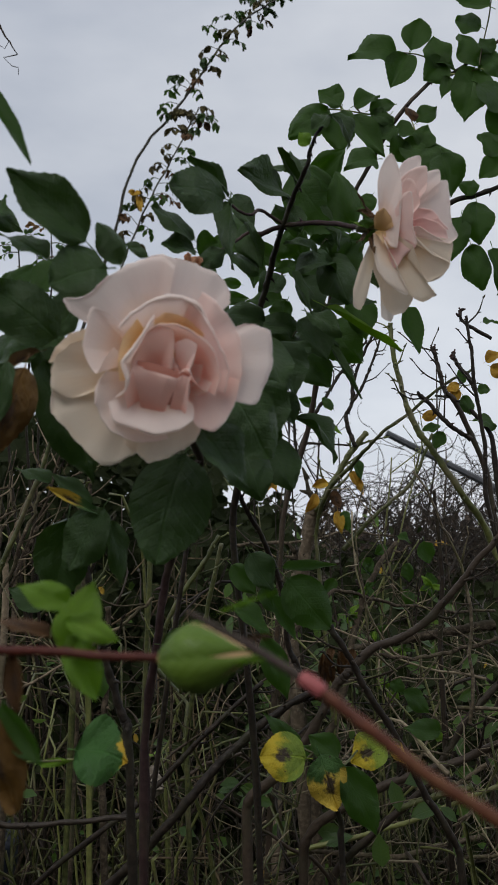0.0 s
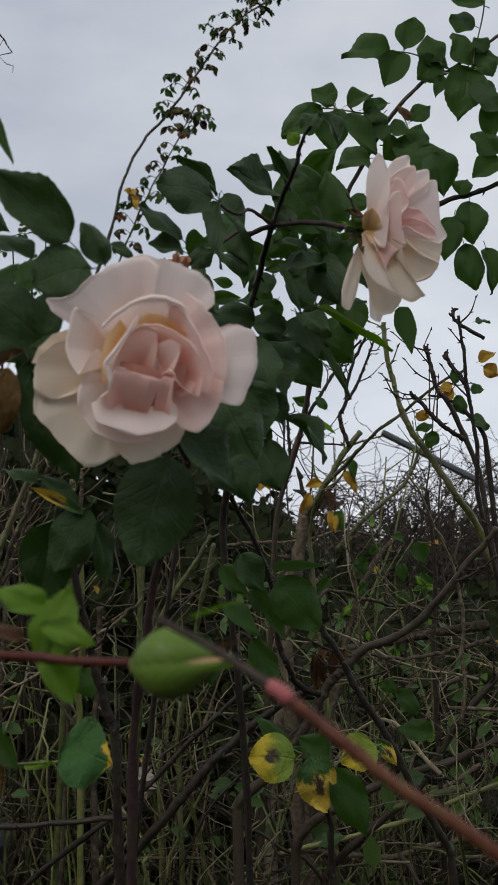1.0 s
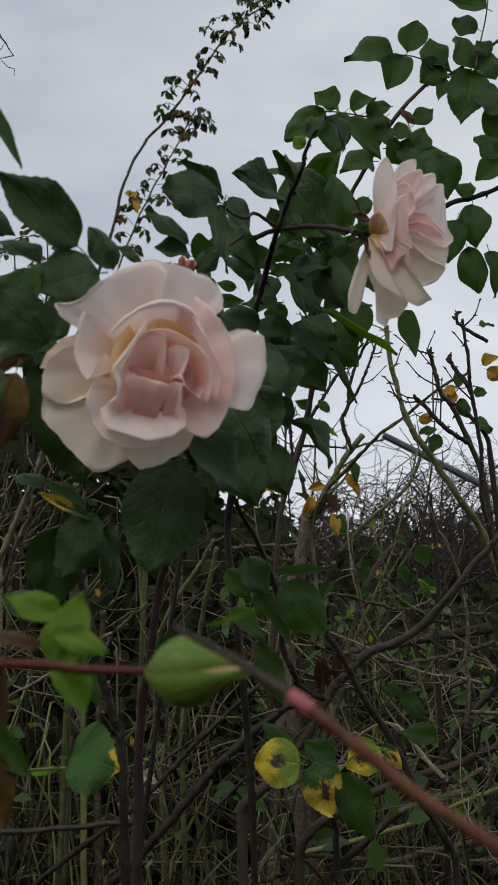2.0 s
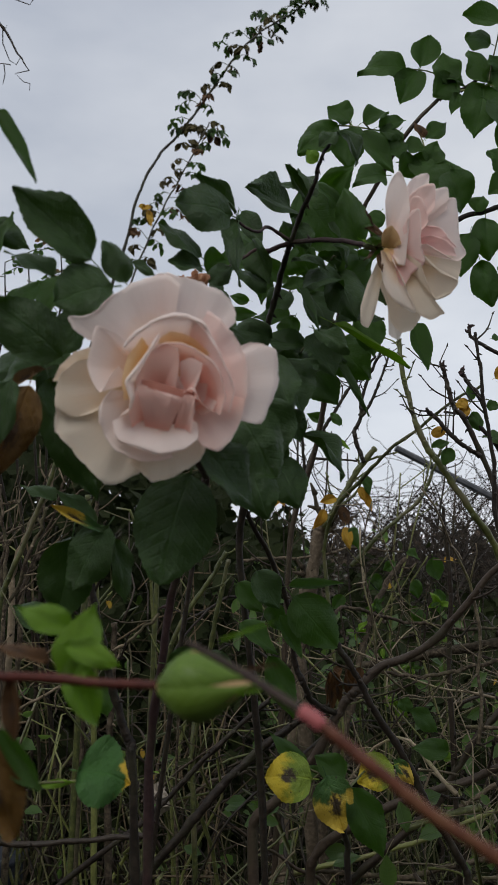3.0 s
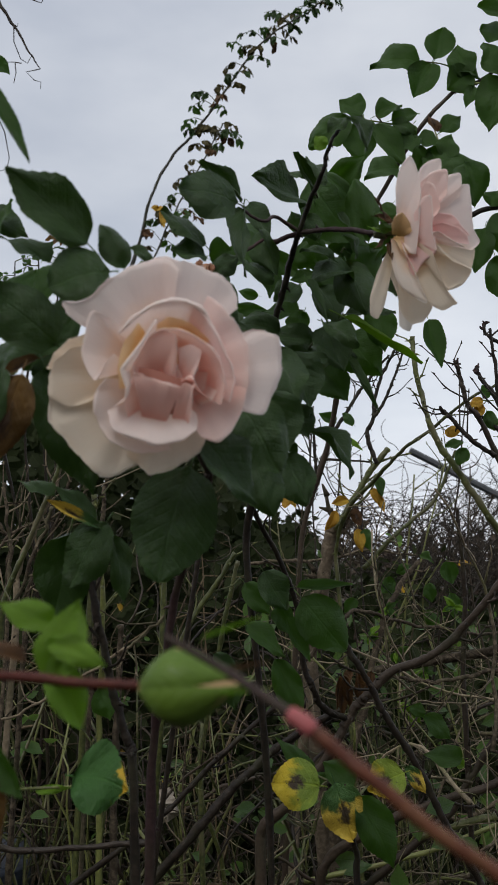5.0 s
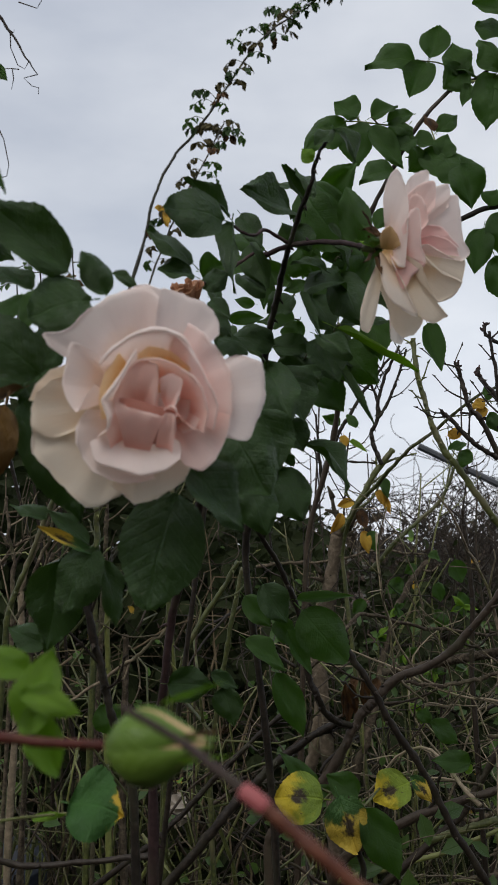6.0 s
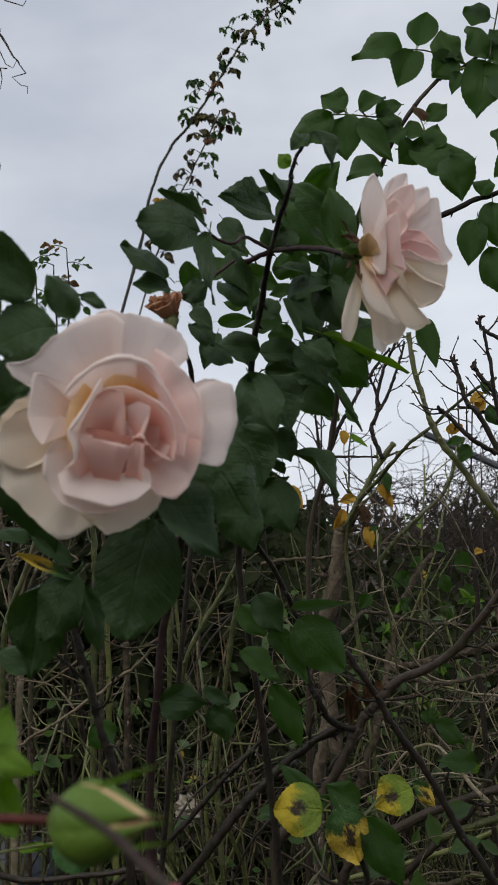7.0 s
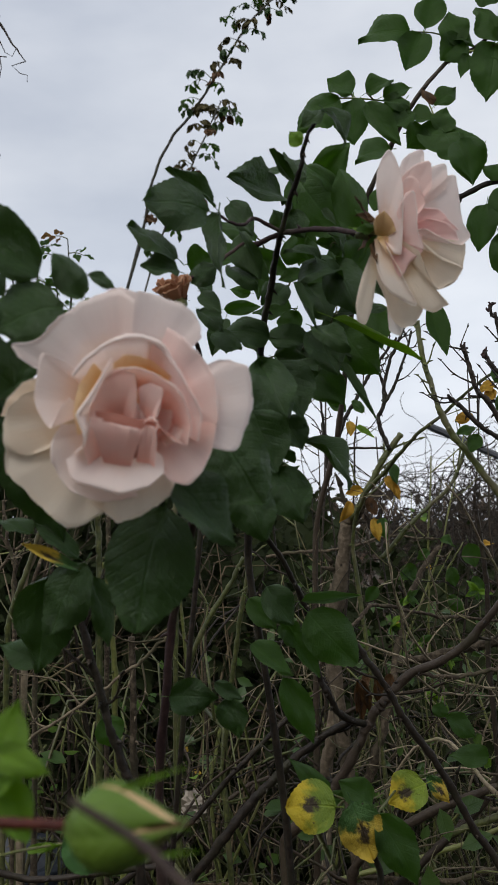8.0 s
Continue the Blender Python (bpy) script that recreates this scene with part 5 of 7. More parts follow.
leaf(second, (-0.0298, 0.7400, 1.5319), (-0.0072, 0.7300, 1.5164), 0.0155, look_to=(0.1, -0.9, 0.3), key="shine", variant=2, loose=0.1)
leaf(second, (-0.0210, 0.7600, 1.5468), (-0.0314, 0.7500, 1.5163), 0.0151, look_to=(0.1, -0.9, 0.3), key="shine", variant=3, loose=0.1)
leaf(second, (-0.0114, 0.7800, 1.5438), (0.0044, 0.7700, 1.5180), 0.0164, look_to=(0.1, -0.9, 0.3), key="shine", variant=4, loose=0.1)
leaf(second, (-0.0348, 0.7200, 1.5674), (-0.0260, 0.7100, 1.5507), 0.0093, look_to=(0.1, -0.9, 0.3), key="shine", variant=5, loose=0.1)
for base, tip, width, key, variant in (
        ((0.0317, 0.7843, 1.318), (0.0678, 0.7901, 1.277), 0.0359, "dark", 2), ((0.0278, 0.7832, 1.327), (0.0738, 0.7856, 1.329), 0.0096, "dark", 3),
        ((0.0009, 0.7806, 1.339), (0.0203, 0.7846, 1.308), 0.0245, "shine", 0), ((-0.0118, 0.7636, 1.298), (0.0188, 0.7677, 1.273), 0.0196, "dark", 0),
        ((0.0103, 0.7673, 1.272), (0.0316, 0.7734, 1.221), 0.0204, "dark", 1), ((0.0201, 0.7850, 1.303), (0.0384, 0.7895, 1.267), 0.0149, "dark", 3),
        ((-0.0148, 0.8007, 1.329), (0.0064, 0.8043, 1.304), 0.0180, "dark", 0), ((0.0112, 0.8040, 1.31), (0.0236, 0.8068, 1.287), 0.0180, "dark", 4)):
    leaf(second, base, tip, width, key=key, variant=variant, loose=0.12)


def fill_leaves(parent, corner, other, count, size, seed, key="dark"):
    """Leaves of a bush's shaded inside, on short stalks."""
    rng = random.Random(seed)
    a, b = Vector(corner), Vector(other)
    for _ in range(count):
        p = Vector((rng.uniform(a.x, b.x), rng.uniform(a.y, b.y), rng.uniform(a.z, b.z)))
        s = rng.uniform(*size)
        d = Vector((rng.gauss(0, 1), rng.gauss(0, 0.5), rng.gauss(-0.4, 0.6))).normalized()
        leaf(parent, p, p + d * s, s * rng.uniform(0.55, 0.7), key=key, loose=0.5, stalk=0.012)


fill_leaves(second, (-0.0213, 0.78, 1.6300), (0.0926, 0.88, 1.5658), 15, (0.026, 0.042), 11, "dark")
fill_leaves(second, (-0.0080, 0.76, 1.5645), (0.0737, 0.86, 1.4977), 14, (0.028, 0.045), 12, "shine")
fill_leaves(second, (-0.0088, 0.72, 1.4976), (0.0250, 0.84, 1.4179), 8, (0.028, 0.045), 13, "shine")
fill_leaves(second, (0.0402, 0.80, 1.6855), (0.0919, 0.88, 1.6311), 5, (0.026, 0.040), 14, "dark")

# ---- tall cane with round leaves, upper right ----
tall = thing("rose_bush", (0.1, 1.32, 0.0), "tall climbing rose with round green leaves against the sky", "rose bush")
cane(tall, [(-0.04, 1.36, 0), (0.02, 1.34, 0.8), (0.0466, 1.305, 1.371), (0.0809, 1.271, 1.502), (0.1030, 1.196, 1.643), (0.1226, 1.143, 1.761), (0.1486, 1.128, 1.814), (0.1810, 1.102, 1.866), (0.2229, 1.097, 1.912), (0.2578, 1.096, 1.928), (0.3207, 1.091, 1.973)],
     0.0045, 0.0018, BARK_BROWN, wobble=0.0004, thorns=12, seed=8)
cane(tall, [(0.1272, 1.138, 1.716), (0.1794, 1.106, 1.734), (0.2375, 1.084, 1.753), (0.2758, 1.073, 1.762), (0.3268, 1.061, 1.78)], 0.004, 0.0025, BARK_BROWN, "cane", 0.001, 4, 9)
leaf(tall, (0.1835, 1.1000, 1.9548), (0.1230, 1.1000, 1.9489), 0.0424, look_to=(0, -0.85, 0.3), key="dark", loose=0.16)
leaf(tall, (0.2004, 1.1000, 1.9571), (0.2139, 1.1000, 1.9979), 0.0334, look_to=(0, -0.85, 0.3), key="dark", loose=0.16)
leaf(tall, (0.1989, 1.1000, 1.9511), (0.1750, 1.1000, 1.9077), 0.0348, look_to=(0, -0.85, 0.3), key="dark", loose=0.16)
leaf(tall, (0.2329, 1.0900, 1.9274), (0.2276, 1.0900, 1.9699), 0.0330, look_to=(0, -0.85, 0.3), key="dark", loose=0.16)
leaf(tall, (0.2442, 1.0900, 1.9347), (0.2146, 1.0900, 1.9128), 0.0344, look_to=(0, -0.85, 0.3), key="dark", loose=0.16)
leaf(tall, (0.2287, 1.0950, 1.9433), (0.2563, 1.0950, 1.9271), 0.0241, look_to=(0, -0.85, 0.3), key="dark", loose=0.16)
leaf(tall, (0.2448, 1.0850, 1.9139), (0.2352, 1.0850, 1.8864), 0.0141, look_to=(0, -0.85, 0.3), key="dark", loose=0.16)
leaf(tall, (0.2749, 1.0800, 1.9207), (0.2609, 1.0800, 1.8545), 0.0459, look_to=(0, -0.85, 0.3), key="dark", loose=0.16)
leaf(tall, (0.2832, 1.0800, 1.9236), (0.2567, 1.0800, 1.9671), 0.0402, look_to=(0, -0.85, 0.3), key="dark", loose=0.16)
leaf(tall, (0.2846, 1.0800, 1.9759), (0.2529, 1.0800, 1.9847), 0.0343, look_to=(0, -0.85, 0.3), key="dark", loose=0.16)
leaf(tall, (0.2936, 1.0700, 1.9962), (0.2485, 1.0700, 2.0079), 0.0311, look_to=(0, -0.85, 0.3), key="dark", loose=0.16)
leaf(tall, (0.2778, 1.0750, 1.9209), (0.3110, 1.0750, 1.9324), 0.0340, look_to=(0, -0.85, 0.3), key="dark", loose=0.16)
leaf(tall, (0.2734, 1.0600, 1.8931), (0.3128, 1.0600, 1.8564), 0.0464, look_to=(0, -0.85, 0.3), key="dark", loose=0.16)
leaf(tall, (0.2942, 1.0700, 1.8683), (0.2998, 1.0700, 1.8259), 0.0263, look_to=(0, -0.85, 0.3), key="dark", loose=0.16)
leaf(tall, (0.3046, 1.0600, 1.8061), (0.2718, 1.0600, 1.8298), 0.0318, look_to=(0, -0.85, 0.3), key="dark", loose=0.16)
leaf(tall, (0.3071, 1.0600, 1.7977), (0.2717, 1.0600, 1.7755), 0.0273, look_to=(0, -0.85, 0.3), key="dark", loose=0.16)
leaf(tall, (0.2052, 1.0900, 1.8585), (0.2305, 1.0900, 1.8787), 0.0223, look_to=(0, -0.85, 0.3), key="dark", loose=0.16)
leaf(tall, (0.1087, 1.0560, 1.8629), (0.0826, 1.0560, 1.8826), 0.0333, look_to=(0, -0.85, 0.3), key="dark", loose=0.16)
leaf(tall, (0.0940, 1.0500, 1.8558), (0.0465, 1.0500, 1.8211), 0.0373, look_to=(0, -0.85, 0.3), key="dark", loose=0.16)
leaf(tall, (0.1098, 1.0550, 1.8568), (0.1073, 1.0550, 1.8039), 0.0374, look_to=(0, -0.85, 0.3), key="dark", loose=0.16)
leaf(tall, (0.1252, 1.0600, 1.8649), (0.1564, 1.0600, 1.8775), 0.0247, look_to=(0, -0.85, 0.3), key="dark", loose=0.16)
leaf(tall, (0.1440, 1.0650, 1.8616), (0.1773, 1.0650, 1.8701), 0.0204, look_to=(0, -0.85, 0.3), key="dark", loose=0.16)
leaf(tall, (0.1433, 1.0600, 1.8543), (0.1727, 1.0600, 1.8438), 0.0203, look_to=(0, -0.85, 0.3), key="dark", loose=0.16)
leaf(tall, (0.1215, 1.0300, 1.8394), (0.1567, 1.0300, 1.7891), 0.0253, look_to=(0, -0.85, 0.3), key="dark", loose=0.16)
leaf(tall, (0.1779, 1.0600, 1.8354), (0.1496, 1.0600, 1.8284), 0.0304, look_to=(0, -0.85, 0.3), key="dark", loose=0.16)
leaf(tall, (0.1739, 1.0600, 1.8375), (0.1992, 1.0600, 1.8270), 0.0260, look_to=(0, -0.85, 0.3), key="dark", loose=0.16)
leaf(tall, (0.1762, 1.0600, 1.8144), (0.2522, 1.0600, 1.7963), 0.0447, look_to=(0, -0.85, 0.3), key="dark", loose=0.16)
leaf(tall, (0.2056, 1.0600, 1.8116), (0.2123, 1.0600, 1.8417), 0.0260, look_to=(0, -0.85, 0.3), key="dark", loose=0.16)
leaf(tall, (0.2589, 1.0700, 1.7586), (0.2682, 1.0700, 1.7782), 0.0232, look_to=(0, -0.85, 0.3), key="dark", loose=0.16)
leaf(tall, (0.2708, 1.0700, 1.7503), (0.2749, 1.0700, 1.6992), 0.0347, look_to=(0, -0.85, 0.3), key="dark", loose=0.16)
leaf(tall, (0.2516, 1.0700, 1.7323), (0.2389, 1.0700, 1.6786), 0.0303, look_to=(0, -0.85, 0.3), key="dark", loose=0.16)
leaf(tall, (0.2628, 1.0700, 1.6978), (0.2767, 1.0700, 1.6430), 0.0316, look_to=(0, -0.85, 0.3), key="dark", loose=0.16)
leaf(tall, (0.2881, 1.0700, 1.6937), (0.2945, 1.0700, 1.6376), 0.0287, look_to=(0, -0.85, 0.3), key="dark", loose=0.16)
leaf(tall, (0.2933, 1.0700, 1.9355), (0.2802, 1.0700, 1.9556), 0.0221, look_to=(0, -0.85, 0.3), key="dark", loose=0.16)
leaf(tall, (0.1871, 1.0600, 1.8214), (0.1666, 1.0600, 1.7991), 0.0317, look_to=(0, -0.85, 0.3), key="dark", loose=0.16)
leaf(tall, (0.1690, 1.0700, 1.8577), (0.1413, 1.0700, 1.8174), 0.0292, look_to=(0, -0.85, 0.3), key="dark", loose=0.16)
leaf(tall, (0.1347, 0.9400, 1.7483), (0.0988, 0.9330, 1.7355), 0.0318, look_to=(0, -0.85, 0.3), key="dark", variant=5, loose=0.16)
leaf(tall, (0.2046, 0.9500, 1.7587), (0.2131, 0.9500, 1.7116), 0.0340, look_to=(0, -0.85, 0.3), key="dark", variant=6, loose=0.16)
leaf(tall, (0.1985, 1.0000, 1.7868), (0.2111, 1.0000, 1.7554), 0.0340, look_to=(0, -0.85, 0.3), key="dark", variant=2, loose=0.16)
leaf(tall, (0.1156, 0.8400, 1.6714), (0.1048, 0.8400, 1.6534), 0.0159, look_to=(0, -0.85, 0.3), key="dark", loose=0.16)
leaf(tall, (0.2032, 1.0900, 1.8592), (0.1904, 1.0900, 1.8809), 0.0127, look_to=(0, -0.85, 0.3), key="brown", variant=1, loose=0.16)
leaf(tall, (0.1714, 0.9900, 1.6017), (0.1831, 0.9860, 1.5491), 0.0224, look_to=(0, -0.85, 0.3), key="dark", variant=3, loose=0.16)
cane(tall, [(0.2425, 1.0900, 1.9216), (0.2162, 1.0950, 1.9462), (0.1835, 1.1000, 1.9548)], 0.0012, 0.0008, CANE_GREEN, "leaf_stalk", sides=5, per=4)
cane(tall, [(0.1690, 1.0700, 1.8541), (0.1446, 1.0650, 1.8567), (0.1098, 1.0550, 1.8575), (0.0927, 1.0500, 1.8558)], 0.0012, 0.0008, CANE_GREEN, "leaf_stalk", sides=5, per=4)
cane(tall, [(0.2011, 1.0700, 1.8308), (0.1998, 1.0800, 1.8481), (0.1984, 1.0900, 1.8621)], 0.0012, 0.0008, CANE_GREEN, "leaf_stalk", sides=5, per=4)
cane(tall, [(0.2425, 1.0900, 1.9194), (0.2679, 1.0800, 1.9178), (0.2805, 1.0750, 1.9195), (0.2927, 1.0700, 1.9111)], 0.0012, 0.0008, CANE_GREEN, "leaf_stalk", sides=5, per=4)
cane(tall, [(0.2791, 1.0750, 1.9209), (0.2847, 1.0750, 1.9498), (0.2919, 1.0700, 1.9831), (0.2970, 1.0700, 2.0195)], 0.0012, 0.0008, CANE_GREEN, "leaf_stalk", sides=5, per=4)
cane(tall, [(0.1087, 1.0560, 1.8629), (0.1106, 1.0560, 1.8573)], 0.0012, 0.0008, CANE_GREEN, "leaf_stalk", sides=5, per=4)
cane(tall, [(0.1259, 1.0600, 1.8649), (0.1338, 1.0600, 1.8550)], 0.0012, 0.0008, CANE_GREEN, "leaf_stalk", sides=5, per=4)

# ---- bare thorny canes on the right ----
BARKS = {"CANE_GREEN": CANE_GREEN, "BARK_BROWN": BARK_BROWN, "GREY_BARK": GREY_BARK, "DEAD_STEM": DEAD_BRANCH}
CANE_WORDS = {"CANE_GREEN": "thorny grey-green rose cane without leaves", "BARK_BROWN": "bare dark brown thorny rose cane",
              "GREY_BARK": "old grey woody rose stem with a cut end", "DEAD_STEM": "dry dead leaning grey-brown stem"}
cane_count = itertools.count(20)


def swollen_buds(root, end, way, count, seed):
    """Knobby brown winter buds crowded at a cane's end, each a small pointed lump."""
    rng = random.Random(seed)
    for j in range(count):
        d = (way * 0.6 + Vector((rng.gauss(0, 0.8), rng.gauss(0, 0.5), rng.gauss(0, 0.6)))).normalized()
        foot = end - way * rng.uniform(0.0, 0.012)
        size = rng.uniform(0.004, 0.008)
        mid = foot + d * size * 0.5 + Vector((rng.gauss(0, 0.0006), 0, rng.gauss(0, 0.0006)))
        part("winter_bud", *tube(glide([foot, foot + d * size * 0.2, mid, foot + d * size], 3), size * 0.30, size * 0.16, 7, rng, 0.5), BARK_PURPLE, root, "" if j else "swollen purple-brown winter bud")


def bare_cane(bark, line, r0, r1, thorns, buds=0):
    """A leafless cane of the thicket with thorns and short budded side shoots."""
    k = next(cane_count)
    dead = bark == "DEAD_STEM"
    root = thing("dead_branch" if dead else "rose_cane", line[0], CANE_WORDS[bark], "branch" if dead else "cane", "bare canes of the thicket")
    r0, r1 = r0 * (0.85 if bark == "GREY_BARK" else (0.66 if dead else 0.84)), r1 * (0.6 if dead else 0.84)
    cane(root, line, r0, r1, BARKS[bark], "stem", 0.0004 + 0.06 * r0 + (0.0014 if dead else 0.0), thorns, k, per=14)
    if buds:
        swollen_buds(root, Vector(line[-1]), (Vector(line[-1]) - Vector(line[-2])).normalized(), buds, k)
    if thorns >= 5:
        side_twigs(root, line[-5:], 4, 0.04, max(0.0011, r1 * 0.5), BARKS[bark], k)
    elif dead:
        side_twigs(root, line, 7, 0.06, 0.0011, BARKS[bark], k, 0.1)


bare_cane("CANE_GREEN", [(0.42, 1.1, 0), (0.4, 1.1, 0.9), (0.3045, 1.159, 1.341), (0.2555, 1.1400, 1.4159), (0.2262, 1.1400, 1.4598), (0.2113, 1.1400, 1.4803), (0.1981, 1.1400, 1.5074), (0.1917, 1.1400, 1.5310), (0.1811, 1.1400, 1.5717), (0.1768, 1.1400, 1.6205)], 0.0056, 0.0034, 24)
bare_cane("CANE_GREEN", [(0.1016, 1.391, 1.383), (0.1211, 1.352, 1.429), (0.1443, 1.321, 1.454), (0.1632, 1.289, 1.476), (0.1810, 1.258, 1.495), (0.2109, 1.228, 1.517), (0.2503, 1.187, 1.548), (0.2778, 1.147, 1.562)], 0.0040, 0.0019, 16)
bare_cane("GREY_BARK", [(0.03, 1.5, 0), (0.1, 1.46, 0.55), (0.0633, 1.415, 1.21), (0.0763, 1.408, 1.291), (0.0872, 1.403, 1.347), (0.0939, 1.395, 1.388), (0.1008, 1.393, 1.412)], 0.0123, 0.0110, 6)
bare_cane("CANE_GREEN", [(0.0963, 1.389, 1.392), (0.1076, 1.389, 1.406), (0.1236, 1.387, 1.434), (0.1508, 1.384, 1.477), (0.1760, 1.382, 1.511)], 0.0056, 0.0048, 7)
bare_cane("BARK_BROWN", [(0.1580, 1.3750, 1.4883), (0.1484, 1.3750, 1.5145), (0.1447, 1.3750, 1.5333), (0.1538, 1.3750, 1.5539), (0.1550, 1.3750, 1.5749), (0.1653, 1.3750, 1.6152), (0.1772, 1.3750, 1.6391), (0.1890, 1.3750, 1.6631)], 0.0040, 0.0024, 16)
bare_cane("BARK_BROWN", [(0.0716, 1.3700, 1.4560), (0.0781, 1.3700, 1.4893), (0.0981, 1.3700, 1.5351), (0.1122, 1.3700, 1.5586), (0.1333, 1.3700, 1.5932), (0.1540, 1.3700, 1.6198), (0.1764, 1.3700, 1.6480)], 0.0038, 0.0022, 16)
bare_cane("BARK_BROWN", [(0.0709, 1.377, 1.453), (0.0688, 1.373, 1.494), (0.0664, 1.37, 1.526), (0.0642, 1.366, 1.562)], 0.0032, 0.0016, 8)
bare_cane("BARK_BROWN", [(0.1537, 1.3740, 1.5538), (0.1686, 1.3740, 1.5757), (0.1789, 1.3740, 1.6012), (0.1901, 1.3740, 1.6284), (0.1982, 1.3740, 1.6574)], 0.0030, 0.0020, 12)
bare_cane("BARK_BROWN", [(0.1579, 1.3780, 1.5638), (0.1542, 1.3780, 1.5836), (0.1473, 1.3780, 1.6044), (0.1432, 1.3780, 1.6169)], 0.0030, 0.0018, 6)
bare_cane("BARK_BROWN", [(0.0820, 1.404, 1.496), (0.1150, 1.406, 1.496), (0.1520, 1.408, 1.493)], 0.0025, 0.0017, 3)
bare_cane("BARK_BROWN", [(0.38, 1.05, 0), (0.36, 1.05, 0.7), (0.2760, 1.07, 1.415), (0.2383, 1.0600, 1.5072), (0.2260, 1.0600, 1.5226), (0.2201, 1.0600, 1.5427), (0.2164, 1.0600, 1.5602), (0.2124, 1.0600, 1.5729)], 0.0042, 0.0026, 14, 5)
bare_cane("BARK_BROWN", [(0.37, 0.98, 0), (0.36, 0.98, 0.8), (0.2484, 0.9702, 1.393), (0.2458, 0.9645, 1.451), (0.2350, 0.9580, 1.512), (0.2314, 0.9540, 1.55), (0.2263, 0.9506, 1.583)], 0.0036, 0.0017, 14)
bare_cane("BARK_BROWN", [(0.2490, 1.0350, 1.4622), (0.2278, 1.0350, 1.4763), (0.2113, 1.0350, 1.4927), (0.1993, 1.0350, 1.5071), (0.1892, 1.0350, 1.5148)], 0.0034, 0.0024, 9, 4)
bare_cane("BARK_BROWN", [(0.2592, 1.0500, 1.5206), (0.2502, 1.0500, 1.5369), (0.2424, 1.0500, 1.5447), (0.2360, 1.0500, 1.5560), (0.2341, 1.0500, 1.5635)], 0.0034, 0.0024, 3, 6)
bare_cane("BARK_BROWN", [(0.2783, 1.0500, 1.5807), (0.2611, 1.0500, 1.5909), (0.2473, 1.0500, 1.5997), (0.2431, 1.0500, 1.6087), (0.2460, 1.0500, 1.6159)], 0.0026, 0.0018, 3, 5)
bare_cane("BARK_BROWN", [(0.3, 1.28, 0.0), (0.2592, 1.281, 1.198), (0.2620, 1.273, 1.285), (0.2598, 1.269, 1.329), (0.2540, 1.263, 1.387), (0.2510, 1.26, 1.417)], 0.0044, 0.0029, 6)
bare_cane("CANE_GREEN", [(0.1418, 1.413, 1.335), (0.1842, 1.411, 1.381), (0.2074, 1.41, 1.402), (0.2460, 1.409, 1.437), (0.2662, 1.406, 1.48), (0.2791, 1.403, 1.511)], 0.0045, 0.0021, 8)
bare_cane("BARK_BROWN", [(0.02, 1.0, 0.0), (-0.0025, 0.9972, 1.072), (0.0329, 0.9852, 1.113), (0.0563, 0.9785, 1.143), (0.0801, 0.9709, 1.185), (0.0920, 0.9696, 1.205), (0.1024, 0.9690, 1.216), (0.1259, 0.9682, 1.239), (0.1674, 0.9586, 1.258), (0.1962, 0.9473, 1.288), (0.2224, 0.9354, 1.322), (0.2536, 0.9231, 1.363)], 0.0067, 0.0039, 14)
bare_cane("BARK_BROWN", [(0.0848, 0.9704, 1.192), (0.0594, 0.9577, 1.205), (0.0463, 0.9447, 1.228), (0.0386, 0.9425, 1.246), (0.0345, 0.9275, 1.294), (0.0159, 0.9013, 1.346), (-0.0027, 0.8770, 1.379), (-0.0123, 0.8438, 1.404)], 0.0041, 0.0024, 12)
bare_cane("BARK_BROWN", [(0.3, 0.95, 0.0), (0.2130, 0.9727, 1.034), (0.2013, 0.9700, 1.056), (0.1712, 0.9633, 1.108), (0.1478, 0.9576, 1.153), (0.1156, 0.9508, 1.204), (0.1014, 0.9475, 1.231), (0.0876, 0.9446, 1.253), (0.0747, 0.9419, 1.273)], 0.0048, 0.0035, 10)
bare_cane("DEAD_STEM", [(0.0403, 1.167, 1.216), (0.0619, 1.165, 1.248), (0.0825, 1.184, 1.266), (0.1099, 1.214, 1.285), (0.1580, 1.248, 1.274), (0.1983, 1.272, 1.264), (0.2814, 1.297, 1.254), (0.3474, 1.332, 1.251)], 0.0040, 0.0034, 5)
bare_cane("DEAD_STEM", [(0.2956, 1.129, 1.234), (0.2444, 1.128, 1.218), (0.2051, 1.126, 1.21), (0.1671, 1.124, 1.213), (0.1291, 1.121, 1.218)], 0.0041, 0.0029, 4)
bare_cane("GREY_BARK", [(0.3465, 1.333, 1.232), (0.2860, 1.331, 1.222), (0.2393, 1.329, 1.214), (0.1895, 1.327, 1.205), (0.1475, 1.325, 1.199)], 0.0084, 0.0061, 3)
bare_cane("DEAD_STEM", [(-0.0308, 1.553, 1.34), (0.0241, 1.556, 1.346), (0.0880, 1.559, 1.348), (0.1616, 1.562, 1.363), (0.2433, 1.567, 1.357)], 0.0046, 0.0027, 3)
bare_cane("GREY_BARK", [(0.15, 1.4, 0.0), (0.0952, 1.392, 1.002), (0.1066, 1.389, 1.041), (0.1251, 1.385, 1.095), (0.1436, 1.401, 1.146), (0.1566, 1.416, 1.207), (0.1736, 1.432, 1.261), (0.2060, 1.468, 1.315), (0.2359, 1.487, 1.346)], 0.0095, 0.0039, 6)
bare_cane("CANE_GREEN", [(0.2790, 1.197, 1.045), (0.2458, 1.196, 1.037), (0.2113, 1.195, 1.027), (0.1841, 1.194, 1.018)], 0.0053, 0.0050, 2)
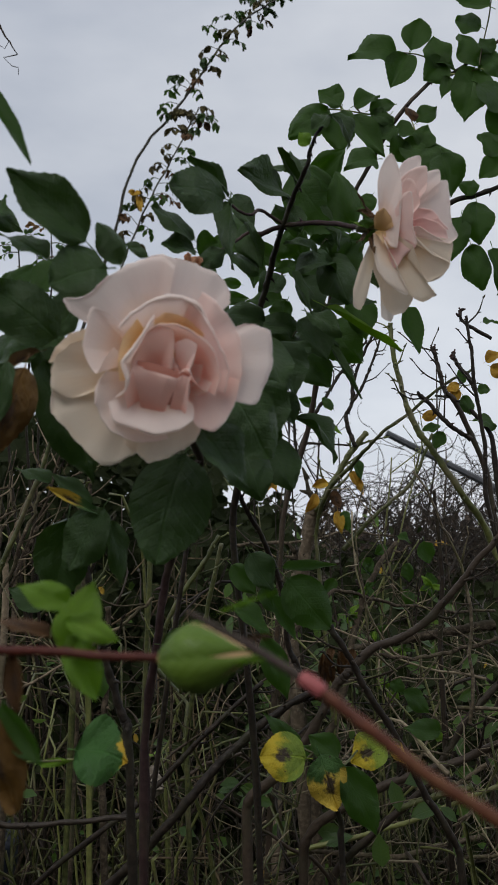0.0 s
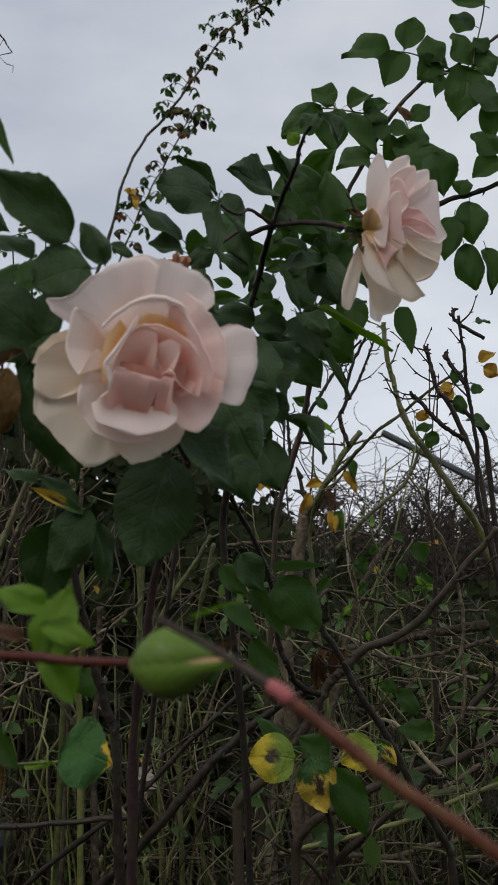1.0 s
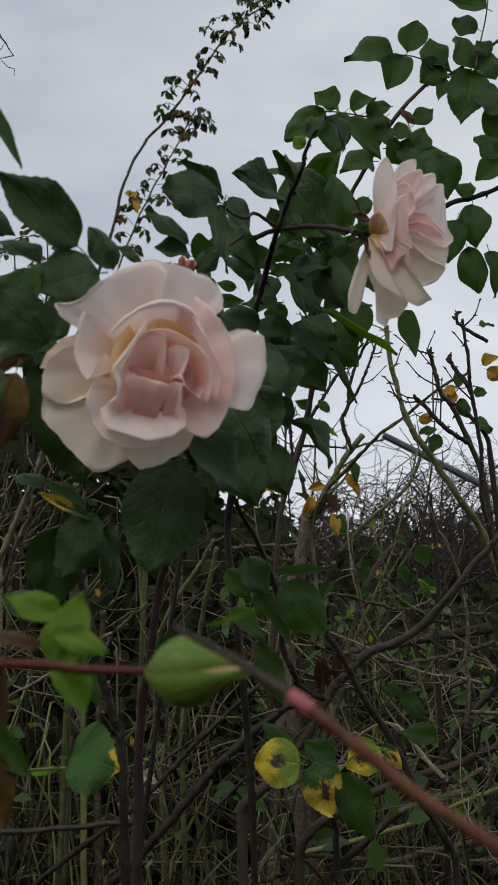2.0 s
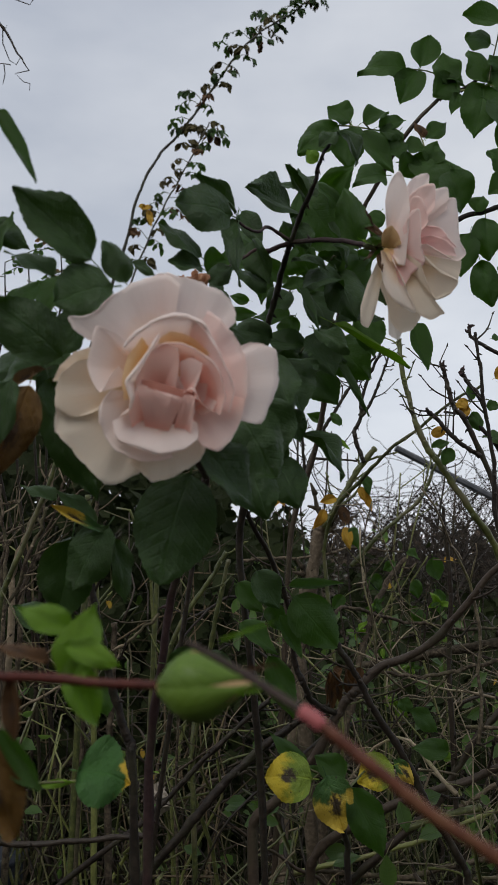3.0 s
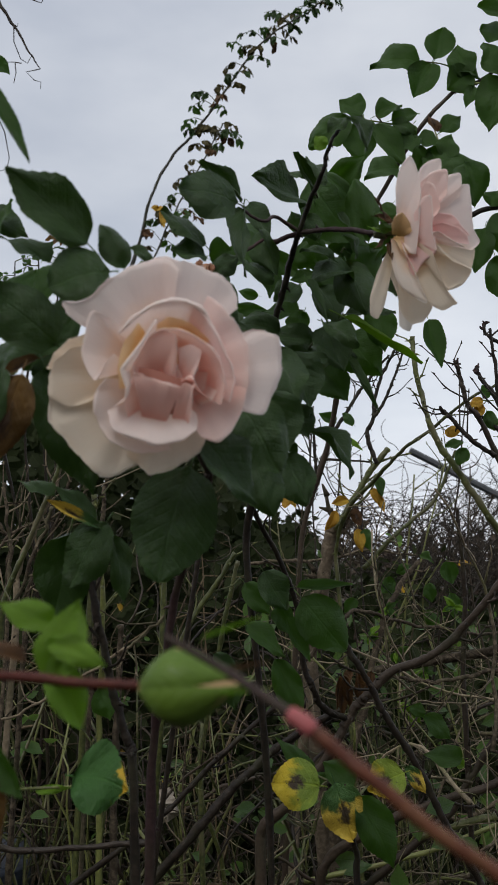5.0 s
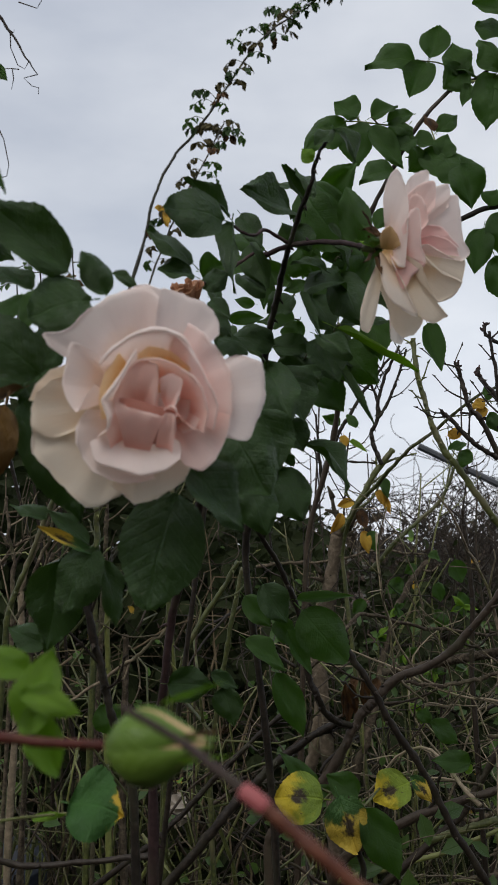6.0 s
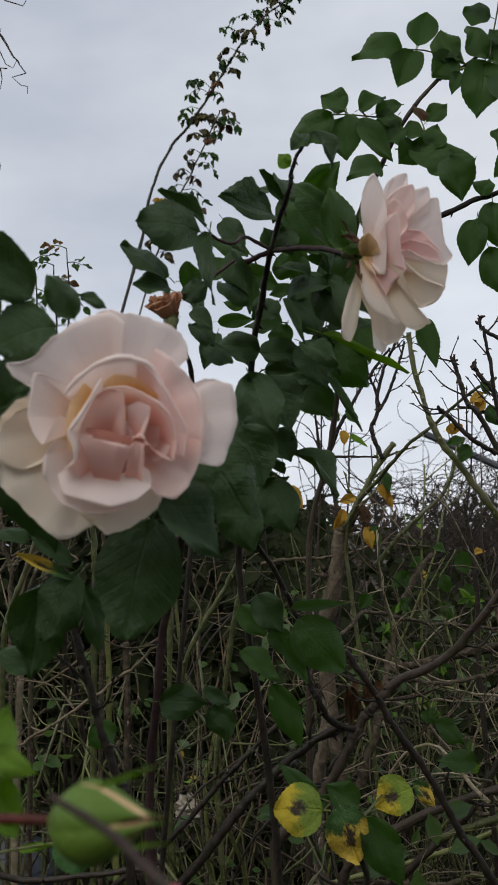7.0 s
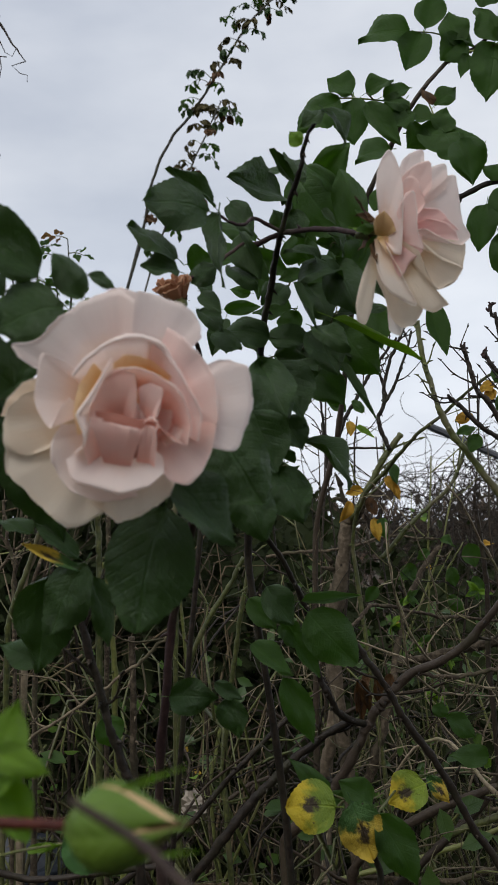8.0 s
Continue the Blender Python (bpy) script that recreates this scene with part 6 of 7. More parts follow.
bare_cane("BARK_BROWN", [(-0.4, 1.1, 0.0), (-0.2748, 1.055, 0.8323), (-0.1184, 1.006, 1.018), (-0.0694, 0.9932, 1.075), (-0.0332, 0.9911, 1.118), (0.0014, 0.9899, 1.15), (0.0362, 0.9893, 1.176), (0.0706, 0.9895, 1.194)], 0.0067, 0.0045, 6)
bare_cane("BARK_BROWN", [(-0.42, 1.1, 0.0), (-0.2830, 1.048, 0.9032), (-0.1139, 1.021, 1.075), (-0.0780, 1.019, 1.111), (-0.0337, 1.017, 1.157), (0.0146, 1.016, 1.199)], 0.0040, 0.0029, 5)
bare_cane("GREY_BARK", [(0.08, 1.5, 0.0), (0.0401, 1.513, 0.9607), (0.0582, 1.483, 1.076), (0.0658, 1.477, 1.144), (0.0568, 1.469, 1.22), (0.0750, 1.463, 1.296)], 0.0128, 0.0094, 4)
bare_cane("DEAD_STEM", [(0.3199, 1.309, 0.9521), (0.2461, 1.306, 0.9336), (0.1583, 1.302, 0.9265), (0.0859, 1.297, 0.9355), (0.0126, 1.294, 0.9271)], 0.0058, 0.0044, 3)
bare_cane("DEAD_STEM", [(0.3488, 1.404, 1.022), (0.2760, 1.403, 0.9861), (0.2212, 1.399, 0.9963), (0.1649, 1.398, 0.9752), (0.1079, 1.399, 0.9383)], 0.0055, 0.0032, 3)
bare_cane("BARK_BROWN", [(-0.03, 0.68, 0.0), (-0.06, 0.66, 0.7), (-0.0838, 0.6563, 1.221), (-0.0870, 0.6552, 1.231), (-0.0964, 0.6517, 1.261), (-0.1033, 0.6484, 1.292), (-0.1113, 0.6444, 1.328), (-0.1154, 0.6414, 1.357)], 0.0040, 0.0029, 8)
bare_cane("GREY_BARK", [(-0.12, 1.06, 0.0), (-0.1627, 1.07, 1.064), (-0.1610, 1.063, 1.136), (-0.1583, 1.056, 1.203), (-0.1571, 1.049, 1.276)], 0.0050, 0.0040, 4)
bare_cane("DEAD_STEM", [(-0.0930, 0.9001, 1.296), (-0.1114, 0.9007, 1.278), (-0.1585, 0.9014, 1.244), (-0.2090, 0.9015, 1.214), (-0.2528, 0.9009, 1.195)], 0.0023, 0.0021, 4)
bare_cane("DEAD_STEM", [(-0.36, 1.05, 0.0), (-0.2902, 0.9971, 1.219), (-0.2836, 0.9959, 1.236), (-0.2637, 0.9919, 1.289), (-0.2329, 0.9864, 1.363), (-0.2207, 0.9835, 1.4)], 0.0040, 0.0029, 4)
bare_cane("DEAD_STEM", [(-0.3007, 1.09, 1.296), (-0.2915, 1.085, 1.352), (-0.3027, 1.081, 1.385), (-0.3205, 1.077, 1.411)], 0.0038, 0.0026, 3)
bare_cane("CANE_GREEN", [(-0.1, 1.05, 0.0), (-0.1173, 1.071, 1.074), (-0.1154, 1.068, 1.112), (-0.1076, 1.06, 1.197), (-0.0864, 1.054, 1.269), (-0.0515, 1.051, 1.324), (-0.0330, 1.049, 1.355)], 0.0039, 0.0030, 6)
bare_cane("CANE_GREEN", [(-0.14, 1.02, 0.0), (-0.1795, 1.06, 1.156), (-0.1768, 1.05, 1.258), (-0.1774, 1.044, 1.319), (-0.1817, 1.04, 1.356)], 0.0043, 0.0030, 3)
bare_cane("DEAD_STEM", [(-0.06, 1.2, 0.0), (-0.1009, 1.227, 1.033), (-0.1003, 1.222, 1.086), (-0.0943, 1.202, 1.292), (-0.0983, 1.197, 1.34)], 0.0031, 0.0021, 3)
bare_cane("CANE_GREEN", [(-0.03, 1.15, 0.0), (-0.0766, 1.173, 1.081), (-0.0616, 1.162, 1.208), (-0.0454, 1.154, 1.294), (-0.0335, 1.15, 1.346)], 0.0043, 0.0030, 4)
bare_cane("BARK_BROWN", [(0.06, 1.2, 0.0), (0.0694, 1.203, 0.9701), (0.1221, 1.178, 1.029), (0.1994, 1.177, 1.062), (0.2652, 1.177, 1.083), (0.3311, 1.177, 1.114)], 0.0072, 0.0058, 5)
bare_cane("BARK_BROWN", [(0.16, 1.22, 0.0), (0.1054, 1.253, 0.8995), (0.1617, 1.236, 0.9780), (0.2297, 1.231, 1.039), (0.2769, 1.224, 1.118), (0.3323, 1.219, 1.179)], 0.0064, 0.0048, 6)
bare_cane("CANE_GREEN", [(0.0508, 1.286, 0.9362), (0.1532, 1.288, 0.9590), (0.2263, 1.289, 0.9800), (0.3436, 1.288, 1.026)], 0.0042, 0.0036, 3)
bare_cane("CANE_GREEN", [(-0.33, 1.0, 0.0), (-0.2591, 0.9497, 1.294), (-0.2369, 0.9436, 1.355), (-0.2114, 0.9375, 1.416), (-0.2009, 0.9341, 1.449)], 0.0036, 0.0026, 3)
bare_cane("DEAD_STEM", [(-0.3, 1.1, 0.0), (-0.2721, 1.035, 1.245), (-0.2540, 1.028, 1.318), (-0.2149, 1.018, 1.414), (-0.1957, 1.012, 1.474)], 0.0034, 0.0022, 4)
bare_cane("DEAD_STEM", [(-0.3009, 1.022, 1.348), (-0.2640, 1.02, 1.378), (-0.2273, 1.02, 1.393), (-0.1843, 1.018, 1.426)], 0.0028, 0.0018, 3)
bare_cane("BARK_BROWN", [(-0.2600, 0.8584, 1.11), (-0.2121, 0.8625, 1.096), (-0.1634, 0.8649, 1.098), (-0.0952, 0.8683, 1.103)], 0.0034, 0.0029, 3)
bare_cane("DEAD_STEM", [(-0.30, 1.05, 0.0), (-0.284, 1.030, 0.7), (-0.2640, 1.0200, 1.3217), (-0.2482, 1.0200, 1.3737), (-0.2331, 1.0200, 1.4129), (-0.2196, 1.0200, 1.4512)], 0.0060, 0.0046, 8)
bare_cane("DEAD_STEM", [(-0.30, 1.09, 0.0), (-0.283, 1.070, 0.7), (-0.2628, 1.0600, 1.3045), (-0.2537, 1.0600, 1.3326), (-0.2403, 1.0600, 1.3660)], 0.0052, 0.0040, 6)
bare_cane("DEAD_STEM", [(-0.23, 1.13, 0.0), (-0.211, 1.110, 0.7), (-0.1908, 1.1000, 1.3553), (-0.1883, 1.1000, 1.4078), (-0.1853, 1.1000, 1.4435)], 0.0050, 0.0036, 6)
bare_cane("CANE_GREEN", [(-0.23, 1.07, 0.0), (-0.208, 1.050, 0.7), (-0.1876, 1.0400, 1.3489), (-0.1875, 1.0400, 1.3859), (-0.1877, 1.0400, 1.4170)], 0.0044, 0.0036, 5)
bare_cane("DEAD_STEM", [(-0.30, 1.01, 0.0), (-0.281, 0.990, 0.7), (-0.2607, 0.9800, 1.3366), (-0.2661, 0.9800, 1.3831), (-0.2702, 0.9800, 1.4242)], 0.0036, 0.0026, 5)
bare_cane("CANE_GREEN", [(-0.16, 1.15, 0.0), (-0.138, 1.130, 0.7), (-0.1177, 1.1200, 1.3363), (-0.1161, 1.1200, 1.3893), (-0.1145, 1.1200, 1.4430)], 0.0040, 0.0030, 5)

# ---- bare old rose bush behind ----
old = thing("rose_bush", (0.1, 1.55, 0.0), "old bare rose bush with thorny branching canes", "rose bush")
rng = random.Random(404)
for k in range(15):
    foot = Vector((rng.uniform(-0.02, 0.24), rng.uniform(1.45, 1.9), 0.0))
    top = Vector((foot.x + rng.gauss(0.04, 0.2), foot.y + rng.gauss(0, 0.08), rng.uniform(1.3, 1.75)))
    bow = Vector((rng.gauss(0, 0.06), rng.gauss(0, 0.04), 0))
    pts = [foot, foot.lerp(top, 0.35) + bow, foot.lerp(top, 0.65) + bow * 0.8, foot.lerp(top, 0.85) + bow * 0.2, top]
    bark = BARK_BROWN if rng.random() < 0.6 else (CANE_GREEN if rng.random() < 0.5 else DEAD_STEM)
    r = rng.uniform(0.0022, 0.0045)
    cane(old, pts, r, r * 0.35, bark, "stem", 0.0022, 7, 500 + k, sides=6, per=5)
    side_twigs(old, pts, 5, 0.09, 0.0013, bark, 500 + k, 0.5)


# ---- arching cane against the sky ----
arch = thing("rose_cane", (-0.75, 2.9, 0), "long arching rose cane with many small leaves against the sky", "cane")
main_line = [(-0.75, 2.9, 0), (-0.72, 2.85, 1.2), (-0.3943, 2.669, 2.267), (-0.3546, 2.644, 2.405), (-0.2969, 2.622, 2.516), (-0.2281, 2.605, 2.586), (-0.1493, 2.575, 2.683), (-0.0755, 2.564, 2.789), (-0.0016, 2.556, 2.862), (0.0804, 2.551, 2.911), (0.1460, 2.546, 2.96)]
cane(arch, main_line, 0.0052, 0.002, CANE_GREY, "stem", 0.002, 24, 60)
side_line = [(-0.7, 2.9, 0), (-0.66, 2.85, 1.2), (-0.3559, 2.675, 2.209), (-0.2980, 2.651, 2.338), (-0.2339, 2.629, 2.45), (-0.1752, 2.609, 2.553), (-0.1465, 2.593, 2.606)]
cane(arch, side_line, 0.0036, 0.0018, CANE_GREY, "stem", 0.002, 10, 61)


def hanging_leaves(parent, base, way, rng):
    """A drooping compound leaf of small curled leaflets on a thin bowed stalk."""
    base, way = Vector(base), Vector(way)
    line = glide([base, base + way * 0.5 + Vector((0, 0, 0.25 * way.length)), base + way], 4)
    part("leaf_stalk", *tube(line, 0.0012, 0.0007, 5), CANE_GREEN, parent)
    key = rng.choice(("shine", "shine", "dark", "dark", "olive", "olive", "brown"))
    for k in range(5):
        p = line[min(len(line) - 1, 3 + (k + 1) // 2 * 2)]
        d = Vector((rng.gauss(0, 0.55) + (0.5 if k % 2 else -0.5) * (k < 4), rng.gauss(0, 0.4), -1)).normalized() * rng.uniform(0.02, 0.034)
        leaf(parent, p, p + d, d.length * rng.uniform(0.42, 0.56), (rng.gauss(0, 0.8), -0.7, 0.5), key, rng.choice((1, 4, 5, 6, 7)), loose=0.4)


rng = random.Random(31)
for line, s0, count in ((main_line, 5, 34), (side_line, 2, 30)):
    pts = glide(line[s0:], 10)
    for k in range(count):
        p = pts[int((k + rng.random()) / count * (len(pts) - 1))]
        sign = 1 if k % 2 else -1
        hanging_leaves(arch, p, Vector((sign * rng.uniform(0.4, 1), rng.gauss(0, 0.4), rng.uniform(-0.3, 0.35))).normalized() * rng.uniform(0.03, 0.085), rng)
for a, b in (((-0.3388, 2.629, 2.356), (-0.3133, 2.609, 2.353)), ((-0.3239, 2.63, 2.351), (-0.3133, 2.616, 2.295)), ((-0.3355, 2.629, 2.361), (-0.3527, 2.609, 2.355))):
    leaf(arch, a, b, 0.018, key="gold", variant=1)

# ---- the bud in front ----
front = thing("rose_shoot", (-0.2, 0.34, 0.0), "red young rose shoot with a fat green bud", "rose shoot")
cane(front, [(-0.2, 0.34, 0.0), (-0.22, 0.33, 0.6), (-0.19, 0.31, 1.1), (-0.1359, 0.2966, 1.302), (-0.0852, 0.2850, 1.317), (-0.0714, 0.2840, 1.317), (-0.0582, 0.2820, 1.317), (-0.0435, 0.2790, 1.316), (-0.0257, 0.2761, 1.316)], 0.0017, 0.0013, CANE_DARK_RED, "stem", 0.0001, 0, 70)
BUD_M = (Vector((-0.0261, 0.2751, 1.316)), Vector((0.0008, 0.2667, 1.319)))


def make_bud(parent, base, tip, radius):
    way = tip - base
    ln = way.length
    ex, ey, ez = axes_of(way, (0, -1, 0.3))
    prof = [(0, 0.16), (0.06, 0.32), (0.16, 0.66), (0.3, 0.94), (0.42, 1.0), (0.56, 0.88), (0.7, 0.64), (0.82, 0.42), (0.92, 0.22), (1.0, 0.08)]
    verts, faces, n = [], [], 20
    for s, r in prof:
        for k in range(n):
            a = 2 * math.pi * k / n
            q = radius * r * (1 + 0.03 * math.cos(5 * a) * s)
            verts.append(base + ez * ln * s + (ex * math.cos(a) + ey * math.sin(a)) * q)
    for i in range(len(prof) - 1):
        for k in range(n):
            j = (k + 1) % n
            faces.append((i * n + k, i * n + j, (i + 1) * n + j, (i + 1) * n + k))
    heart = part("bud_heart", verts, faces, PETAL_TAN, parent, "closed pale pink petals", [(0.5, 0.5 + 0.4 * (i // n) / len(prof)) for i in range(len(verts))])
    for k in range(5):
        a0 = 2 * math.pi * (k + (0.12 if k else -0.02)) / 5 - 0.25
        reach = (1.1, 1.02, 1.06, 1.12, 1.0)[k]
        vs, fs, uv = [], [], []
        for i in range(15):
            s = 0.03 + i / 14 * (reach - 0.03)
            r = float(np.interp(s, [p[0] for p in prof], [p[1] for p in prof])) * 1.03
            half = 0.67 * max(0.0, 1 - (s / reach) ** (4.5 if k else 2.6)) + 0.03
            for j in range(9):
                u = j / 4 - 1
                a = a0 + u * half
                q = radius * (max(r, 0.08) + 0.06 - 0.075 * abs(u) ** 2.5)
                vs.append(base + ez * ln * s + (ex * math.cos(a) + ey * math.sin(a)) * q)
                uv.append((0.5 + 0.4 * u, s / 1.3))
        for i in range(14):
            for j in range(8):
                b = i * 9 + j
                fs.append((b, b + 1, b + 10, b + 9))
        part("sepal", vs, fs, SEPAL_GREEN, heart, "", uv)


SEPAL_GREEN = leaf_material("sepal_green", (0.04, 0.095, 0.01), (0.13, 0.21, 0.022), (0.18, 0.28, 0.03), 0.15, 0.5)
make_bud(front, BUD_M[0] - Vector((0, 0, 0.0006)), BUD_M[1] - Vector((0, 0, 0.0008)), 0.0097)
leaf(front, (-0.0077, 0.2470, 1.3310), (0.0076, 0.2430, 1.3368), 0.0011, key="young", variant=3, name="sepal_tip", loose=0.1)
leaf(front, (-0.0029, 0.2460, 1.3237), (0.0088, 0.2430, 1.3261), 0.0011, key="brown", variant=3, name="sepal_tip", loose=0.1)
leaf(front, (-0.0037, 0.2460, 1.3179), (0.0095, 0.2430, 1.3202), 0.0010, key="young", variant=3, name="sepal_tip", loose=0.1)
leaf(front, (-0.0643, 0.3392, 1.327), (-0.0837, 0.3385, 1.334), 0.0102, key="young", variant=1)
leaf(front, (-0.0624, 0.3320, 1.309), (-0.0542, 0.3299, 1.336), 0.0145, key="young", variant=1, loose=0.05)
leaf(front, (-0.0637, 0.3256, 1.322), (-0.0445, 0.3274, 1.315), 0.0085, key="young", variant=1, loose=0.05)
leaf(front, (-0.0631, 0.3312, 1.317), (-0.0534, 0.3340, 1.294), 0.0118, key="young", variant=4, loose=0.05)
leaf(front, (-0.0597, 0.2846, 1.321), (-0.0784, 0.2840, 1.327), 0.0051, key="brown", variant=1, label="dry curled brown leaf tip")
leaf(front, (-0.0708, 0.2850, 1.317), (-0.0696, 0.2870, 1.298), 0.0051, key="brown", variant=3)
leaf(front, (-0.0874, 0.3379, 1.293), (-0.0734, 0.3401, 1.271), 0.0088, key="dark", variant=3)
leaf(front, (-0.0944, 0.3382, 1.29), (-0.0824, 0.3419, 1.254), 0.0180, key="rust", variant=2)
near = thing("rose_shoot", (0.3, 0.22, 0.0), "reddish bare rose stem close to the camera", "rose shoot")
cane(near, [(0.3, 0.22, 0.0), (0.24, 0.2, 0.7), (0.1223, 0.2024, 1.242), (0.0849, 0.2068, 1.268), (0.0544, 0.2105, 1.289), (0.0399, 0.2126, 1.298), (0.0267, 0.2156, 1.308), (0.0145, 0.2197, 1.317)], 0.0019, 0.0015, CANE_RED, "stem", 0.0001, 0, 71)
cane(near, [(0.0145, 0.2197, 1.317), (0.0066, 0.2263, 1.321), (-0.0015, 0.2339, 1.325), (-0.0158, 0.2382, 1.332)], 0.0013, 0.0008, BARK_PURPLE, "flower_stalk", 0.0, 0, 72)
part("node", *tube(glide([(0.0124, 0.2210, 1.318), (0.0145, 0.2197, 1.317), (0.0170, 0.2189, 1.315)], 3), 0.0018, 0.0019, 9), CANE_PINK, near, "swollen pink node")

# ---- spotted yellow leaves, low down ----
low = thing("rose_shoot", (0.1, 0.82, 0.0), "low rose shoot with black-spotted yellowing leaves", "rose shoot")
cane(low, [(0.1, 0.82, 0.0), (0.1, 0.81, 0.6), (0.0795, 0.8281, 1.099), (0.0726, 0.8138, 1.139), (0.0689, 0.8009, 1.167)], 0.004, 0.0012, BARK_BROWN, "stem", 0.001, 5, 80)
for base, tip, width, key, variant in (
        ((0.0459, 0.7685, 1.176), (0.0083, 0.7611, 1.179), 0.0357, "yellow", 2), ((0.0578, 0.7793, 1.176), (0.0720, 0.7843, 1.132), 0.0319, "half", 2),
        ((0.1222, 0.8540, 1.168), (0.0907, 0.8537, 1.153), 0.0313, "yellow", 0), ((0.1236, 0.8639, 1.171), (0.1426, 0.8672, 1.148), 0.0130, "half", 1),
        ((0.0401, 0.7879, 1.181), (0.0114, 0.7835, 1.209), 0.0131, "dark", 1), ((0.0738, 0.7907, 1.171), (0.0494, 0.7875, 1.19), 0.0210, "dark", 0),
        ((0.0760, 0.7915, 1.164), (0.1056, 0.7987, 1.107), 0.0280, "dark", 1), ((0.0503, 0.7998, 1.168), (0.0407, 0.7981, 1.179), 0.0133, "dark", 0),
        ((0.1651, 1.026, 1.187), (0.1951, 1.03, 1.164), 0.0208, "dark", 1), ((0.2069, 1.032, 1.145), (0.1667, 1.03, 1.148), 0.0219, "dark", 1),
        ((0.1582, 1.025, 1.187), (0.1635, 1.024, 1.202), 0.0150, "dark", 4), ((0.2021, 1.032, 1.142), (0.2087, 1.033, 1.135), 0.0104, "young", 3)):
    leaf(low, base, tip, width, key=key, variant=variant, loose=0.06)
for pts in (((0.0465, 0.7894, 1.169), (0.0534, 0.7892, 1.175), (0.0689, 0.8009, 1.167), (0.0774, 0.8020, 1.16)), ((0.0534, 0.7892, 1.175), (0.0427, 0.7881, 1.18), (0.0385, 0.7876, 1.183)), ((0.0774, 0.8020, 1.16), (0.1090, 0.8832, 1.165), (0.1264, 0.8742, 1.170))):
    cane(low, pts, 0.0011, 0.0008, CANE_GREEN, "leaf_stalk", sides=5, per=4)
leaf(front, (-0.0989, 0.5455, 1.231), (-0.0692, 0.5461, 1.224), 0.0361, key="turning", variant=1, loose=0.05)
leaf(front, (-0.1195, 0.5462, 1.223), (-0.1001, 0.5460, 1.225), 0.0045, key="young", variant=1)
cane(front, [(-0.1432, 0.4333, 1.245), (-0.1218, 0.5153, 1.231), (-0.1066, 0.5461, 1.225), (-0.0976, 0.5459, 1.226)], 0.0009, 0.0006, CANE_GREEN, "leaf_stalk", sides=5, per=4)

# ---- withered bud behind the large rose ----
wither = thing("rose_shoot", (-0.1, 0.8, 0.0), "rose shoot ending in a withered brown bud", "rose shoot")
cane(wither, [(-0.1, 0.8, 0.0), (-0.11, 0.78, 0.8), (-0.0407, 0.7331, 1.408), (-0.0333, 0.6952, 1.480), (-0.0335, 0.6673, 1.508), (-0.0387, 0.6504, 1.523)], 0.0025, 0.0012, BARK_BROWN, "stem", 0.0003, 5, 90)
W_C = Vector((-0.0415, 0.6446, 1.533))
W_AX = axes_of((-0.4, -0.55, 0.75), (0, 1, 0.5))
dry = part("withered_flower", *tube([W_C - W_AX[1] * 0.012 - W_AX[2] * 0.004, W_C - W_AX[1] * 0.008, W_C - W_AX[1] * 0.003], 0.0025, 0.0055, 9), CANE_GREEN, wither, "withered tan-orange rosette of petals")
for k in range(11):
    a, r, z = k * 2.4, (13.5, 11.0, 7.5)[k // 4], (11.0, 15.0, 16.0)[k // 4]
    rim = [(r * math.cos(a + d) * q, r * 0.8 * math.sin(a + d) * q + 2, z + 1.5 * math.sin(3 * a + d)) for d, q in ((-0.75, 0.8), (-0.3, 1.1), (0.3, 1.0), (0.75, 0.75))]
    petal(dry, W_AX, W_C, rim, (0, -3, -3), (0.6, -2), 0.8 if k % 2 else 0.4, PETAL_DRY, 1.5, 0.7, 60 + k, 8, 14)
for a in (-0.9, 0.3, 1.4):
    b = W_C - W_AX[1] * 0.004 + W_AX[0] * 0.006 * math.cos(a + 0.9)
    leaf(dry, b, b + W_AX[0] * 0.012 * math.sin(a) + W_AX[1] * 0.006 + W_AX[2] * 0.004, 0.005, key="brown", variant=3, name="sepal")

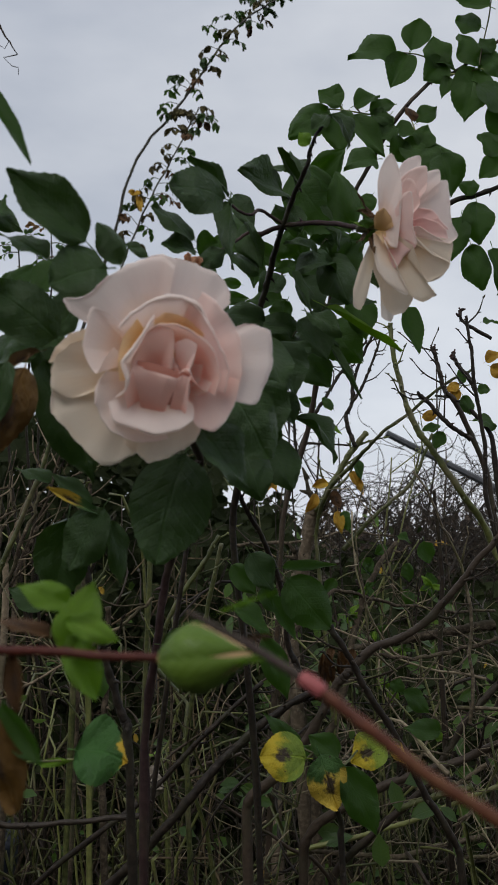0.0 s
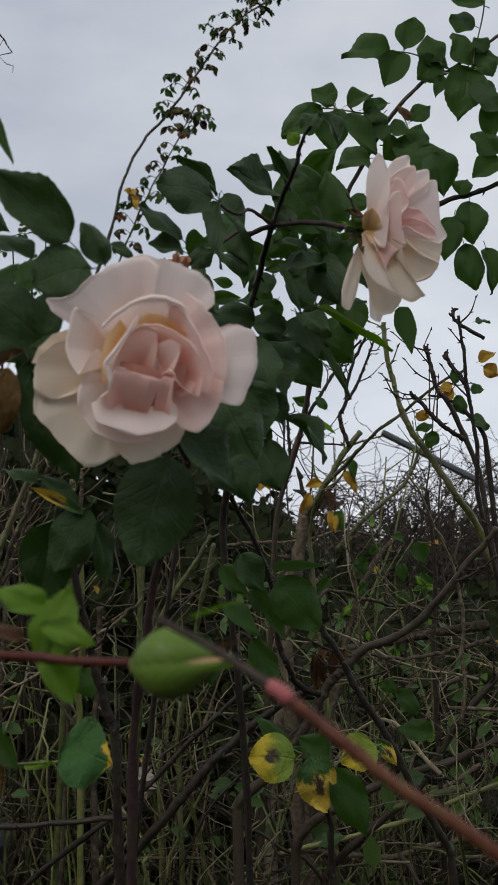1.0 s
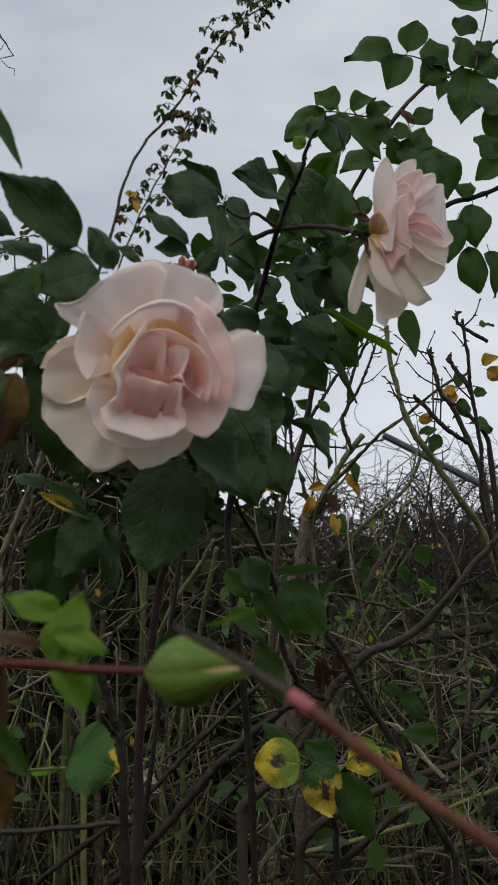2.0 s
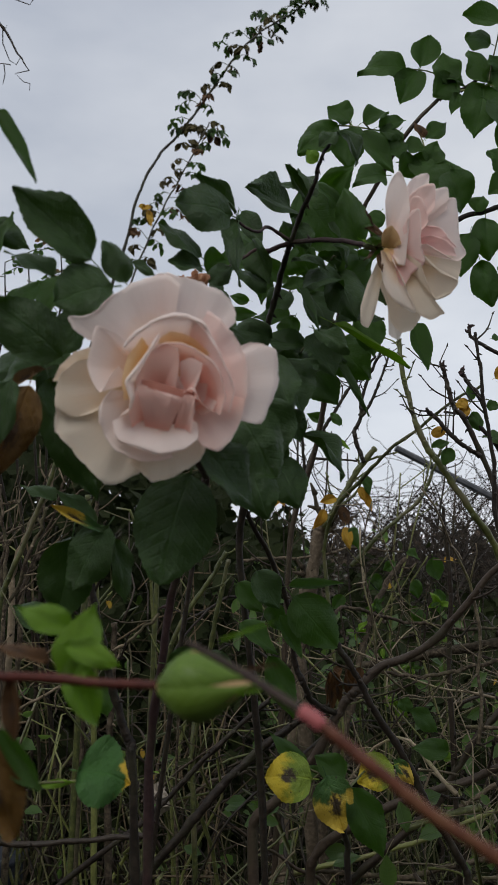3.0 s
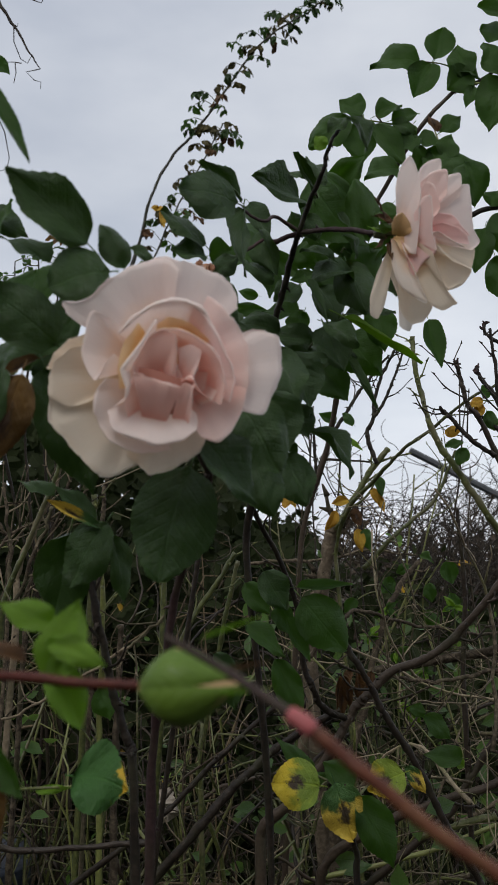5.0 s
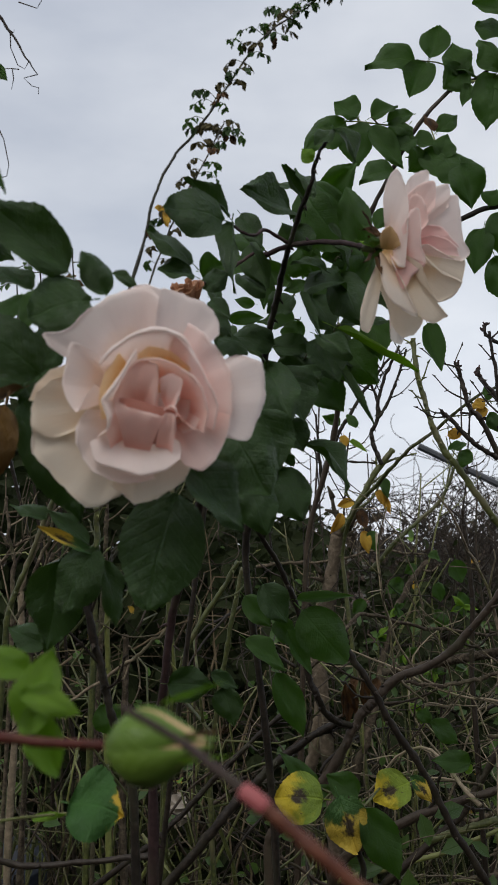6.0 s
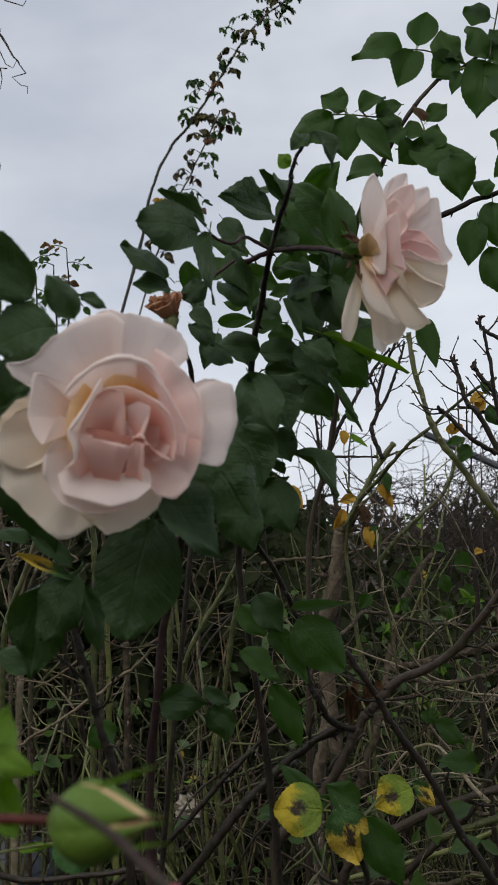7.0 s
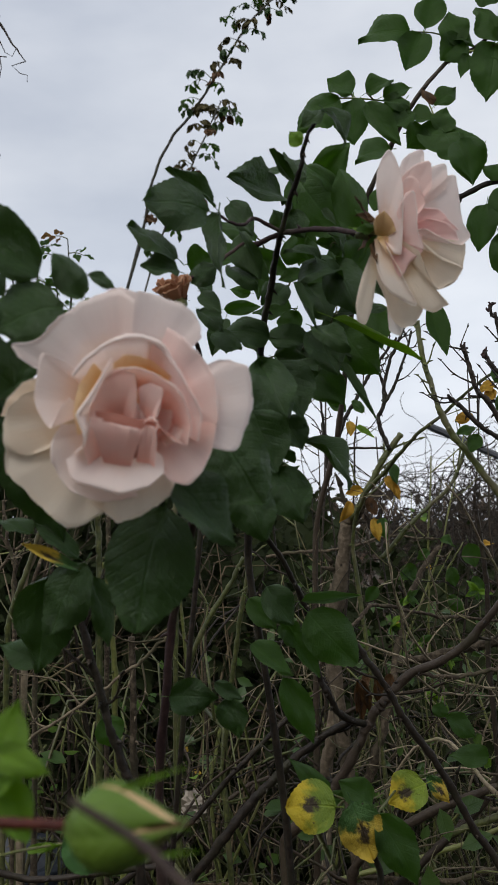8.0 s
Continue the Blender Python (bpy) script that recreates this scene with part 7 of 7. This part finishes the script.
# ---- bare twigs, upper left ----
vine = thing("bare_twig", (-0.9, 1.75, 0.0), "thin bare hanging twig against the sky", "twig")
cane(vine, [(-0.9, 1.75, 0.0), (-0.95, 1.75, 1.2), (-0.8, 1.75, 2.25), (-0.5432, 1.602, 2.435), (-0.4929, 1.594, 2.342), (-0.4637, 1.601, 2.298), (-0.4408, 1.606, 2.259), (-0.4210, 1.61, 2.23)], 0.006, 0.0008, BARK_BROWN, "stem", 0.001, 0, 95)
for k, pts in enumerate((((-0.4221, 1.61, 2.23), (-0.4468, 1.61, 2.224), (-0.4323, 1.613, 2.21), (-0.4199, 1.613, 2.206), (-0.4208, 1.615, 2.194)), ((-0.4700, 1.599, 2.31), (-0.4698, 1.603, 2.279), (-0.4573, 1.607, 2.248), (-0.4448, 1.608, 2.24), (-0.4367, 1.607, 2.255)),
                         ((-0.4552, 1.608, 2.24), (-0.4676, 1.608, 2.242), (-0.4800, 1.607, 2.242)), ((-0.4676, 1.608, 2.242), (-0.4654, 1.61, 2.223), (-0.4694, 1.612, 2.204)),
                         ((-0.4908, 1.595, 2.34), (-0.4783, 1.598, 2.316), (-0.4638, 1.6, 2.306), (-0.4628, 1.599, 2.312)), ((-0.4538, 1.593, 2.361), (-0.4207, 1.595, 2.349), (-0.4125, 1.594, 2.362), (-0.4064, 1.592, 2.382)),
                         ((-0.5043, 1.617, 2.156), (-0.4854, 1.623, 2.115), (-0.4769, 1.629, 2.069), (-0.4809, 1.631, 2.048), (-0.4933, 1.631, 2.045)))):
    cane(vine, pts, 0.0011, 0.0006, BARK_BROWN, "twig", 0.0, 0, 96 + k, sides=5, per=1)
leaf(vine, (-0.5089, 1.606, 2.248), (-0.4778, 1.61, 2.22), 0.0269, key="dark", variant=4)

# ---- grey rail behind the canes ----
def make_rail():
    m = bark_material("weathered_metal", (0.06, 0.065, 0.07), (0.13, 0.135, 0.145), (0.07, 0.06, 0.05), 12, 0.45, 0.1)
    a, b = Vector((0.3497, 2.352, 1.621)), Vector((0.7629, 2.395, 1.419))
    post = b + Vector((0.0, 0.0, 0.0))
    root = thing("garden_frame", (post.x, post.y, 0.0), "weathered grey metal bar of a garden frame", "frame")
    way = (b - a).normalized()
    up = way.cross(Vector((0, 1, 0))).normalized()
    for name, p, q, w, u in (("bar", a, b, 0.009, up), ("post", post, Vector((post.x, post.y, 0.0)), 0.016, Vector((1, 0, 0)))):
        d = (q - p).normalized()
        s = d.cross(u).normalized()
        vs = []
        for e in (p, q):
            for i in range(8):
                ang = math.pi / 8 + i * math.pi / 4
                vs.append(e + u * w * math.cos(ang) + s * w * math.sin(ang))
        fs = [(i, (i + 1) % 8, 8 + (i + 1) % 8, 8 + i) for i in range(8)] + [tuple(range(7, -1, -1)), tuple(range(8, 16))]
        part(name, vs, fs, m, root, smooth=False)


make_rail()

# ---- last yellow leaves on the bare canes ----
last = thing("rose_cane", (0.36, 1.14, 0.0), "rose cane with a few last yellow leaves", "cane")
cane(last, [(0.36, 1.14, 0.0), (0.35, 1.14, 0.8), (0.2959, 1.124, 1.471), (0.2739, 1.12, 1.502), (0.2465, 1.118, 1.522), (0.2259, 1.118, 1.525)], 0.004, 0.0012, BARK_BROWN, "stem", 0.0005, 8, 97)
for base, tip, width, key in (
        ((0.2108, 1.121, 1.498), (0.2300, 1.12, 1.504), 0.0124, "gold"), ((0.2328, 1.122, 1.488), (0.2108, 1.122, 1.483), 0.0124, "dark"), ((0.2362, 1.122, 1.481), (0.2259, 1.125, 1.461), 0.0165, "dark"),
        ((0.2547, 1.116, 1.539), (0.2396, 1.117, 1.529), 0.0151, "gold"), ((0.2547, 1.117, 1.532), (0.2465, 1.119, 1.517), 0.0137, "gold"), ((0.2877, 1.113, 1.566), (0.3083, 1.112, 1.577), 0.0151, "gold"),
        ((0.2932, 1.114, 1.56), (0.3117, 1.115, 1.549), 0.0179, "gold"), ((0.2602, 1.116, 1.539), (0.2547, 1.115, 1.556), 0.0110, "dark"), ((0.2726, 1.121, 1.495), (0.3014, 1.122, 1.488), 0.0247, "dark"),
        ((0.2602, 1.118, 1.525), (0.2705, 1.12, 1.502), 0.0165, "dark"), ((0.2774, 1.117, 1.532), (0.2945, 1.117, 1.532), 0.0137, "dark"), ((0.2465, 0.9613, 1.579), (0.2626, 0.9614, 1.578), 0.0155, "dark")):
    leaf(last, base, tip, width, key=key)
stub_leaves = thing("rose_cane", (0.12, 1.38, 0.0), "old rose cane with yellow and green leaves near its stub", "cane")
cane(stub_leaves, [(0.12, 1.38, 0.0), (0.14, 1.38, 0.8), (0.0998, 1.388, 1.347), (0.1115, 1.371, 1.414), (0.1423, 1.368, 1.439), (0.1590, 1.365, 1.47)], 0.004, 0.0012, CANE_GREEN, "stem", 0.0005, 6, 98)
leaf(stub_leaves, (0.1557, 1.365, 1.47), (0.1644, 1.358, 1.438), 0.0165, key="dark")
leaf(stub_leaves, (0.1507, 1.367, 1.451), (0.1578, 1.359, 1.428), 0.0116, key="gold")
leaf(stub_leaves, (0.159, 1.368, 1.443), (0.1677, 1.361, 1.415), 0.0099, key="gold")
leaf(stub_leaves, (0.1157, 1.369, 1.434), (0.0917, 1.359, 1.428), 0.0132, key="gold")
leaf(stub_leaves, (0.124, 1.37, 1.422), (0.133, 1.363, 1.397), 0.0149, key="brown")
leaf(stub_leaves, (0.1307, 1.373, 1.393), (0.1363, 1.366, 1.36), 0.0149, key="gold")
leaf(stub_leaves, (0.1407, 1.373, 1.393), (0.1479, 1.366, 1.36), 0.0165, key="dark")
leaf(stub_leaves, (0.1115, 1.36, 1.521), (0.1355, 1.351, 1.504), 0.0116, key="young")
leaf(stub_leaves, (0.1032, 1.359, 1.53), (0.1033, 1.351, 1.508), 0.0132, key="gold")
leaf(stub_leaves, (0.0325, 1.367, 1.447), (0.024, 1.36, 1.421), 0.0165, key="gold")
leaf(stub_leaves, (0.0991, 1.357, 1.546), (0.0735, 1.346, 1.557), 0.0149, key="dark")
leaf(stub_leaves, (0.124, 1.357, 1.542), (0.1066, 1.346, 1.557), 0.0165, key="dark")
leaf(stub_leaves, (0.0241, 1.366, 1.455), (0.0405, 1.36, 1.421), 0.0132, key="gold")
leaf(stub_leaves, (0.0991, 1.37, 1.418), (0.0818, 1.363, 1.389), 0.0149, key="gold")
leaf(stub_leaves, (0.315, 1.61, 1.342), (0.3004, 1.612, 1.323), 0.0194, key="dark")
leaf(stub_leaves, (0.3198, 1.61, 1.342), (0.3412, 1.609, 1.345), 0.0117, key="gold")

# ---- fresh shoots on the old canes ----
for k, (foot, places) in enumerate((((0.22, 1.4, 0.0), ((0.1501, 1.417, 1.237), (0.1893, 1.421, 1.214), (0.1785, 1.433, 1.277))), ((0.32, 1.45, 0.0), ((0.2389, 1.467, 1.182), (0.2112, 1.432, 1.13), (0.2866, 1.478, 1.278))))):
    shoot = thing("rose_shoot", foot, "young rose shoot with tufts of narrow fresh green leaves", "rose shoot")
    rng = random.Random(640 + k)
    for m, place in enumerate(places):
        q = Vector(place)
        cane(shoot, [foot, (foot[0], foot[1], 0.6), q + Vector((0.01, 0.02, -0.15)), q], 0.0022, 0.0009, CANE_GREEN, "stem", 0.001, 3, 640 + 5 * k + m, sides=6)
        for _ in range(8):
            d = Vector((rng.gauss(0, 0.7), rng.gauss(-0.2, 0.5), rng.gauss(-0.2, 0.7))).normalized() * rng.uniform(0.012, 0.025)
            leaf(shoot, q, q + d, d.length * 0.38, key="young" if rng.random() < 0.45 else "dark", loose=0.4)

green = thing("rose_shoot", (0.36, 1.52, 0.0), "low rose shoot with loose dark green leaves", "rose shoot")
cane(green, [(0.36, 1.52, 0.0), (0.35, 1.5, 0.8), (0.2579, 1.559, 1.236), (0.2505, 1.543, 1.299), (0.2797, 1.539, 1.351)], 0.0026, 0.001, CANE_GREEN, "stem", 0.001, 4, 655, sides=6)
cane(green, [(0.2543, 1.546, 1.268), (0.2236, 1.542, 1.292), (0.1707, 1.538, 1.298), (0.1342, 1.538, 1.278)], 0.0014, 0.0008, CANE_GREEN, "leaf_stalk", 0.0006, 0, 656, sides=5)
for base, tip, width in (
        ((0.2016, 1.528, 1.319), (0.1740, 1.529, 1.296), 24), ((0.2585, 1.532, 1.313), (0.2622, 1.535, 1.282), 22), ((0.2867, 1.53, 1.349), (0.2954, 1.534, 1.312), 30),
        ((0.2912, 1.535, 1.298), (0.2980, 1.539, 1.257), 24), ((0.2519, 1.536, 1.269), (0.2744, 1.539, 1.242), 22), ((0.1410, 1.528, 1.287), (0.1223, 1.529, 1.265), 22),
        ((0.2431, 1.527, 1.357), (0.2653, 1.529, 1.345), 20), ((0.1897, 1.528, 1.311), (0.2059, 1.532, 1.282), 20), ((0.2246, 1.527, 1.34), (0.2046, 1.527, 1.328), 18)):
    leaf(green, base, tip, 0.0176 * width / 20, key="dark", loose=0.3)

# ---- briar at the far left ----
briar = thing("briar", (-0.42, 1.7, 0.0), "small-leaved briar with a few orange leaves", "briar")
for k, tipp in enumerate(((-0.3450, 1.574, 1.89), (-0.4021, 1.573, 1.873), (-0.3737, 1.595, 1.868), (-0.4417, 1.572, 1.855))):
    t = Vector(tipp)
    cane(briar, [(-0.42 + 0.02 * k, 1.7, 0.0), (-0.4 + 0.02 * k, 1.7, 0.9), t + Vector((-0.02, 0.03, -0.3)), t + Vector((0.0, 0.01, -0.1)), t], 0.004, 0.001, BARK_BROWN, "stem", 0.001, 6, 700 + k, sides=6)
    for m in range(4):
        p = t + Vector((0.0, 0.0, -0.025 * m))
        spray(briar, p, p + Vector((0.028 * (1 if (m + k) % 2 else -1), 0.0, 0.006 - 0.012 * m)), 0.016, 2, (0, -0.8, 0.5), "dark" if (m + 2 * k) % 5 else "rust", 0.1, 710 + 5 * k + m, 0.4)


# ---- litter seen low down on the left ----
def crumpled_bag():
    rng = random.Random(3)
    m, n, l = material("pale_plastic_film")
    p = n.new("ShaderNodeBsdfPrincipled")
    co = n.new("ShaderNodeTexCoord")
    l.new(blend(n, l, noise_node(n, l, 30.0, 4.0, co.outputs["Object"]), (0.16, 0.135, 0.105), (0.34, 0.29, 0.23)), p.inputs["Base Color"])
    p.inputs["Roughness"].default_value = 0.4
    out = n.new("ShaderNodeOutputMaterial")
    l.new(p.outputs[0], out.inputs["Surface"])
    c = Vector((-0.1466, 1.43, 0.9913))
    verts, faces, k = [], [], 12
    for i in range(k + 1):
        for j in range(k):
            a, b = math.pi * i / k, 2 * math.pi * j / k
            r = 0.018 * (1 + 0.55 * noise.noise(Vector((3 * math.cos(b) * math.sin(a), 3 * math.sin(b) * math.sin(a), 3 * math.cos(a)))) + rng.gauss(0, 0.08))
            verts.append(c + Vector((r * math.sin(a) * math.cos(b), r * math.sin(a) * math.sin(b), r * 1.2 * math.cos(a))))
    for i in range(k):
        for j in range(k):
            faces.append((i * k + j, i * k + (j + 1) % k, (i + 1) * k + (j + 1) % k, (i + 1) * k + j))
    tagged(part("plastic_bag", verts, faces, m, None, smooth=False), "small crumpled pale plastic bag caught in stems", "bag")


def garden_tub():
    """A dark tub with a red band, half hidden among the stems."""
    m = bark_material("dark_blue_plastic", (0.02, 0.025, 0.035), (0.05, 0.06, 0.08), (0.04, 0.04, 0.04), 20, 0.4, 0.05)
    red = bark_material("red_plastic", (0.3, 0.02, 0.015), (0.42, 0.04, 0.03), (0.2, 0.03, 0.02), 20, 0.4, 0.05)
    c = Vector((-0.5674, 1.772, 0.8032))
    root = thing("plastic_tub", (c.x, c.y, 0.0), "dark blue plastic tub with a red label among stems", "tub")
    for name, mat, prof in (("body", m, ((0.0, 0.0), (0.11, 0.0), (0.13, c.z - 0.1), (0.15, c.z), (0.145, c.z + 0.01), (0.12, c.z + 0.005), (0.1, 0.1))),):
        verts, faces, k = [], [], 28
        for r, z in prof:
            for j in range(k):
                a = 2 * math.pi * j / k
                verts.append(Vector((c.x + r * math.cos(a), c.y + r * math.sin(a), z)))
        for i in range(len(prof) - 1):
            for j in range(k):
                faces.append((i * k + j, i * k + (j + 1) % k, (i + 1) * k + (j + 1) % k, (i + 1) * k + j))
        part(name, verts, faces, mat, root)
    verts, faces = [], []
    for i in range(4):
        a = -1.0 + i * 0.06
        for z in (c.z - 0.09, c.z - 0.02):
            r = 0.152 if z > c.z - 0.05 else 0.136
            verts.append(Vector((c.x + r * math.cos(a), c.y + r * math.sin(a), z)))
    faces = [(2 * i, 2 * i + 2, 2 * i + 3, 2 * i + 1) for i in range(3)]
    part("label", verts, faces, red, root, "red paper label")


crumpled_bag()
garden_tub()

# ---- withered leaves hanging in the fork ----
for k in range(7):
    rng = random.Random(900 + k)
    p = Vector((0.0848, 1.006, 1.235)) + Vector((rng.gauss(0, 0.008), rng.gauss(0, 0.01), rng.gauss(0, 0.006)))
    leaf(low, p, p + Vector((rng.gauss(0, 0.008), rng.gauss(0, 0.006), -rng.uniform(0.02, 0.04))), 0.01, key="brown", variant=3 if k % 2 else 1)
leaf(rose_plant, (-0.1812, 0.6003, 1.57), (-0.1462, 0.5825, 1.548), 0.0168, key="shine", variant=1)
leaf(rose_plant, (-0.1717, 0.5836, 1.537), (-0.1571, 0.5800, 1.572), 0.0182, key="dark", variant=0)
leaf(rose_plant, (-0.1527, 0.5573, 1.501), (-0.1320, 0.5555, 1.518), 0.0159, key="dark", variant=2)
